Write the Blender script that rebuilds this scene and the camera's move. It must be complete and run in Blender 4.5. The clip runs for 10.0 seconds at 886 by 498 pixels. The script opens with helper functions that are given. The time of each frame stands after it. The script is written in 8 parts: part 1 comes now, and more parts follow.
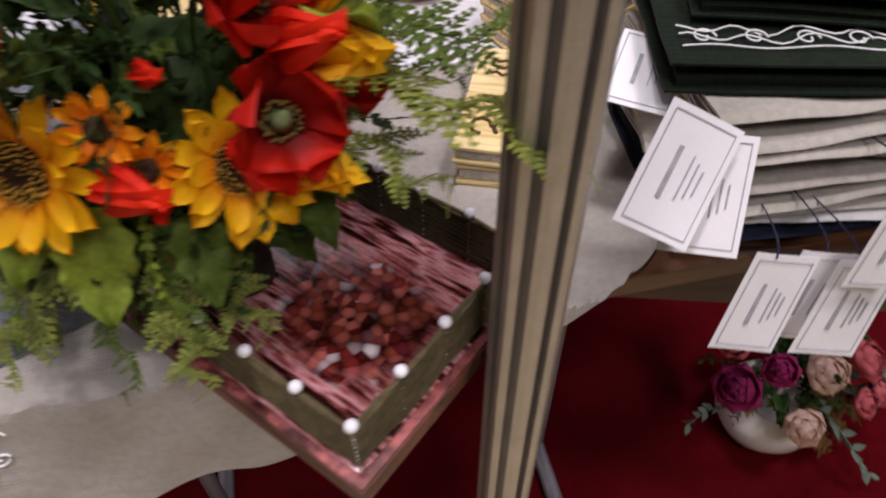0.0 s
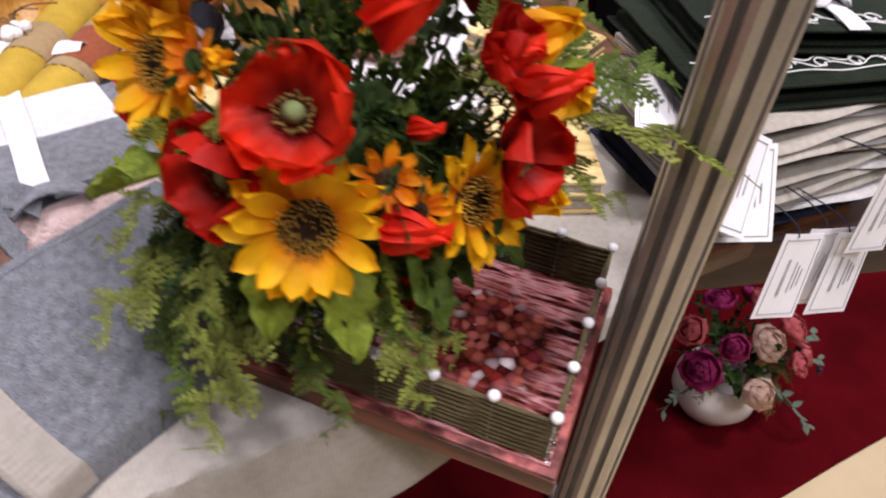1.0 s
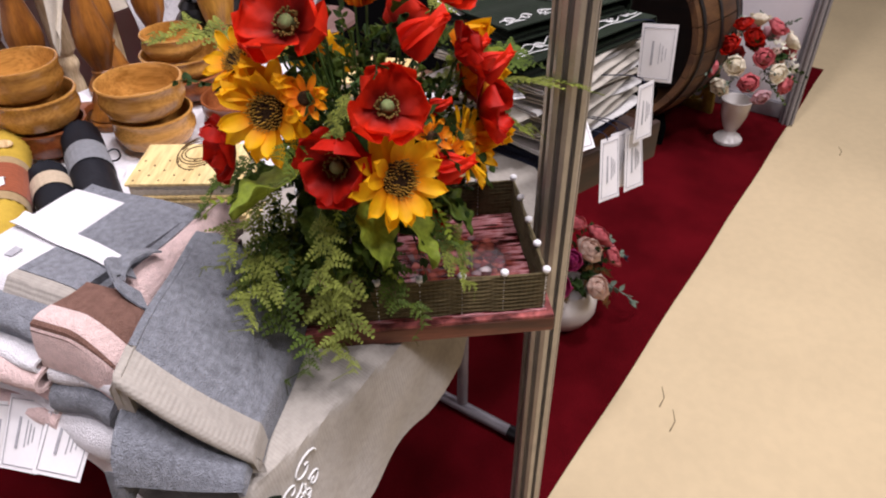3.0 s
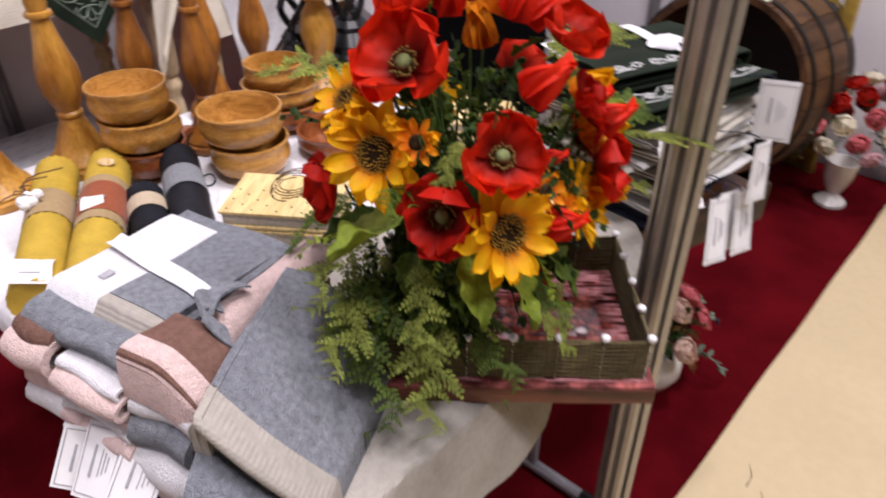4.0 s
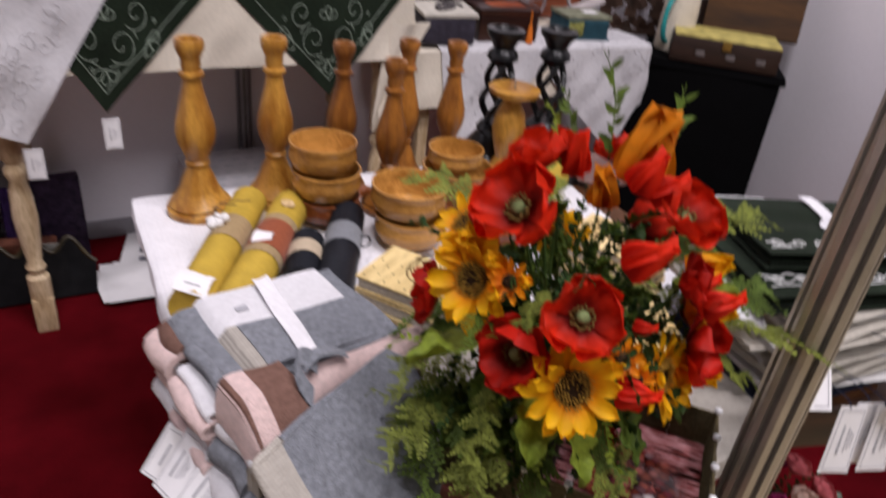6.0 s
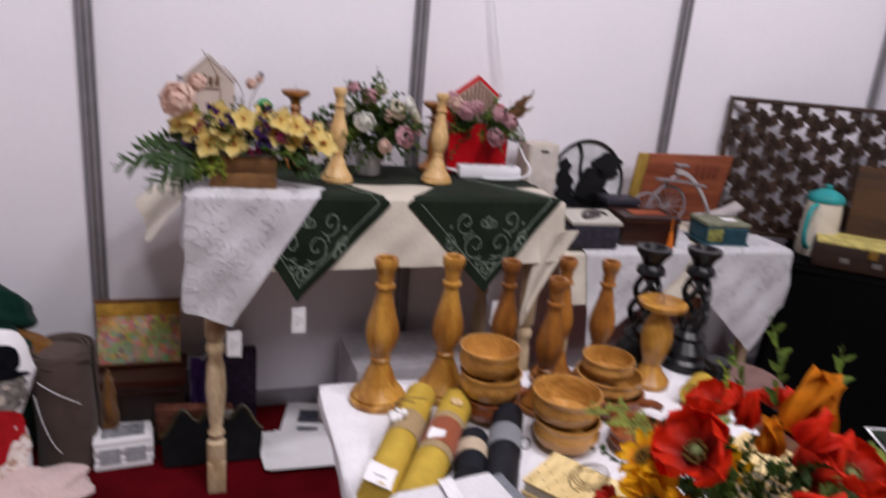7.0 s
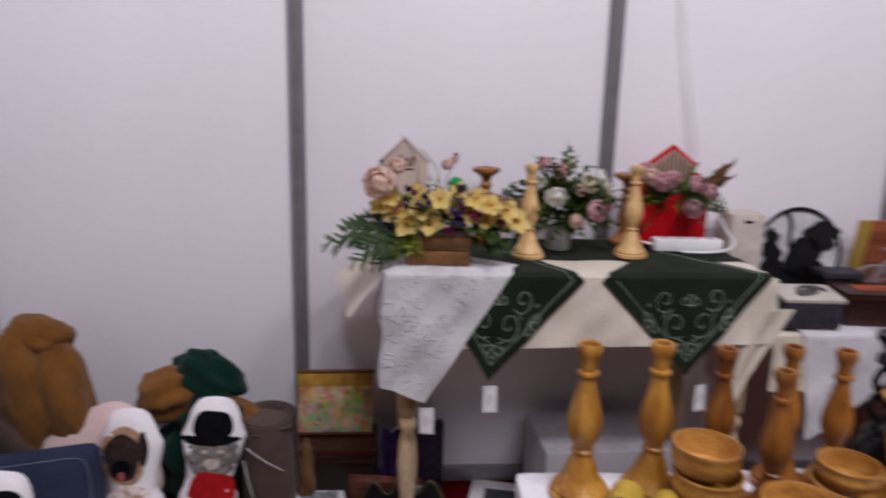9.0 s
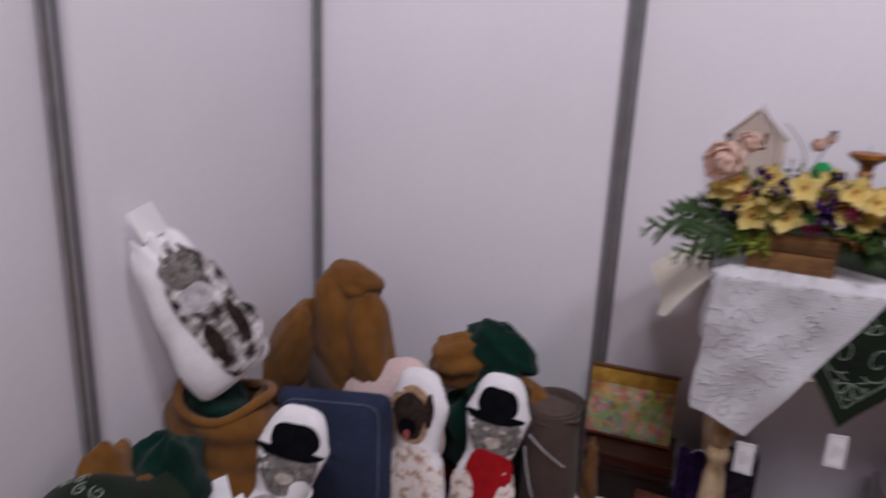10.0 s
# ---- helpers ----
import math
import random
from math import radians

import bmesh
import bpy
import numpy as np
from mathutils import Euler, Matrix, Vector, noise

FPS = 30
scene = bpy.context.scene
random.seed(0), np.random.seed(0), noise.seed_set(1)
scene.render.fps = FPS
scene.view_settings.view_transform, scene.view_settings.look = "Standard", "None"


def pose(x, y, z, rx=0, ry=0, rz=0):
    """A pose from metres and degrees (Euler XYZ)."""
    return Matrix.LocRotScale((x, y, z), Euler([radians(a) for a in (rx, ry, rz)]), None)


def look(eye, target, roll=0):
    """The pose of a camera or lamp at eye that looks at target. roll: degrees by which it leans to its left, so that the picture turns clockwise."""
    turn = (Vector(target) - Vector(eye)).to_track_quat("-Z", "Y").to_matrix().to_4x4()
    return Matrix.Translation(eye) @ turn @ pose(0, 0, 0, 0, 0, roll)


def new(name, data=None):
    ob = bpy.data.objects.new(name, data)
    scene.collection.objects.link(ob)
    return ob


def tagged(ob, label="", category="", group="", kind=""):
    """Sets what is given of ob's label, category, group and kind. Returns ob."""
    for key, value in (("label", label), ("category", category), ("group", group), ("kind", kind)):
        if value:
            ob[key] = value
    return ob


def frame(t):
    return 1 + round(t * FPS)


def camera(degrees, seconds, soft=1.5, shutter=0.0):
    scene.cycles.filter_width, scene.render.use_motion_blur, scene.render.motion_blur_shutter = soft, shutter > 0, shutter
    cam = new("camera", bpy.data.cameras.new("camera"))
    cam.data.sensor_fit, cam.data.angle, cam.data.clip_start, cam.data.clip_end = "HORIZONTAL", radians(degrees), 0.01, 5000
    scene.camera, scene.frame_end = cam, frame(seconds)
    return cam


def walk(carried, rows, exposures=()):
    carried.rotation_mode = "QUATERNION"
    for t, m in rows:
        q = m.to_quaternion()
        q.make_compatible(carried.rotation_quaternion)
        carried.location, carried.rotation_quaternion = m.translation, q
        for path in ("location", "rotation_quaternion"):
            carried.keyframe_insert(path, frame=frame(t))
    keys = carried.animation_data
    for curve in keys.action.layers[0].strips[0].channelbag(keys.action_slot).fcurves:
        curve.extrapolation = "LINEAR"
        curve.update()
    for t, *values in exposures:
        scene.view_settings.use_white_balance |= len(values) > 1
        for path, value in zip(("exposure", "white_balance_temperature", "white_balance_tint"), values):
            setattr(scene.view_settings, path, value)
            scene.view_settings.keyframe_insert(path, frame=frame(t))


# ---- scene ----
cam = camera(64.5, 10.0, soft=2.0, shutter=0.6)
PATH = [
    (0, (0.953, -2.21, 1.065), (1.241, -0.891, -0.411), -0.6),
    (0.5, (0.832, -2.229, 1.076), (1.358, -0.93, -0.351), 2.0),
    (1, (0.728, -2.195, 1.094), (1.466, -0.929, -0.266), 4.2),
    (1.5, (0.619, -2.169, 1.116), (1.539, -1.002, -0.222), 4.8),
    (2, (0.495, -2.204, 1.144), (1.579, -1.157, -0.171), 1.3),
    (2.5, (0.417, -2.234, 1.156), (1.665, -1.297, -0.095), -0.4),
    (2.7, (0.402, -2.245, 1.163), (1.693, -1.339, -0.066), -0.7),
    (3.8, (0.399, -2.209, 1.155), (1.692, -1.191, 0.019), 0.4),
    (4, (0.416, -2.192, 1.153), (1.645, -1.094, 0.02), 0.0),
    (4.5, (0.484, -2.184, 1.161), (1.624, -0.98, 0.042), 3.0),
    (5, (0.534, -2.164, 1.148), (1.529, -0.888, -0.028), 3.5),
    (5.2, (0.539, -2.166, 1.145), (1.463, -0.862, -0.057), 3.6),
    (6.3, (0.423, -2.272, 1.267), (1.287, -0.695, 0.39), 7.7),
    (6.5, (0.396, -2.283, 1.295), (1.208, -0.643, 0.488), 7.7),
    (7, (0.344, -2.304, 1.336), (0.964, -0.497, 0.744), 5.2),
    (7.5, (0.332, -2.306, 1.354), (0.806, -0.421, 0.883), 2.8),
    (8, (0.318, -2.315, 1.359), (0.687, -0.395, 0.934), 2.0),
    (8.5, (0.302, -2.319, 1.357), (0.621, -0.396, 0.91), 2.0),
    (9, (0.294, -2.248, 1.359), (0.442, -0.304, 0.913), 1.5),
    (9.5, (0.299, -2.107, 1.358), (-0.054, -0.195, 0.888), 0.6),
    (10, (0.239, -2.031, 1.319), (-0.439, -0.231, 0.772), 2.6),
]
walk(cam, [(t, look(*p)) for t, *p in PATH], [(0, 0.0, 6550, 15), (0.5, 0.22, 6550, 15), (1.5, 0.51, 6550, 14), (2.5, 0.51, 6550, 14), (5.2, 0.34, 6550, 13), (6.5, -0.04, 6500, 13), (7.5, -0.03, 6400, 13), (9.0, -0.23, 6350, 14), (10, -0.36, 6300, 15)])

# ---- light: a trade hall with lamps high above, open stalls below ----
world = bpy.data.worlds.new("hall_light")
world.use_nodes = True
scene.world = world
world.node_tree.nodes["Background"].inputs["Color"].default_value = (0.92, 0.87, 1.0, 1)
world.node_tree.nodes["Background"].inputs["Strength"].default_value = 0.006


def hall_lamp(x, y, z, size, watts, tx, ty, tz=0.6, tint=(1.0, 0.95, 1.0)):
    data = bpy.data.lights.new("hall_lamp", "AREA")
    data.shape, data.size, data.size_y = "RECTANGLE", size, size * 0.6
    data.energy, data.color = watts, tint
    ob = new("hall_lamp", data)
    ob.matrix_world = look((x, y, z), (tx, ty, tz))
    return ob


hall_lamp(0.1, -2.6, 3.9, 0.5, 40, 0.5, -1.2)
hall_lamp(1.9, -2.5, 3.9, 0.5, 40, 1.2, -1.3)
hall_lamp(1.8, -5.0, 5.0, 2.0, 100, 0.8, -0.5)
hall_lamp(0.9, -1.8, 4.2, 0.4, 40, 0.9, -1.6)

# ---- materials ----


def lin(h):
    v = [int(h[i:i + 2], 16) / 255 for i in (0, 2, 4)]
    return tuple(x / 12.92 if x < 0.04045 else ((x + 0.055) / 1.055) ** 2.4 for x in v) + (1,)


def shade(c, k):
    return tuple(min(1, x * k) for x in c[:3]) + (1,)


def base_mat(name, rough, metal=0.0, spec=0.5):
    m = bpy.data.materials.new(name)
    m.use_nodes = True
    b = m.node_tree.nodes["Principled BSDF"]
    b.inputs["Roughness"].default_value = rough
    b.inputs["Metallic"].default_value = metal
    b.inputs["Specular IOR Level"].default_value = spec
    return m, m.node_tree.nodes, m.node_tree.links, b


def ramp(nt, a, b, lo=0.3, hi=0.7):
    r = nt.new("ShaderNodeValToRGB")
    r.color_ramp.elements[0].color, r.color_ramp.elements[1].color = a, b
    r.color_ramp.elements[0].position, r.color_ramp.elements[1].position = lo, hi
    return r


def add_bump(nt, lk, b, src, strength, dist=0.002):
    n = nt.new("ShaderNodeBump")
    n.inputs["Strength"].default_value, n.inputs["Distance"].default_value = strength, dist
    lk.new(src, n.inputs["Height"])
    lk.new(n.outputs[0], b.inputs["Normal"])
    return n


def mottled(name, col, rough=0.6, var=0.18, scale=18, fine=260, bump=0.25, metal=0.0, spec=0.15, dist=0.001, sheen=0.0, trans=0.0, piece=0.0):
    """Colour that drifts at two scales, with a fine relief."""
    m, nt, lk, b = base_mat(name, rough, metal, spec)
    tc = nt.new("ShaderNodeTexCoord")
    n1, n2 = nt.new("ShaderNodeTexNoise"), nt.new("ShaderNodeTexNoise")
    n1.inputs["Scale"].default_value, n2.inputs["Scale"].default_value = scale, fine
    n1.inputs["Detail"].default_value = 5
    lk.new(tc.outputs["Object"], n1.inputs["Vector"])
    lk.new(tc.outputs["Object"], n2.inputs["Vector"])
    r1 = ramp(nt, shade(col, 1 - var), shade(col, 1 + var), 0.32, 0.68)
    r2 = ramp(nt, (1 - var * 0.7,) * 3 + (1,), (1, 1, 1, 1), 0.35, 0.65)
    lk.new(n1.outputs["Fac"], r1.inputs[0])
    lk.new(n2.outputs["Fac"], r2.inputs[0])
    mx = nt.new("ShaderNodeMixRGB")
    mx.blend_type = "MULTIPLY"
    mx.inputs[0].default_value = 1
    lk.new(r1.outputs[0], mx.inputs[1])
    lk.new(r2.outputs[0], mx.inputs[2])
    out = mx.outputs[0]
    if piece:
        geo, r3, mx2 = nt.new("ShaderNodeNewGeometry"), ramp(nt, (1 - piece,) * 3 + (1,), (1 + piece * 0.4,) * 3 + (1,), 0, 1), nt.new("ShaderNodeMixRGB")
        mx2.blend_type = "MULTIPLY"
        mx2.inputs[0].default_value = 1
        lk.new(geo.outputs["Random Per Island"], r3.inputs[0])
        lk.new(out, mx2.inputs[1])
        lk.new(r3.outputs[0], mx2.inputs[2])
        out = mx2.outputs[0]
    lk.new(out, b.inputs["Base Color"])
    if bump:
        add_bump(nt, lk, b, n2.outputs["Fac"], bump, dist)
    if sheen:
        b.inputs["Sheen Weight"].default_value = sheen
        b.inputs["Sheen Roughness"].default_value = 0.5
    if trans:
        tr = nt.new("ShaderNodeBsdfTranslucent")
        lk.new(out, tr.inputs["Color"])
        ms = nt.new("ShaderNodeMixShader")
        ms.inputs[0].default_value = trans
        lk.new(b.outputs[0], ms.inputs[1])
        lk.new(tr.outputs[0], ms.inputs[2])
        lk.new(ms.outputs[0], nt["Material Output"].inputs["Surface"])
    return m


def wood(name, light, dark, rough=0.42, axis="Z", scale=14, rings=5.0):
    """Grain along an axis, drawn out noise over broad bands."""
    m, nt, lk, b = base_mat(name, rough)
    tc, mp = nt.new("ShaderNodeTexCoord"), nt.new("ShaderNodeMapping")
    s = {"X": (0.12, 1, 1), "Y": (1, 0.12, 1), "Z": (1, 1, 0.12)}[axis]
    mp.inputs["Scale"].default_value = [v * scale for v in s]
    info, addv = nt.new("ShaderNodeObjectInfo"), nt.new("ShaderNodeVectorMath")
    addv.operation = "ADD"
    sc = nt.new("ShaderNodeMath")
    sc.operation, sc.inputs[1].default_value = "MULTIPLY", 7.3
    lk.new(info.outputs["Random"], sc.inputs[0])
    lk.new(tc.outputs["Object"], addv.inputs[0])
    lk.new(sc.outputs[0], addv.inputs[1])
    lk.new(addv.outputs[0], mp.inputs["Vector"])
    n1, n2 = nt.new("ShaderNodeTexNoise"), nt.new("ShaderNodeTexNoise")
    n1.inputs["Scale"].default_value, n1.inputs["Detail"].default_value, n1.inputs["Distortion"].default_value = rings * 0.3, 6, 1.2
    n2.inputs["Scale"].default_value, n2.inputs["Detail"].default_value = rings * 4, 4
    lk.new(mp.outputs[0], n1.inputs["Vector"])
    lk.new(mp.outputs[0], n2.inputs["Vector"])
    r1, r2 = ramp(nt, dark, light, 0.33, 0.62), ramp(nt, (0.72, 0.68, 0.62, 1), (1, 1, 1, 1), 0.35, 0.6)
    lk.new(n1.outputs["Fac"], r1.inputs[0])
    lk.new(n2.outputs["Fac"], r2.inputs[0])
    mx = nt.new("ShaderNodeMixRGB")
    mx.blend_type, mx.inputs[0].default_value = "MULTIPLY", 1
    lk.new(r1.outputs[0], mx.inputs[1])
    lk.new(r2.outputs[0], mx.inputs[2])
    lk.new(mx.outputs[0], b.inputs["Base Color"])
    add_bump(nt, lk, b, n2.outputs["Fac"], 0.15, 0.0006)
    return m


def woven(name, col, rough=0.85, var=0.12, threads=900, bump=0.5, stain=8, sheen=0.12):
    """Plain weave: two crossing thread waves, with slubs and soft tone drift."""
    m, nt, lk, b = base_mat(name, rough, spec=0.06)
    tc = nt.new("ShaderNodeTexCoord")
    w = []
    for d in ("X", "Y", "Z"):
        t = nt.new("ShaderNodeTexWave")
        t.bands_direction, t.inputs["Scale"].default_value, t.inputs["Distortion"].default_value = d, threads / 20, 1.5
        lk.new(tc.outputs["Object"], t.inputs["Vector"])
        w.append(t)
    a = nt.new("ShaderNodeMath")
    a.operation = "ADD"
    lk.new(w[0].outputs["Fac"], a.inputs[0])
    lk.new(w[1].outputs["Fac"], a.inputs[1])
    a2 = nt.new("ShaderNodeMath")
    a2.operation = "ADD"
    lk.new(a.outputs[0], a2.inputs[0])
    lk.new(w[2].outputs["Fac"], a2.inputs[1])
    n = nt.new("ShaderNodeTexNoise")
    n.inputs["Scale"].default_value, n.inputs["Detail"].default_value = stain, 8
    lk.new(tc.outputs["Object"], n.inputs["Vector"])
    r = ramp(nt, shade(col, 1 - var), shade(col, 1 + var), 0.3, 0.7)
    lk.new(n.outputs["Fac"], r.inputs[0])
    sl = nt.new("ShaderNodeTexNoise")
    sl.inputs["Scale"].default_value, sl.inputs["Detail"].default_value = 140, 3
    lk.new(tc.outputs["Object"], sl.inputs["Vector"])
    r2 = ramp(nt, (1 - var, 1 - var, 1 - var, 1), (1, 1, 1, 1), 0.35, 0.6)
    lk.new(sl.outputs["Fac"], r2.inputs[0])
    mx = nt.new("ShaderNodeMixRGB")
    mx.blend_type, mx.inputs[0].default_value = "MULTIPLY", 1
    lk.new(r.outputs[0], mx.inputs[1])
    lk.new(r2.outputs[0], mx.inputs[2])
    lk.new(mx.outputs[0], b.inputs["Base Color"])
    add_bump(nt, lk, b, a2.outputs[0], bump, 0.0004)
    b.inputs["Sheen Weight"].default_value = sheen
    return m


PANEL = mottled("white_laminate_panel", (0.80, 0.775, 0.82, 1), 0.38, 0.03, 1.4, 60, 0.03)
ALU = mottled("brushed_aluminium", (0.43, 0.40, 0.36, 1), 0.42, 0.1, 30, 400, 0.08, metal=0.75)
# darker copy of the post aluminium: recess shade put into the colour
ALU_GROOVE_SHADE = mottled("aluminium_groove_shade", (0.16, 0.15, 0.15, 1), 0.5, 0.1, 30, 300, 0.05, metal=0.6)
ALU_GREY = mottled("grey_anodised_aluminium", (0.30, 0.29, 0.31, 1), 0.45, 0.08, 30, 300, 0.05, metal=0.5)
CARPET = mottled("dark_red_needle_felt", (0.095, 0.0032, 0.006, 1), 0.95, 0.28, 6, 420, 0.9, spec=0.02, dist=0.003)
LINO = mottled("beige_hall_floor", (0.62, 0.50, 0.31, 1), 0.42, 0.06, 2.2, 40, 0.04)
OAK = wood("honey_oiled_ash", lin("c89440"), lin("945f20"), 0.34)
OAK_DARK = wood("brown_stained_wood", lin("a86d2c"), lin("6f4018"), 0.36)
PINE = wood("pale_turned_pine", lin("e3bf87"), lin("c99a5a"), 0.5)
PINE_RAW = wood("raw_pale_pine", lin("dcc7a6"), lin("bda27c"), 0.6)
BOWL_WOOD = wood("lacquered_bowl_wood", lin("c9934c"), lin("9a6a2e"), 0.26, "X", 22, 3)
BOWL_RED = wood("reddish_bowl_wood", lin("9a5a33"), lin("6f3619"), 0.3, "X", 22, 3)
BOARD = wood("dark_brown_board", lin("6e4526"), lin("43250f"), 0.5, "X", 10)
CRATE = wood("weathered_brown_crate", lin("8a6238"), lin("523416"), 0.6, "X", 16)
WHITE_CLOTH = woven("white_tablecloth_linen", (0.77, 0.76, 0.79, 1), var=0.08)
LACE_CLOTH = woven("grey_white_lace_linen", (0.57, 0.56, 0.58, 1), var=0.10)
CREAM_CLOTH = woven("cream_tablecloth_cotton", (0.66, 0.60, 0.50, 1), var=0.08)
GREEN_CLOTH = woven("dark_green_linen", (0.013, 0.020, 0.012, 1), var=0.25, sheen=0.05)
GREY_LINEN = woven("grey_beige_linen", (0.40, 0.37, 0.33, 1), var=0.10, threads=1700)
BLACK_CLOTH = woven("black_cover_cloth", (0.0022, 0.0022, 0.0026, 1), var=0.3, sheen=0.0)
THREAD_GREEN = mottled("pale_green_embroidery_thread", (0.30, 0.36, 0.29, 1), 0.7, 0.2, 60)
THREAD_WHITE = mottled("white_embroidery_thread", (0.75, 0.75, 0.74, 1), 0.6, 0.1, 60)
TERRY_GREY = mottled("grey_terry", (0.235, 0.25, 0.285, 1), 0.95, 0.24, 150, 620, 1.0, spec=0.03, dist=0.0035, sheen=0.2)
TERRY_PINK = mottled("pale_pink_terry", (0.76, 0.57, 0.54, 1), 0.95, 0.10, 140, 620, 0.9, spec=0.03, dist=0.003, sheen=0.2)
TERRY_WHITE = mottled("white_terry", (0.80, 0.79, 0.82, 1), 0.95, 0.06, 140, 620, 0.9, spec=0.03, dist=0.003, sheen=0.15)
TERRY_BROWN = mottled("cocoa_brown_terry", (0.20, 0.112, 0.088, 1), 0.95, 0.15, 140, 620, 0.8, spec=0.03, dist=0.003)
PAPER = mottled("white_card_paper", (0.80, 0.79, 0.80, 1), 0.6, 0.03, 20, 200, 0.05)
PRINT = mottled("grey_print", (0.38, 0.38, 0.41, 1), 0.7, 0.15, 90)
BLACK_PLASTIC = mottled("satin_black", (0.008, 0.008, 0.009, 1), 0.3, 0.3, 40, 200, 0.1, spec=0.35)
WHITE_PLASTIC = mottled("white_plastic", (0.80, 0.80, 0.82, 1), 0.35, 0.03, 20, 100, 0.02)

# ---- building helpers ----


def thing(name, label, category, at=(0, 0, 0), rz=0.0, group="", rx=0.0, ry=0.0):
    e = new(name)
    e.empty_display_size = 0.03
    e.matrix_basis = pose(*at, rx, ry, rz)
    return tagged(e, label, category, group)


def part(name, bm, material, parent=None, label="", smooth=True, sharp=42):
    me = bpy.data.meshes.new(name)
    bm.normal_update()
    bm.to_mesh(me)
    bm.free()
    for m in (material if isinstance(material, (list, tuple)) else [material]):
        me.materials.append(m)
    if smooth:
        me.polygons.foreach_set("use_smooth", [True] * len(me.polygons))
        me.set_sharp_from_angle(angle=radians(sharp))
    ob = new(name, me)
    if parent is not None:
        ob.parent = parent
    if label:
        ob["label"] = label
    return ob


def structure(ob, label, category):
    return tagged(ob, label, category, kind="structure")


def box(size, at=(0, 0, 0), bevel=0.004, rot=None, bm=None, seg=2):
    own = bmesh.new()
    m = Matrix.Translation(at) @ (rot.to_4x4() if rot is not None else Matrix()) @ Matrix.Diagonal((*size, 1))
    bmesh.ops.create_cube(own, size=1, matrix=m)
    if bevel:
        bmesh.ops.bevel(own, geom=own.edges[:], offset=min(bevel, min(size) * 0.45), segments=seg, profile=0.6, affect="EDGES")
    return merge(bm, own)


def merge(bm, own):
    if bm is None:
        return own
    tmp = bpy.data.meshes.new("tmp")
    own.to_mesh(tmp)
    own.free()
    bm.from_mesh(tmp)
    bpy.data.meshes.remove(tmp)
    return bm


def lathe(profile, seg=32, bm=None, m=None):
    """Profile of (radius, height) turned round z."""
    bm = bm if bm is not None else bmesh.new()
    m = m or Matrix()
    rings = []
    for r, z in profile:
        if r < 1e-5:
            rings.append([bm.verts.new(m @ Vector((0, 0, z)))])
        else:
            rings.append([bm.verts.new(m @ Vector((r * math.cos(2 * math.pi * i / seg), r * math.sin(2 * math.pi * i / seg), z))) for i in range(seg)])
    for a, b in zip(rings, rings[1:]):
        for i in range(seg):
            j = (i + 1) % seg
            q = [a[i % len(a)], a[j % len(a)], b[j % len(b)], b[i % len(b)]]
            q = [v for k, v in enumerate(q) if v not in q[:k]]
            if len(q) > 2:
                bm.faces.new(q)
    return bm


def tube(pts, r, seg=6, bm=None, taper=1.0, closed=False):
    bm = bm if bm is not None else bmesh.new()
    pts = [Vector(p) for p in pts]
    rings, n = [], len(pts)
    up = Vector((0.13, 0.21, 0.97))
    for i, p in enumerate(pts):
        d = (pts[(i + 1) % n] - pts[i - 1]) if closed else (pts[min(i + 1, n - 1)] - pts[max(i - 1, 0)])
        if d.length < 1e-9:
            d = Vector((0, 0, 1))
        d.normalize()
        a = d.cross(up)
        a = a.normalized() if a.length > 1e-3 else d.orthogonal().normalized()
        b = d.cross(a)
        k = r * (1 + (taper - 1) * i / max(1, n - 1))
        rings.append([bm.verts.new(p + k * (a * math.cos(2 * math.pi * j / seg) + b * math.sin(2 * math.pi * j / seg))) for j in range(seg)])
    for i in range(n if closed else n - 1):
        A, B = rings[i], rings[(i + 1) % n]
        for j in range(seg):
            bm.faces.new((A[j], A[(j + 1) % seg], B[(j + 1) % seg], B[j]))
    if not closed:
        bm.faces.new(rings[0][::-1])
        bm.faces.new(rings[-1])
    return bm


def bez(a, b, c, d, n=10):
    a, b, c, d = map(Vector, (a, b, c, d))
    return [a * (1 - t) ** 3 + b * 3 * t * (1 - t) ** 2 + c * 3 * t * t * (1 - t) + d * t ** 3 for t in (i / n for i in range(n + 1))]


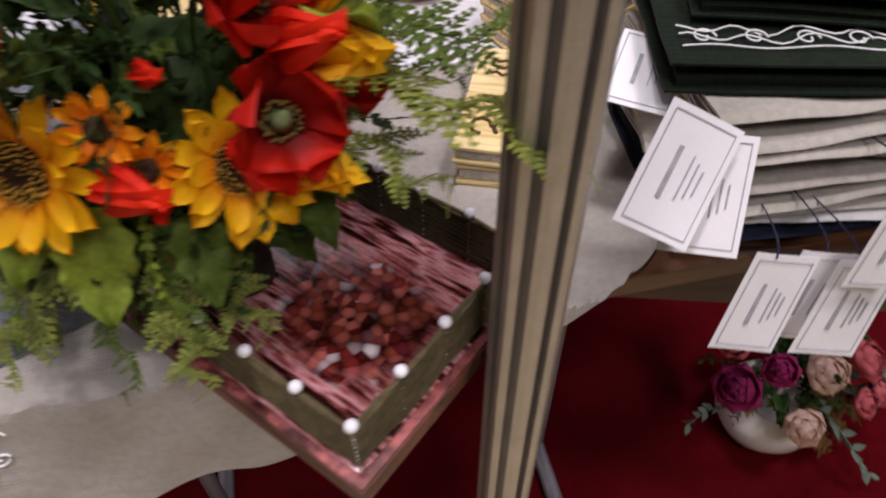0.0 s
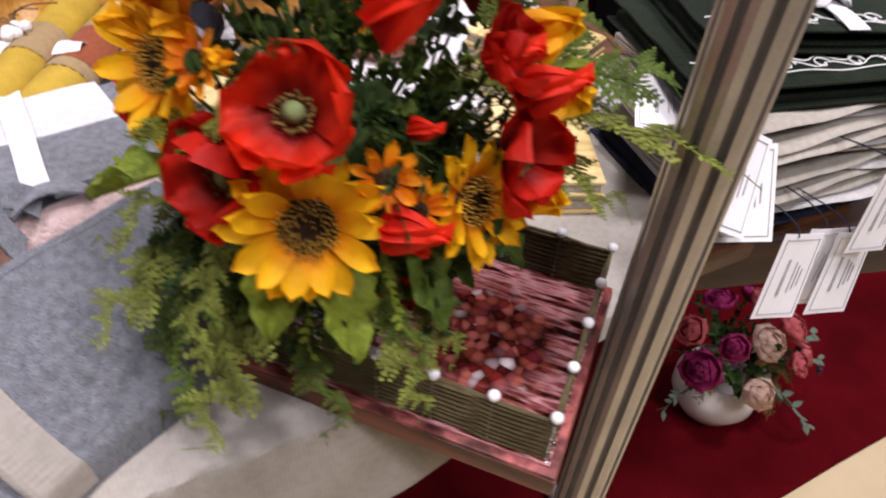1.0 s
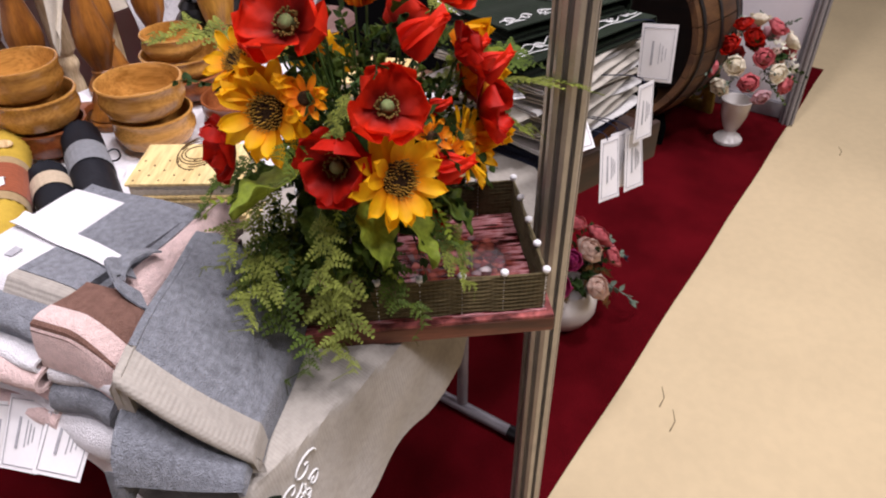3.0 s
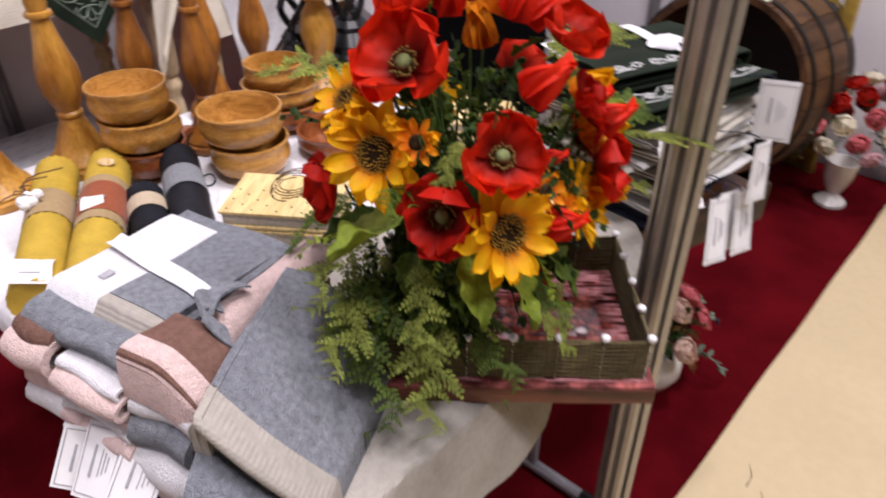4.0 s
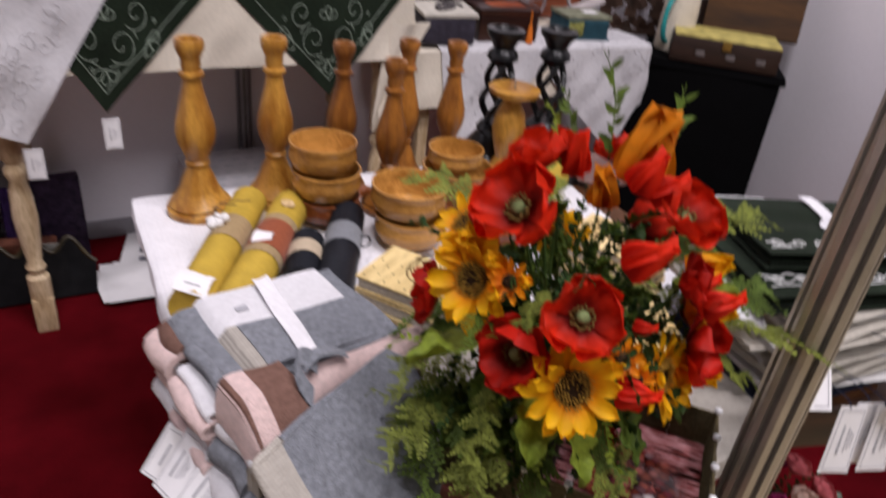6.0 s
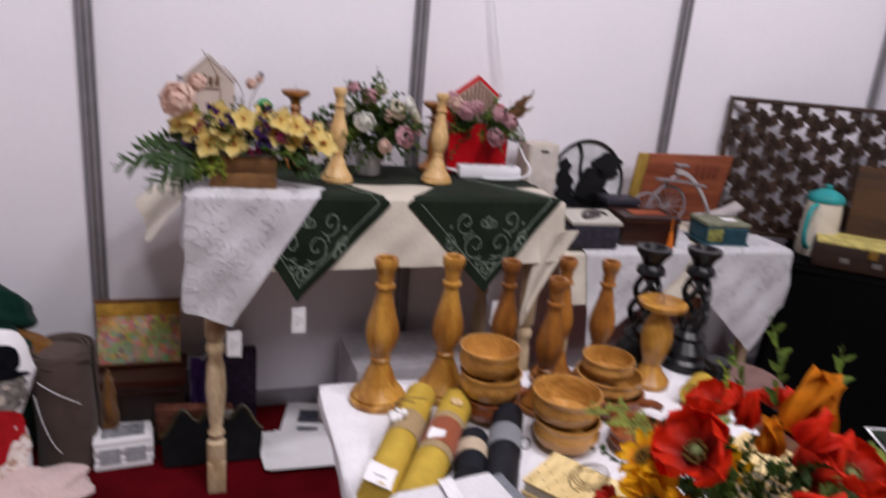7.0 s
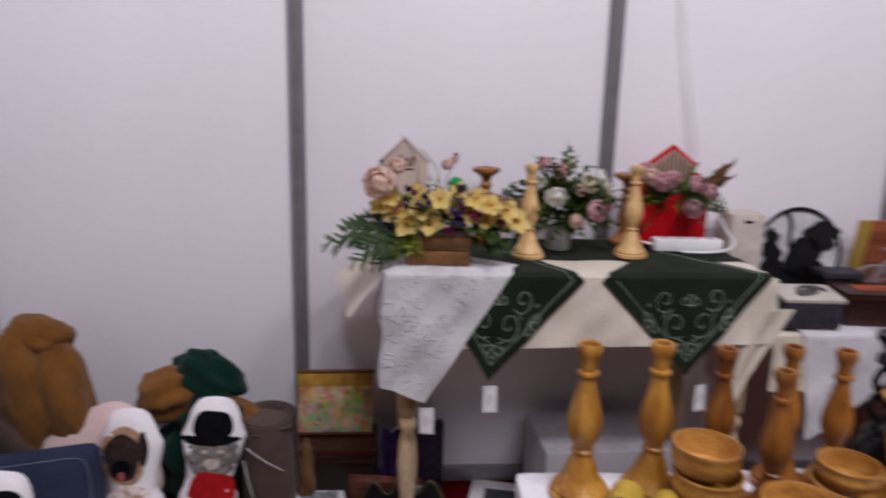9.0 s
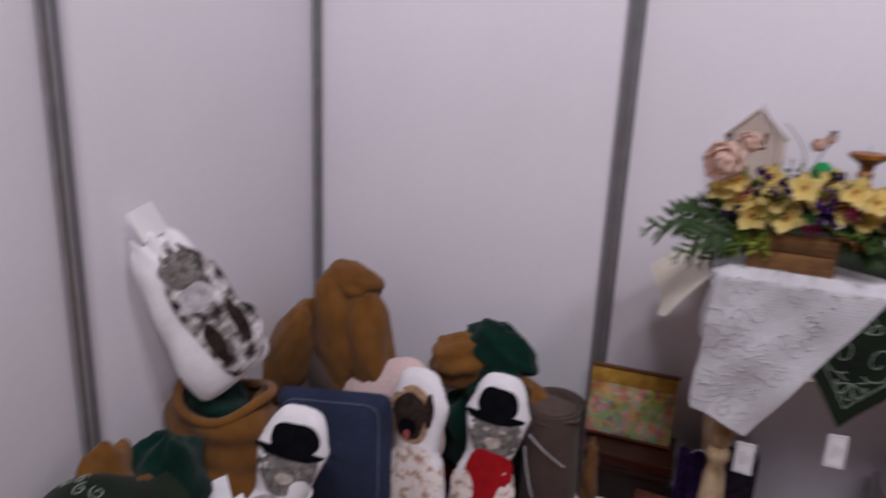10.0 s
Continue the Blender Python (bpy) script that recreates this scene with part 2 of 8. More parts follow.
def sheet(fn, nu, nv, thick=0.0, bm=None, wrap=False):
    """A surface from fn(u, v) -> point, with a back side thick metres behind it."""
    bm = bm if bm is not None else bmesh.new()
    P = [[Vector(fn(i / nu, j / nv)) for j in range(nv + 1)] for i in range(nu + 1)]
    N = []
    for i in range(nu + 1):
        row = []
        for j in range(nv + 1):
            a = P[min(i + 1, nu)][j] - P[max(i - 1, 0)][j]
            b = P[i][min(j + 1, nv)] - P[i][max(j - 1, 0)]
            n = a.cross(b)
            row.append(n.normalized() if n.length > 1e-12 else Vector((0, 0, 1)))
        N.append(row)
    F = [[bm.verts.new(p) for p in r] for r in P]
    for i in range(nu):
        for j in range(nv):
            bm.faces.new((F[i][j], F[i + 1][j], F[i + 1][j + 1], F[i][j + 1]))
    if thick:
        B = [[bm.verts.new(P[i][j] - N[i][j] * thick) for j in range(nv + 1)] for i in range(nu + 1)]
        for i in range(nu):
            for j in range(nv):
                bm.faces.new((B[i][j + 1], B[i + 1][j + 1], B[i + 1][j], B[i][j]))
        for i in range(nu):
            bm.faces.new((F[i + 1][0], F[i][0], B[i][0], B[i + 1][0]))
            bm.faces.new((F[i][nv], F[i + 1][nv], B[i + 1][nv], B[i][nv]))
        for j in range(nv):
            bm.faces.new((F[0][j], F[0][j + 1], B[0][j + 1], B[0][j]))
            bm.faces.new((F[nu][j + 1], F[nu][j], B[nu][j], B[nu][j + 1]))
    return bm


class Drape:
    """A cloth, given by four corners as if it lay flat, that bends down over the edges of a table top."""

    def __init__(self, quad, rect, top, ripple=0.012, flare=0.12, waves=26.0, seed=0.0, lift=0.003, flat=None):
        self.flat = flat
        self.q, self.r, self.z, self.rip, self.fl, self.wv, self.s, self.lift = [Vector(p) for p in quad], rect, top, ripple, flare, waves, seed, lift

    def at(self, u, v, off=0.0):
        a, b, c, d = self.q
        p = Vector(self.flat(u, v)) if self.flat else (a * (1 - u) + b * u) * (1 - v) + (d * (1 - u) + c * u) * v
        x0, x1, y0, y1 = self.r
        ox = min(p.x - x0, 0) + max(p.x - x1, 0)
        oy = min(p.y - y0, 0) + max(p.y - y1, 0)
        hx, hy = abs(ox), abs(oy)
        drop = math.hypot(hx, hy) if hx and hy else hx + hy
        cx, cy = min(max(p.x, x0), x1), min(max(p.y, y0), y1)
        wave = self.rip * min(1, drop / 0.12) * (math.sin(self.wv * (p.x * 1.1 + p.y) + self.s) + 0.5 * math.sin(self.wv * 2.3 * (p.x - p.y) + self.s * 2))
        ax = (ox > 0) - (ox < 0)
        ay = (oy > 0) - (oy < 0)
        out = self.fl * drop + wave + self.lift + off + min(drop, 0.012)
        L = math.hypot(ax, ay) or 1
        x = cx + ax / L * out if drop else cx
        y = cy + ay / L * out if drop else cy
        bumps = 0.0015 * math.sin(31 * p.x + 3 * self.s) * math.sin(27 * p.y + self.s)
        z = self.z + self.lift + off + bumps if not drop else self.z - max(0, drop - 0.012) * (1 - self.fl * self.fl) + min(0, 0)
        return (x, y, z)

    def mesh(self, nu=40, nv=40, thick=0.0015):
        return sheet(lambda u, v: self.at(u, v), nu, nv, thick)

    def line(self, pts, r=0.0012, bm=None, off=0.0015):
        return tube([self.at(u, v, off) for u, v in pts], r, 4, bm)


def scroll(cx, cy, r0, turns, a0, hand=1, n=26):
    return [(cx + hand * r0 * (1 - i / n * 0.85) * math.cos(a0 + turns * 6.283 * i / n), cy + r0 * (1 - i / n * 0.85) * math.sin(a0 + turns * 6.283 * i / n)) for i in range(n + 1)]

# ---- the stall: floor, walls, posts ----
X0, X1, YF = -0.99, 2.9, -1.965
structure(part("floor", box((24, 24, 0.1), (1, -7.5, -0.056), 0), LINO, None, "", False), "beige smooth hall floor with faint scuffs", "floor")
bm = sheet(lambda u, v: (-1.6 + 5.1 * u, YF + (0.6 - YF) * v + 0.0015 * math.sin(60 * u), 0.001 * math.sin(37 * u + 9 * v)), 60, 24, 0.004)
structure(part("carpet", bm, CARPET), "dark red needle-felt carpet laid on the hall floor", "carpet")
scuffs = bmesh.new()
rs = random.Random(3)
for k in range(16):
    x, y = rs.uniform(0.8, 3.6), rs.uniform(-3.4, -2.05)
    a = rs.uniform(-0.4, 0.5)
    tube([(x, y, -0.0052), (x + 0.03 * math.cos(a), y + 0.03 * math.sin(a), -0.005), (x + 0.06 * math.cos(a + 0.3), y + 0.05 * math.sin(a + 0.3), -0.0052)], 0.0014, 4, scuffs, 0.4)
tagged(structure(part("floor_scuffs", scuffs, mottled("dark_scuff", (0.2, 0.15, 0.09, 1), 0.8)), "thin dark scuff marks on the beige floor", "scuff"), kind="stuff")


def post_mesh(h):
    """Extruded eight-sided system post with a groove along each face."""
    bm = bmesh.new()
    ring = []
    R = 0.0255
    for k in range(8):
        a = math.pi / 8 + k * math.pi / 4
        p, q = Vector((R * math.cos(a), R * math.sin(a))), Vector((R * math.cos(a + math.pi / 4), R * math.sin(a + math.pi / 4)))
        n = ((p + q) / 2).normalized()
        ring += [p * 0.97 + q * 0.03, p * 0.68 + q * 0.32, p * 0.66 + q * 0.34 - n * 0.006, p * 0.34 + q * 0.66 - n * 0.006, p * 0.32 + q * 0.68, p * 0.03 + q * 0.97]
    lo, hi = [bm.verts.new((p.x, p.y, 0)) for p in ring], [bm.verts.new((p.x, p.y, h)) for p in ring]
    n = len(ring)
    for i in range(n):
        f = bm.faces.new((lo[i], lo[(i + 1) % n], hi[(i + 1) % n], hi[i]))
        # groove floors take the darkened metal, painted shade of the recess
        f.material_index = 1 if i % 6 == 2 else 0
    bm.faces.new(hi)
    return bm


def wall(name, a, b, label):
    """A run of thin panels between posts, with a rail at the foot and the head."""
    a, b = Vector(a), Vector(b)
    d = (b - a).normalized()
    ang = math.atan2(d.y, d.x)
    rot = Matrix.Rotation(ang, 3, "Z")
    w = structure(thing(name, label, "wall", (a.x, a.y, 0), math.degrees(ang)), label, "wall")
    n = max(1, round((b - a).length / 0.99))
    step = (b - a).length / n
    for i in range(n):
        part("panel", box((step - 0.02, 0.018, 2.42), (step * (i + 0.5), 0.012, 1.26), 0.002), PANEL, w)
        part("rail", box((step - 0.03, 0.03, 0.055), (step * (i + 0.5), 0.0, 0.03), 0.003), ALU_GREY, w)
        part("rail", box((step - 0.03, 0.03, 0.055), (step * (i + 0.5), 0.0, 2.47), 0.003), ALU_GREY, w)
    return w


wall("wall_north", (X0, 0), (X1 + 0.06, 0), "white stall wall of laminate panels in grey aluminium frames")
wall("wall_west", (X0, YF), (X0, 0), "white laminate stall side wall")
wall("wall_east", (X1 + 0.06, 0), (X1 + 0.06, YF), "white laminate stall side wall")
for n, (x, y) in enumerate([(X0, 0), (0, 0), (0.99, 0), (1.98, 0), (X1 + 0.06, 0), (X0, -0.99), (X0, YF), (X1 + 0.06, -0.99), (X1 + 0.03, YF + 0.01)]):
    p = part("post", post_mesh(2.5), [ALU_GREY, ALU_GROOVE_SHADE], None, "", True, 20)
    p.location = (x, y, 0.001)
    structure(p, "grey grooved aluminium post of the stall wall", "post")
p = part("post", post_mesh(2.5), [ALU, ALU_GROOVE_SHADE], None, "", True, 20)
p.location = (1.068, -1.945, 0.001)
p.rotation_euler = (0, 0, radians(12))
structure(p, "free-standing grooved aluminium post at the stall's front edge", "post")

# cable hanging down the back wall
bm = tube(bez((1.16, -0.03, 2.3), (1.13, -0.03, 1.9), (1.2, -0.03, 1.5), (1.28, -0.04, 1.2), 20), 0.0022, 6)
tube(bez((1.13, -0.03, 2.3), (1.15, -0.03, 1.9), (1.2, -0.03, 1.5), (1.27, -0.04, 1.2), 20), 0.0018, 6, bm)
tagged(part("cable", bm, WHITE_PLASTIC), "thin white cable hanging down the panel wall", "cable")

# ---- tables ----
BT = (0.30, 1.32, -0.49, -0.04)
BZ = 0.885


def turned_leg(h, r=0.028):
    k = r
    prof = [(0, 0), (k * 0.85, 0.0), (k * 0.95, 0.10), (k * 0.95, 0.16), (k * 0.6, 0.17), (k * 0.85, 0.19), (k * 0.6, 0.205), (k * 0.8, 0.25), (k * 1.0, 0.33), (k * 0.85, 0.40), (k * 0.62, 0.43), (k * 0.9, 0.445), (k * 0.9, 0.46), (k * 0.62, 0.475), (k, 0.49), (k, h - 0.12)]
    bm = lathe([(r_, z) for r_, z in prof], 20)
    box((k * 1.9, k * 1.9, 0.2), (0, 0, h - 0.1), 0.003, bm=bm)
    box((k * 1.8, k * 1.8, 0.1), (0, 0, 0.05), 0.004, bm=bm)
    return bm


t = thing("back_table", "pale pine table with turned legs under white and green cloths", "table", (0, 0, 0))
part("tabletop", box((BT[1] - BT[0], BT[3] - BT[2], 0.025), ((BT[0] + BT[1]) / 2, (BT[2] + BT[3]) / 2, BZ - 0.0125), 0.004), PINE_RAW, t)
for x in (BT[0] + 0.045, BT[1] - 0.05):
    for y in (BT[2] + 0.03, BT[3] - 0.04):
        leg = part("leg", turned_leg(BZ - 0.025), PINE_RAW, t)
        leg.location = (x, y, 0)
for y in (BT[2] + 0.03, BT[3] - 0.04):
    part("apron", box((BT[1] - BT[0] - 0.1, 0.018, 0.08), ((BT[0] + BT[1]) / 2, y, BZ - 0.07), 0.002), PINE_RAW, t)

d = Drape([(0.20, -0.70), (1.48, -0.68), (1.64, -0.05), (0.14, -0.05)], BT, BZ, 0.004, 0.06, 21, 0.6, 0.002)
cc = part("tablecloth", d.mesh(90, 44), CREAM_CLOTH)
tagged(cc, "plain cream cotton tablecloth hanging over the pine table", "tablecloth")
part("hanging_corner", sheet(lambda u, v: (1.262 + 0.125 * u - v * (0.035 + 0.105 * u), -0.496 - 0.022 * math.sin(math.pi * u) * (1 - 0.5 * v) - 0.010 * math.sin(7 * u + 2 * v), 0.80 - (0.27 + 0.04 * math.sin(4 * u)) * v), 24, 24, 0.002), CREAM_CLOTH, cc)


def green_napkin(q, label):
    d = Drape(q, BT, BZ + 0.003, 0.004, 0.06, 21, 0.6, 0.007)
    n = tagged(part("napkin", d.mesh(70, 70, 0.002), GREEN_CLOTH), label, "napkin", "green napkins on the back table")
    bm = bmesh.new()
    m = 0.075
    for e in range(3):
        d.line([((m + (1 - 2 * m) * k / 40, m), (m, m + (1 - 2 * m) * k / 40), (1 - m, m + (1 - 2 * m) * k / 40))[e] for k in range(41)], 0.0010, bm)

    def stitch(pts, r=0.0010):
        """Points given across and along the napkin's diagonal, from its hanging corner."""
        d.line([(0.7071 * (p + q), 0.7071 * (p - q)) for q, p in pts], r, bm, 0.0012)

    def fleur(q0, p0, ang, s):
        c, sn = math.cos(ang), math.sin(ang)
        for a in (-0.95, 0.0, 0.95):
            ca, sa = math.cos(a), math.sin(a)
            loop = []
            for k in range(17):
                f = 2 * k / 16 - 1
                l, w = s * (1 - f * f), 0.30 * s * math.sin(math.pi * f)
                x, y = l * ca - w * sa, l * sa + w * ca
                loop.append((q0 + x * c - y * sn, p0 + x * sn + y * c))
            stitch(loop)

    def square(q0, p0, s=0.012):
        stitch([(q0 - s, p0), (q0, p0 - s), (q0 + s, p0), (q0, p0 + s), (q0 - s, p0)], 0.0010)

    fleur(0, 0.235, -math.pi / 2, 0.085)
    for h in (1, -1):
        square(0.085 * h, 0.225)
        stitch(scroll(0.108 * h, 0.375, 0.108, 1.3, -2.2, h, 36))
        stitch(scroll(0.205 * h, 0.545, 0.092, 1.3, -2.4, h, 34))
        stitch([(h * (0.03 + 0.06 * math.sin(1.5 * k / 8)), 0.245 + 0.03 * k / 8) for k in range(9)])
        fleur(0.285 * h, 0.415, math.pi / 2 - h * (math.pi / 2 + 0.5), 0.085)
        square(0.27 * h, 0.33)
        square(0.33 * h, 0.52)
        stitch([(h * (0.21 - 0.02 * k / 6), 0.42 + 0.04 * k / 6) for k in range(7)])
    fleur(0, 0.50, math.pi / 2, 0.075)
    part("embroidery", bm, THREAD_GREEN, n, "pale green scroll embroidery")
    return n


green_napkin([(0.555, -0.785), (0.800, -0.515), (0.62, -0.20), (0.36, -0.46)], "dark green linen napkin with scroll embroidery, corner hanging over the table")
green_napkin([(1.092, -0.772), (1.318, -0.490), (1.10, -0.20), (0.848, -0.515)], "dark green embroidered linen napkin draped over the table's front edge")
d = Drape([(0.27, -0.32), (1.32, -0.33), (1.32, -0.05), (0.20, -0.05)], BT, BZ + 0.002, 0.004, 0.06, 21, 0.6, 0.005)
tagged(part("table_runner", d.mesh(60, 20), GREEN_CLOTH), "dark green linen runner along the back of the table", "runner")
cf = tagged(part("cloth_corner", sheet(lambda u, v: (0.292 - 0.012 * v - 0.15 * v * (0.6 + 0.4 * u) - 0.008 * math.sin(9 * u) * v, -0.47 + 0.34 * u, BZ + 0.006 - (0.125 + 0.025 * math.sin(5 * u)) * v ** 1.3), 26, 16, 0.002), CREAM_CLOTH), "cream cloth corner sticking out beyond the table's end", "cloth")

d = Drape([(0.10, -0.72), (0.385, -0.85), (0.63, -0.46), (0.20, -0.12)], BT, BZ + 0.008, 0.004, 0.06, 21, 0.6, 0.014)
lace = tagged(part("lace_cloth", d.mesh(70, 60), LACE_CLOTH), "white patterned linen cloth hanging over the table's corner", "cloth")
bm = bmesh.new()
rs = random.Random(5)
for k in range(130):
    u, v = rs.uniform(0.08, 0.92), rs.uniform(0.05, 0.92)
    d.line(scroll(u, v, rs.uniform(0.03, 0.06), rs.choice((0.9, 1.2)), rs.uniform(0, 6.2), rs.choice((1, -1)), 14), 0.0007, bm)
tagged(part("embroidery_relief", bm, mottled("grey_white_thread", (0.62, 0.61, 0.63, 1), 0.7), lace, "grey-white tone-on-tone scrolls"), kind="stuff")

# side table against the back wall
ST = (1.40, 2.27, -0.42, -0.04)
SZ = 0.70
t = thing("side_table", "low pale wooden table under a white patterned cloth", "table")
part("tabletop", box((ST[1] - ST[0], ST[3] - ST[2], 0.022), ((ST[0] + ST[1]) / 2, (ST[2] + ST[3]) / 2, SZ - 0.011), 0.003), PINE_RAW, t)
for x in (ST[0] + 0.05, ST[1] - 0.06):
    for y in (ST[2] + 0.04, ST[3] - 0.05):
        part("leg", box((0.035, 0.035, SZ - 0.022), (x, y, (SZ - 0.022) / 2), 0.004), PINE_RAW, t)
d = Drape([(1.36, -0.60), (2.33, -0.58), (2.36, -0.05), (1.38, -0.05)], ST, SZ, 0.004, 0.07, 19, 1.2, 0.002)
tagged(part("tablecloth", d.mesh(70, 40), CREAM_CLOTH), "cream cloth hanging over the low side table", "tablecloth")
d = Drape([(1.50, -0.75), (1.82, -0.52), (2.0, -0.20), (1.45, -0.30)], ST, SZ + 0.003, 0.004, 0.07, 19, 1.2, 0.008)
l2 = tagged(part("lace_cloth", d.mesh(50, 50), LACE_CLOTH), "white patterned cloth laid cornerwise on the side table", "cloth", "white cloths on the side table")
d2 = Drape([(1.86, -0.52), (2.16, -0.80), (2.44, -0.40), (2.1, -0.15)], ST, SZ + 0.003, 0.004, 0.07, 19, 1.2, 0.010)
l3 = tagged(part("lace_cloth", d2.mesh(50, 50), LACE_CLOTH), "white patterned cloth hanging over the side table's corner", "cloth", "white cloths on the side table")
for dd, l in ((d, l2), (d2, l3)):
    bm = bmesh.new()
    for k in range(60):
        dd.line(scroll(rs.uniform(0.08, 0.92), rs.uniform(0.05, 0.92), rs.uniform(0.04, 0.07), 1.1, rs.uniform(0, 6.2), rs.choice((1, -1)), 12), 0.0007, bm)
    tagged(part("embroidery_relief", bm, bpy.data.materials["grey_white_thread"], l), kind="stuff")

# front sales table
NT = (0.565, 1.47, -1.865, -0.985)
NZ = 0.60
t = thing("front_table", "folding sales table under white and grey linen cloths", "table")
part("tabletop", box((NT[1] - NT[0], NT[3] - NT[2], 0.024), ((NT[0] + NT[1]) / 2, (NT[2] + NT[3]) / 2, NZ - 0.012), 0.004), BOARD, t)
for x in (0.72, 1.21):
    for y in (-1.72, -1.1):
        part("leg", tube([(x, y, NZ - 0.03), (x, y, 0.03)], 0.011, 10), ALU_GREY, t)
    part("foot_bar", tube([(x, -1.835, 0.014), (x, -1.0, 0.014)], 0.0125, 10), ALU_GREY, t)
    for y in (-1.845, -0.99):
        part("end_cap", tube([(x, y - 0.012, 0.014), (x, y + 0.012, 0.014)], 0.014, 10), BLACK_PLASTIC, t, "black plastic end cap")
d = Drape([(0.515, -1.86), (1.36, -1.76), (1.46, -0.88), (0.525, -0.89)], NT, NZ, 0.006, 0.05, 24, 0.3, 0.002)
tagged(part("tablecloth", d.mesh(70, 70), WHITE_CLOTH), "white linen tablecloth over the front sales table", "tablecloth")
HEM = ((0.53, -2.04), (0.62, -2.055), (0.72, -2.025), (0.84, -2.005), (0.92, -1.985), (0.985, -1.93), (1.05, -1.91), (1.11, -1.905), (1.19, -1.865), (1.28, -1.80))


def linen_flat(u, v):
    """The grey linen as if it lay flat, with a wavy front hem."""
    x = 0.53 + 0.75 * u
    y = HEM[-1][1]
    for (xa, ya), (xb, yb) in zip(HEM, HEM[1:]):
        if xa <= x <= xb:
            f = (x - xa) / (xb - xa)
            f = f * f * (3 - 2 * f)
            y = ya + (yb - ya) * f
            break
    return (x + 0.05 * v * (1 - u), y + (-1.52 - y) * v)


d = Drape([(0, 0)] * 4, NT, NZ + 0.003, 0.004, 0.14, 24, 0.3, 0.006, linen_flat)
lg = tagged(part("linen_cloth", d.mesh(110, 60, 0.002), GREY_LINEN), "grey-beige linen cloth with its hem hanging over the table front", "cloth")
bm = bmesh.new()
for k in range(16):
    cu, cv = 0.016 + 0.0105 * k, 0.185 + 0.04 * math.sin(k * 1.9) + 0.003 * k
    d.line(scroll(cu, cv, 0.014 + 0.006 * (k % 3), 1.2, k * 0.9, 1 - 2 * (k % 2), 16), 0.0013, bm)
    if k % 3 == 1:
        for a in range(6):
            d.line([(cu + 0.012 * math.cos(a * 1.047) * f, cv + 0.03 * math.sin(a * 1.047) * f) for f in (0.3, 0.7, 1.0)], 0.0014, bm)
part("embroidery", bm, THREAD_WHITE, lg, "white corner embroidery")

# ---- things on the front table ----


def candlestick_profile(h, r):
    p = [(0, 0), (1, 0), (1.02, 0.012), (1.0, 0.035), (0.90, 0.045), (0.93, 0.06), (0.88, 0.075), (0.72, 0.11), (0.58, 0.16), (0.47, 0.22), (0.36, 0.265), (0.31, 0.29), (0.36, 0.30), (0.36, 0.315), (0.30, 0.325), (0.40, 0.37), (0.53, 0.43), (0.58, 0.49), (0.55, 0.55), (0.45, 0.62), (0.34, 0.70), (0.27, 0.77), (0.25, 0.80), (0.34, 0.805), (0.36, 0.815), (0.33, 0.83), (0.25, 0.835), (0.28, 0.87), (0.27, 0.90), (0.34, 0.925), (0.40, 0.955), (0.41, 0.985), (0.38, 1.0), (0.25, 1.0), (0.24, 0.94), (0, 0.94)]
    return [(a * r, b * h) for a, b in p]


def candlestick(x, y, h, r, material, label, fluted=False, group="turned candlesticks"):
    t = thing("candlestick", label, "candlestick", (x, y, NZ + 0.004), (x * 977) % 360, group)
    bm = lathe(candlestick_profile(h, r), 40)
    if fluted:
        for v in bm.verts:
            z = v.co.z / h
            if 0.09 < z < 0.26:
                a = math.atan2(v.co.y, v.co.x)
                k = 1 - 0.07 * (0.5 + 0.5 * math.cos(a * 10)) ** 2
                v.co.x, v.co.y = v.co.x * k, v.co.y * k
    part("stem", bm, material, t)
    part("socket", lathe([(0.245 * r, h * 0.965), (0.30 * r, h * 1.001), (0.37 * r, h * 1.004), (0.40 * r, h * 0.99)], 24), material, t)
    return t


candlestick(0.660, -1.058, 0.307, 0.058, OAK, "honey-coloured turned wooden candlestick with a fluted foot", True)
candlestick(0.800, -1.050, 0.305, 0.056, OAK, "honey-coloured turned wooden candlestick with a fluted foot", True)
candlestick(0.934, -1.034, 0.288, 0.050, OAK_DARK, "reddish-brown turned wooden candlestick")
candlestick(0.990, -1.140, 0.286, 0.050, OAK_DARK, "brown turned wooden candlestick behind the bowls")
candlestick(1.068, -1.030, 0.290, 0.050, OAK_DARK, "brown turned wooden candlestick")
candlestick(1.163, -1.048, 0.288, 0.050, OAK_DARK, "dark brown turned wooden candlestick")
t = thing("candle_stand", "short turned wooden candle stand with a wide dish", "candlestick", (1.293, -1.075, NZ + 0.004), 20)
part("stem", lathe([(0, 0), (0.045, 0), (0.046, 0.012), (0.03, 0.03), (0.02, 0.05), (0.03, 0.085), (0.036, 0.115), (0.03, 0.15), (0.018, 0.172), (0.02, 0.182), (0, 0.182)], 32), OAK, t)
part("dish", lathe([(0, 0.180), (0.03, 0.180), (0.052, 0.19), (0.054, 0.2), (0.05, 0.203), (0.006, 0.2), (0.006, 0.19), (0, 0.19)], 36), OAK, t)
part("spike", lathe([(0.002, 0.19), (0.0016, 0.21), (0, 0.222)], 8), ALU, t)


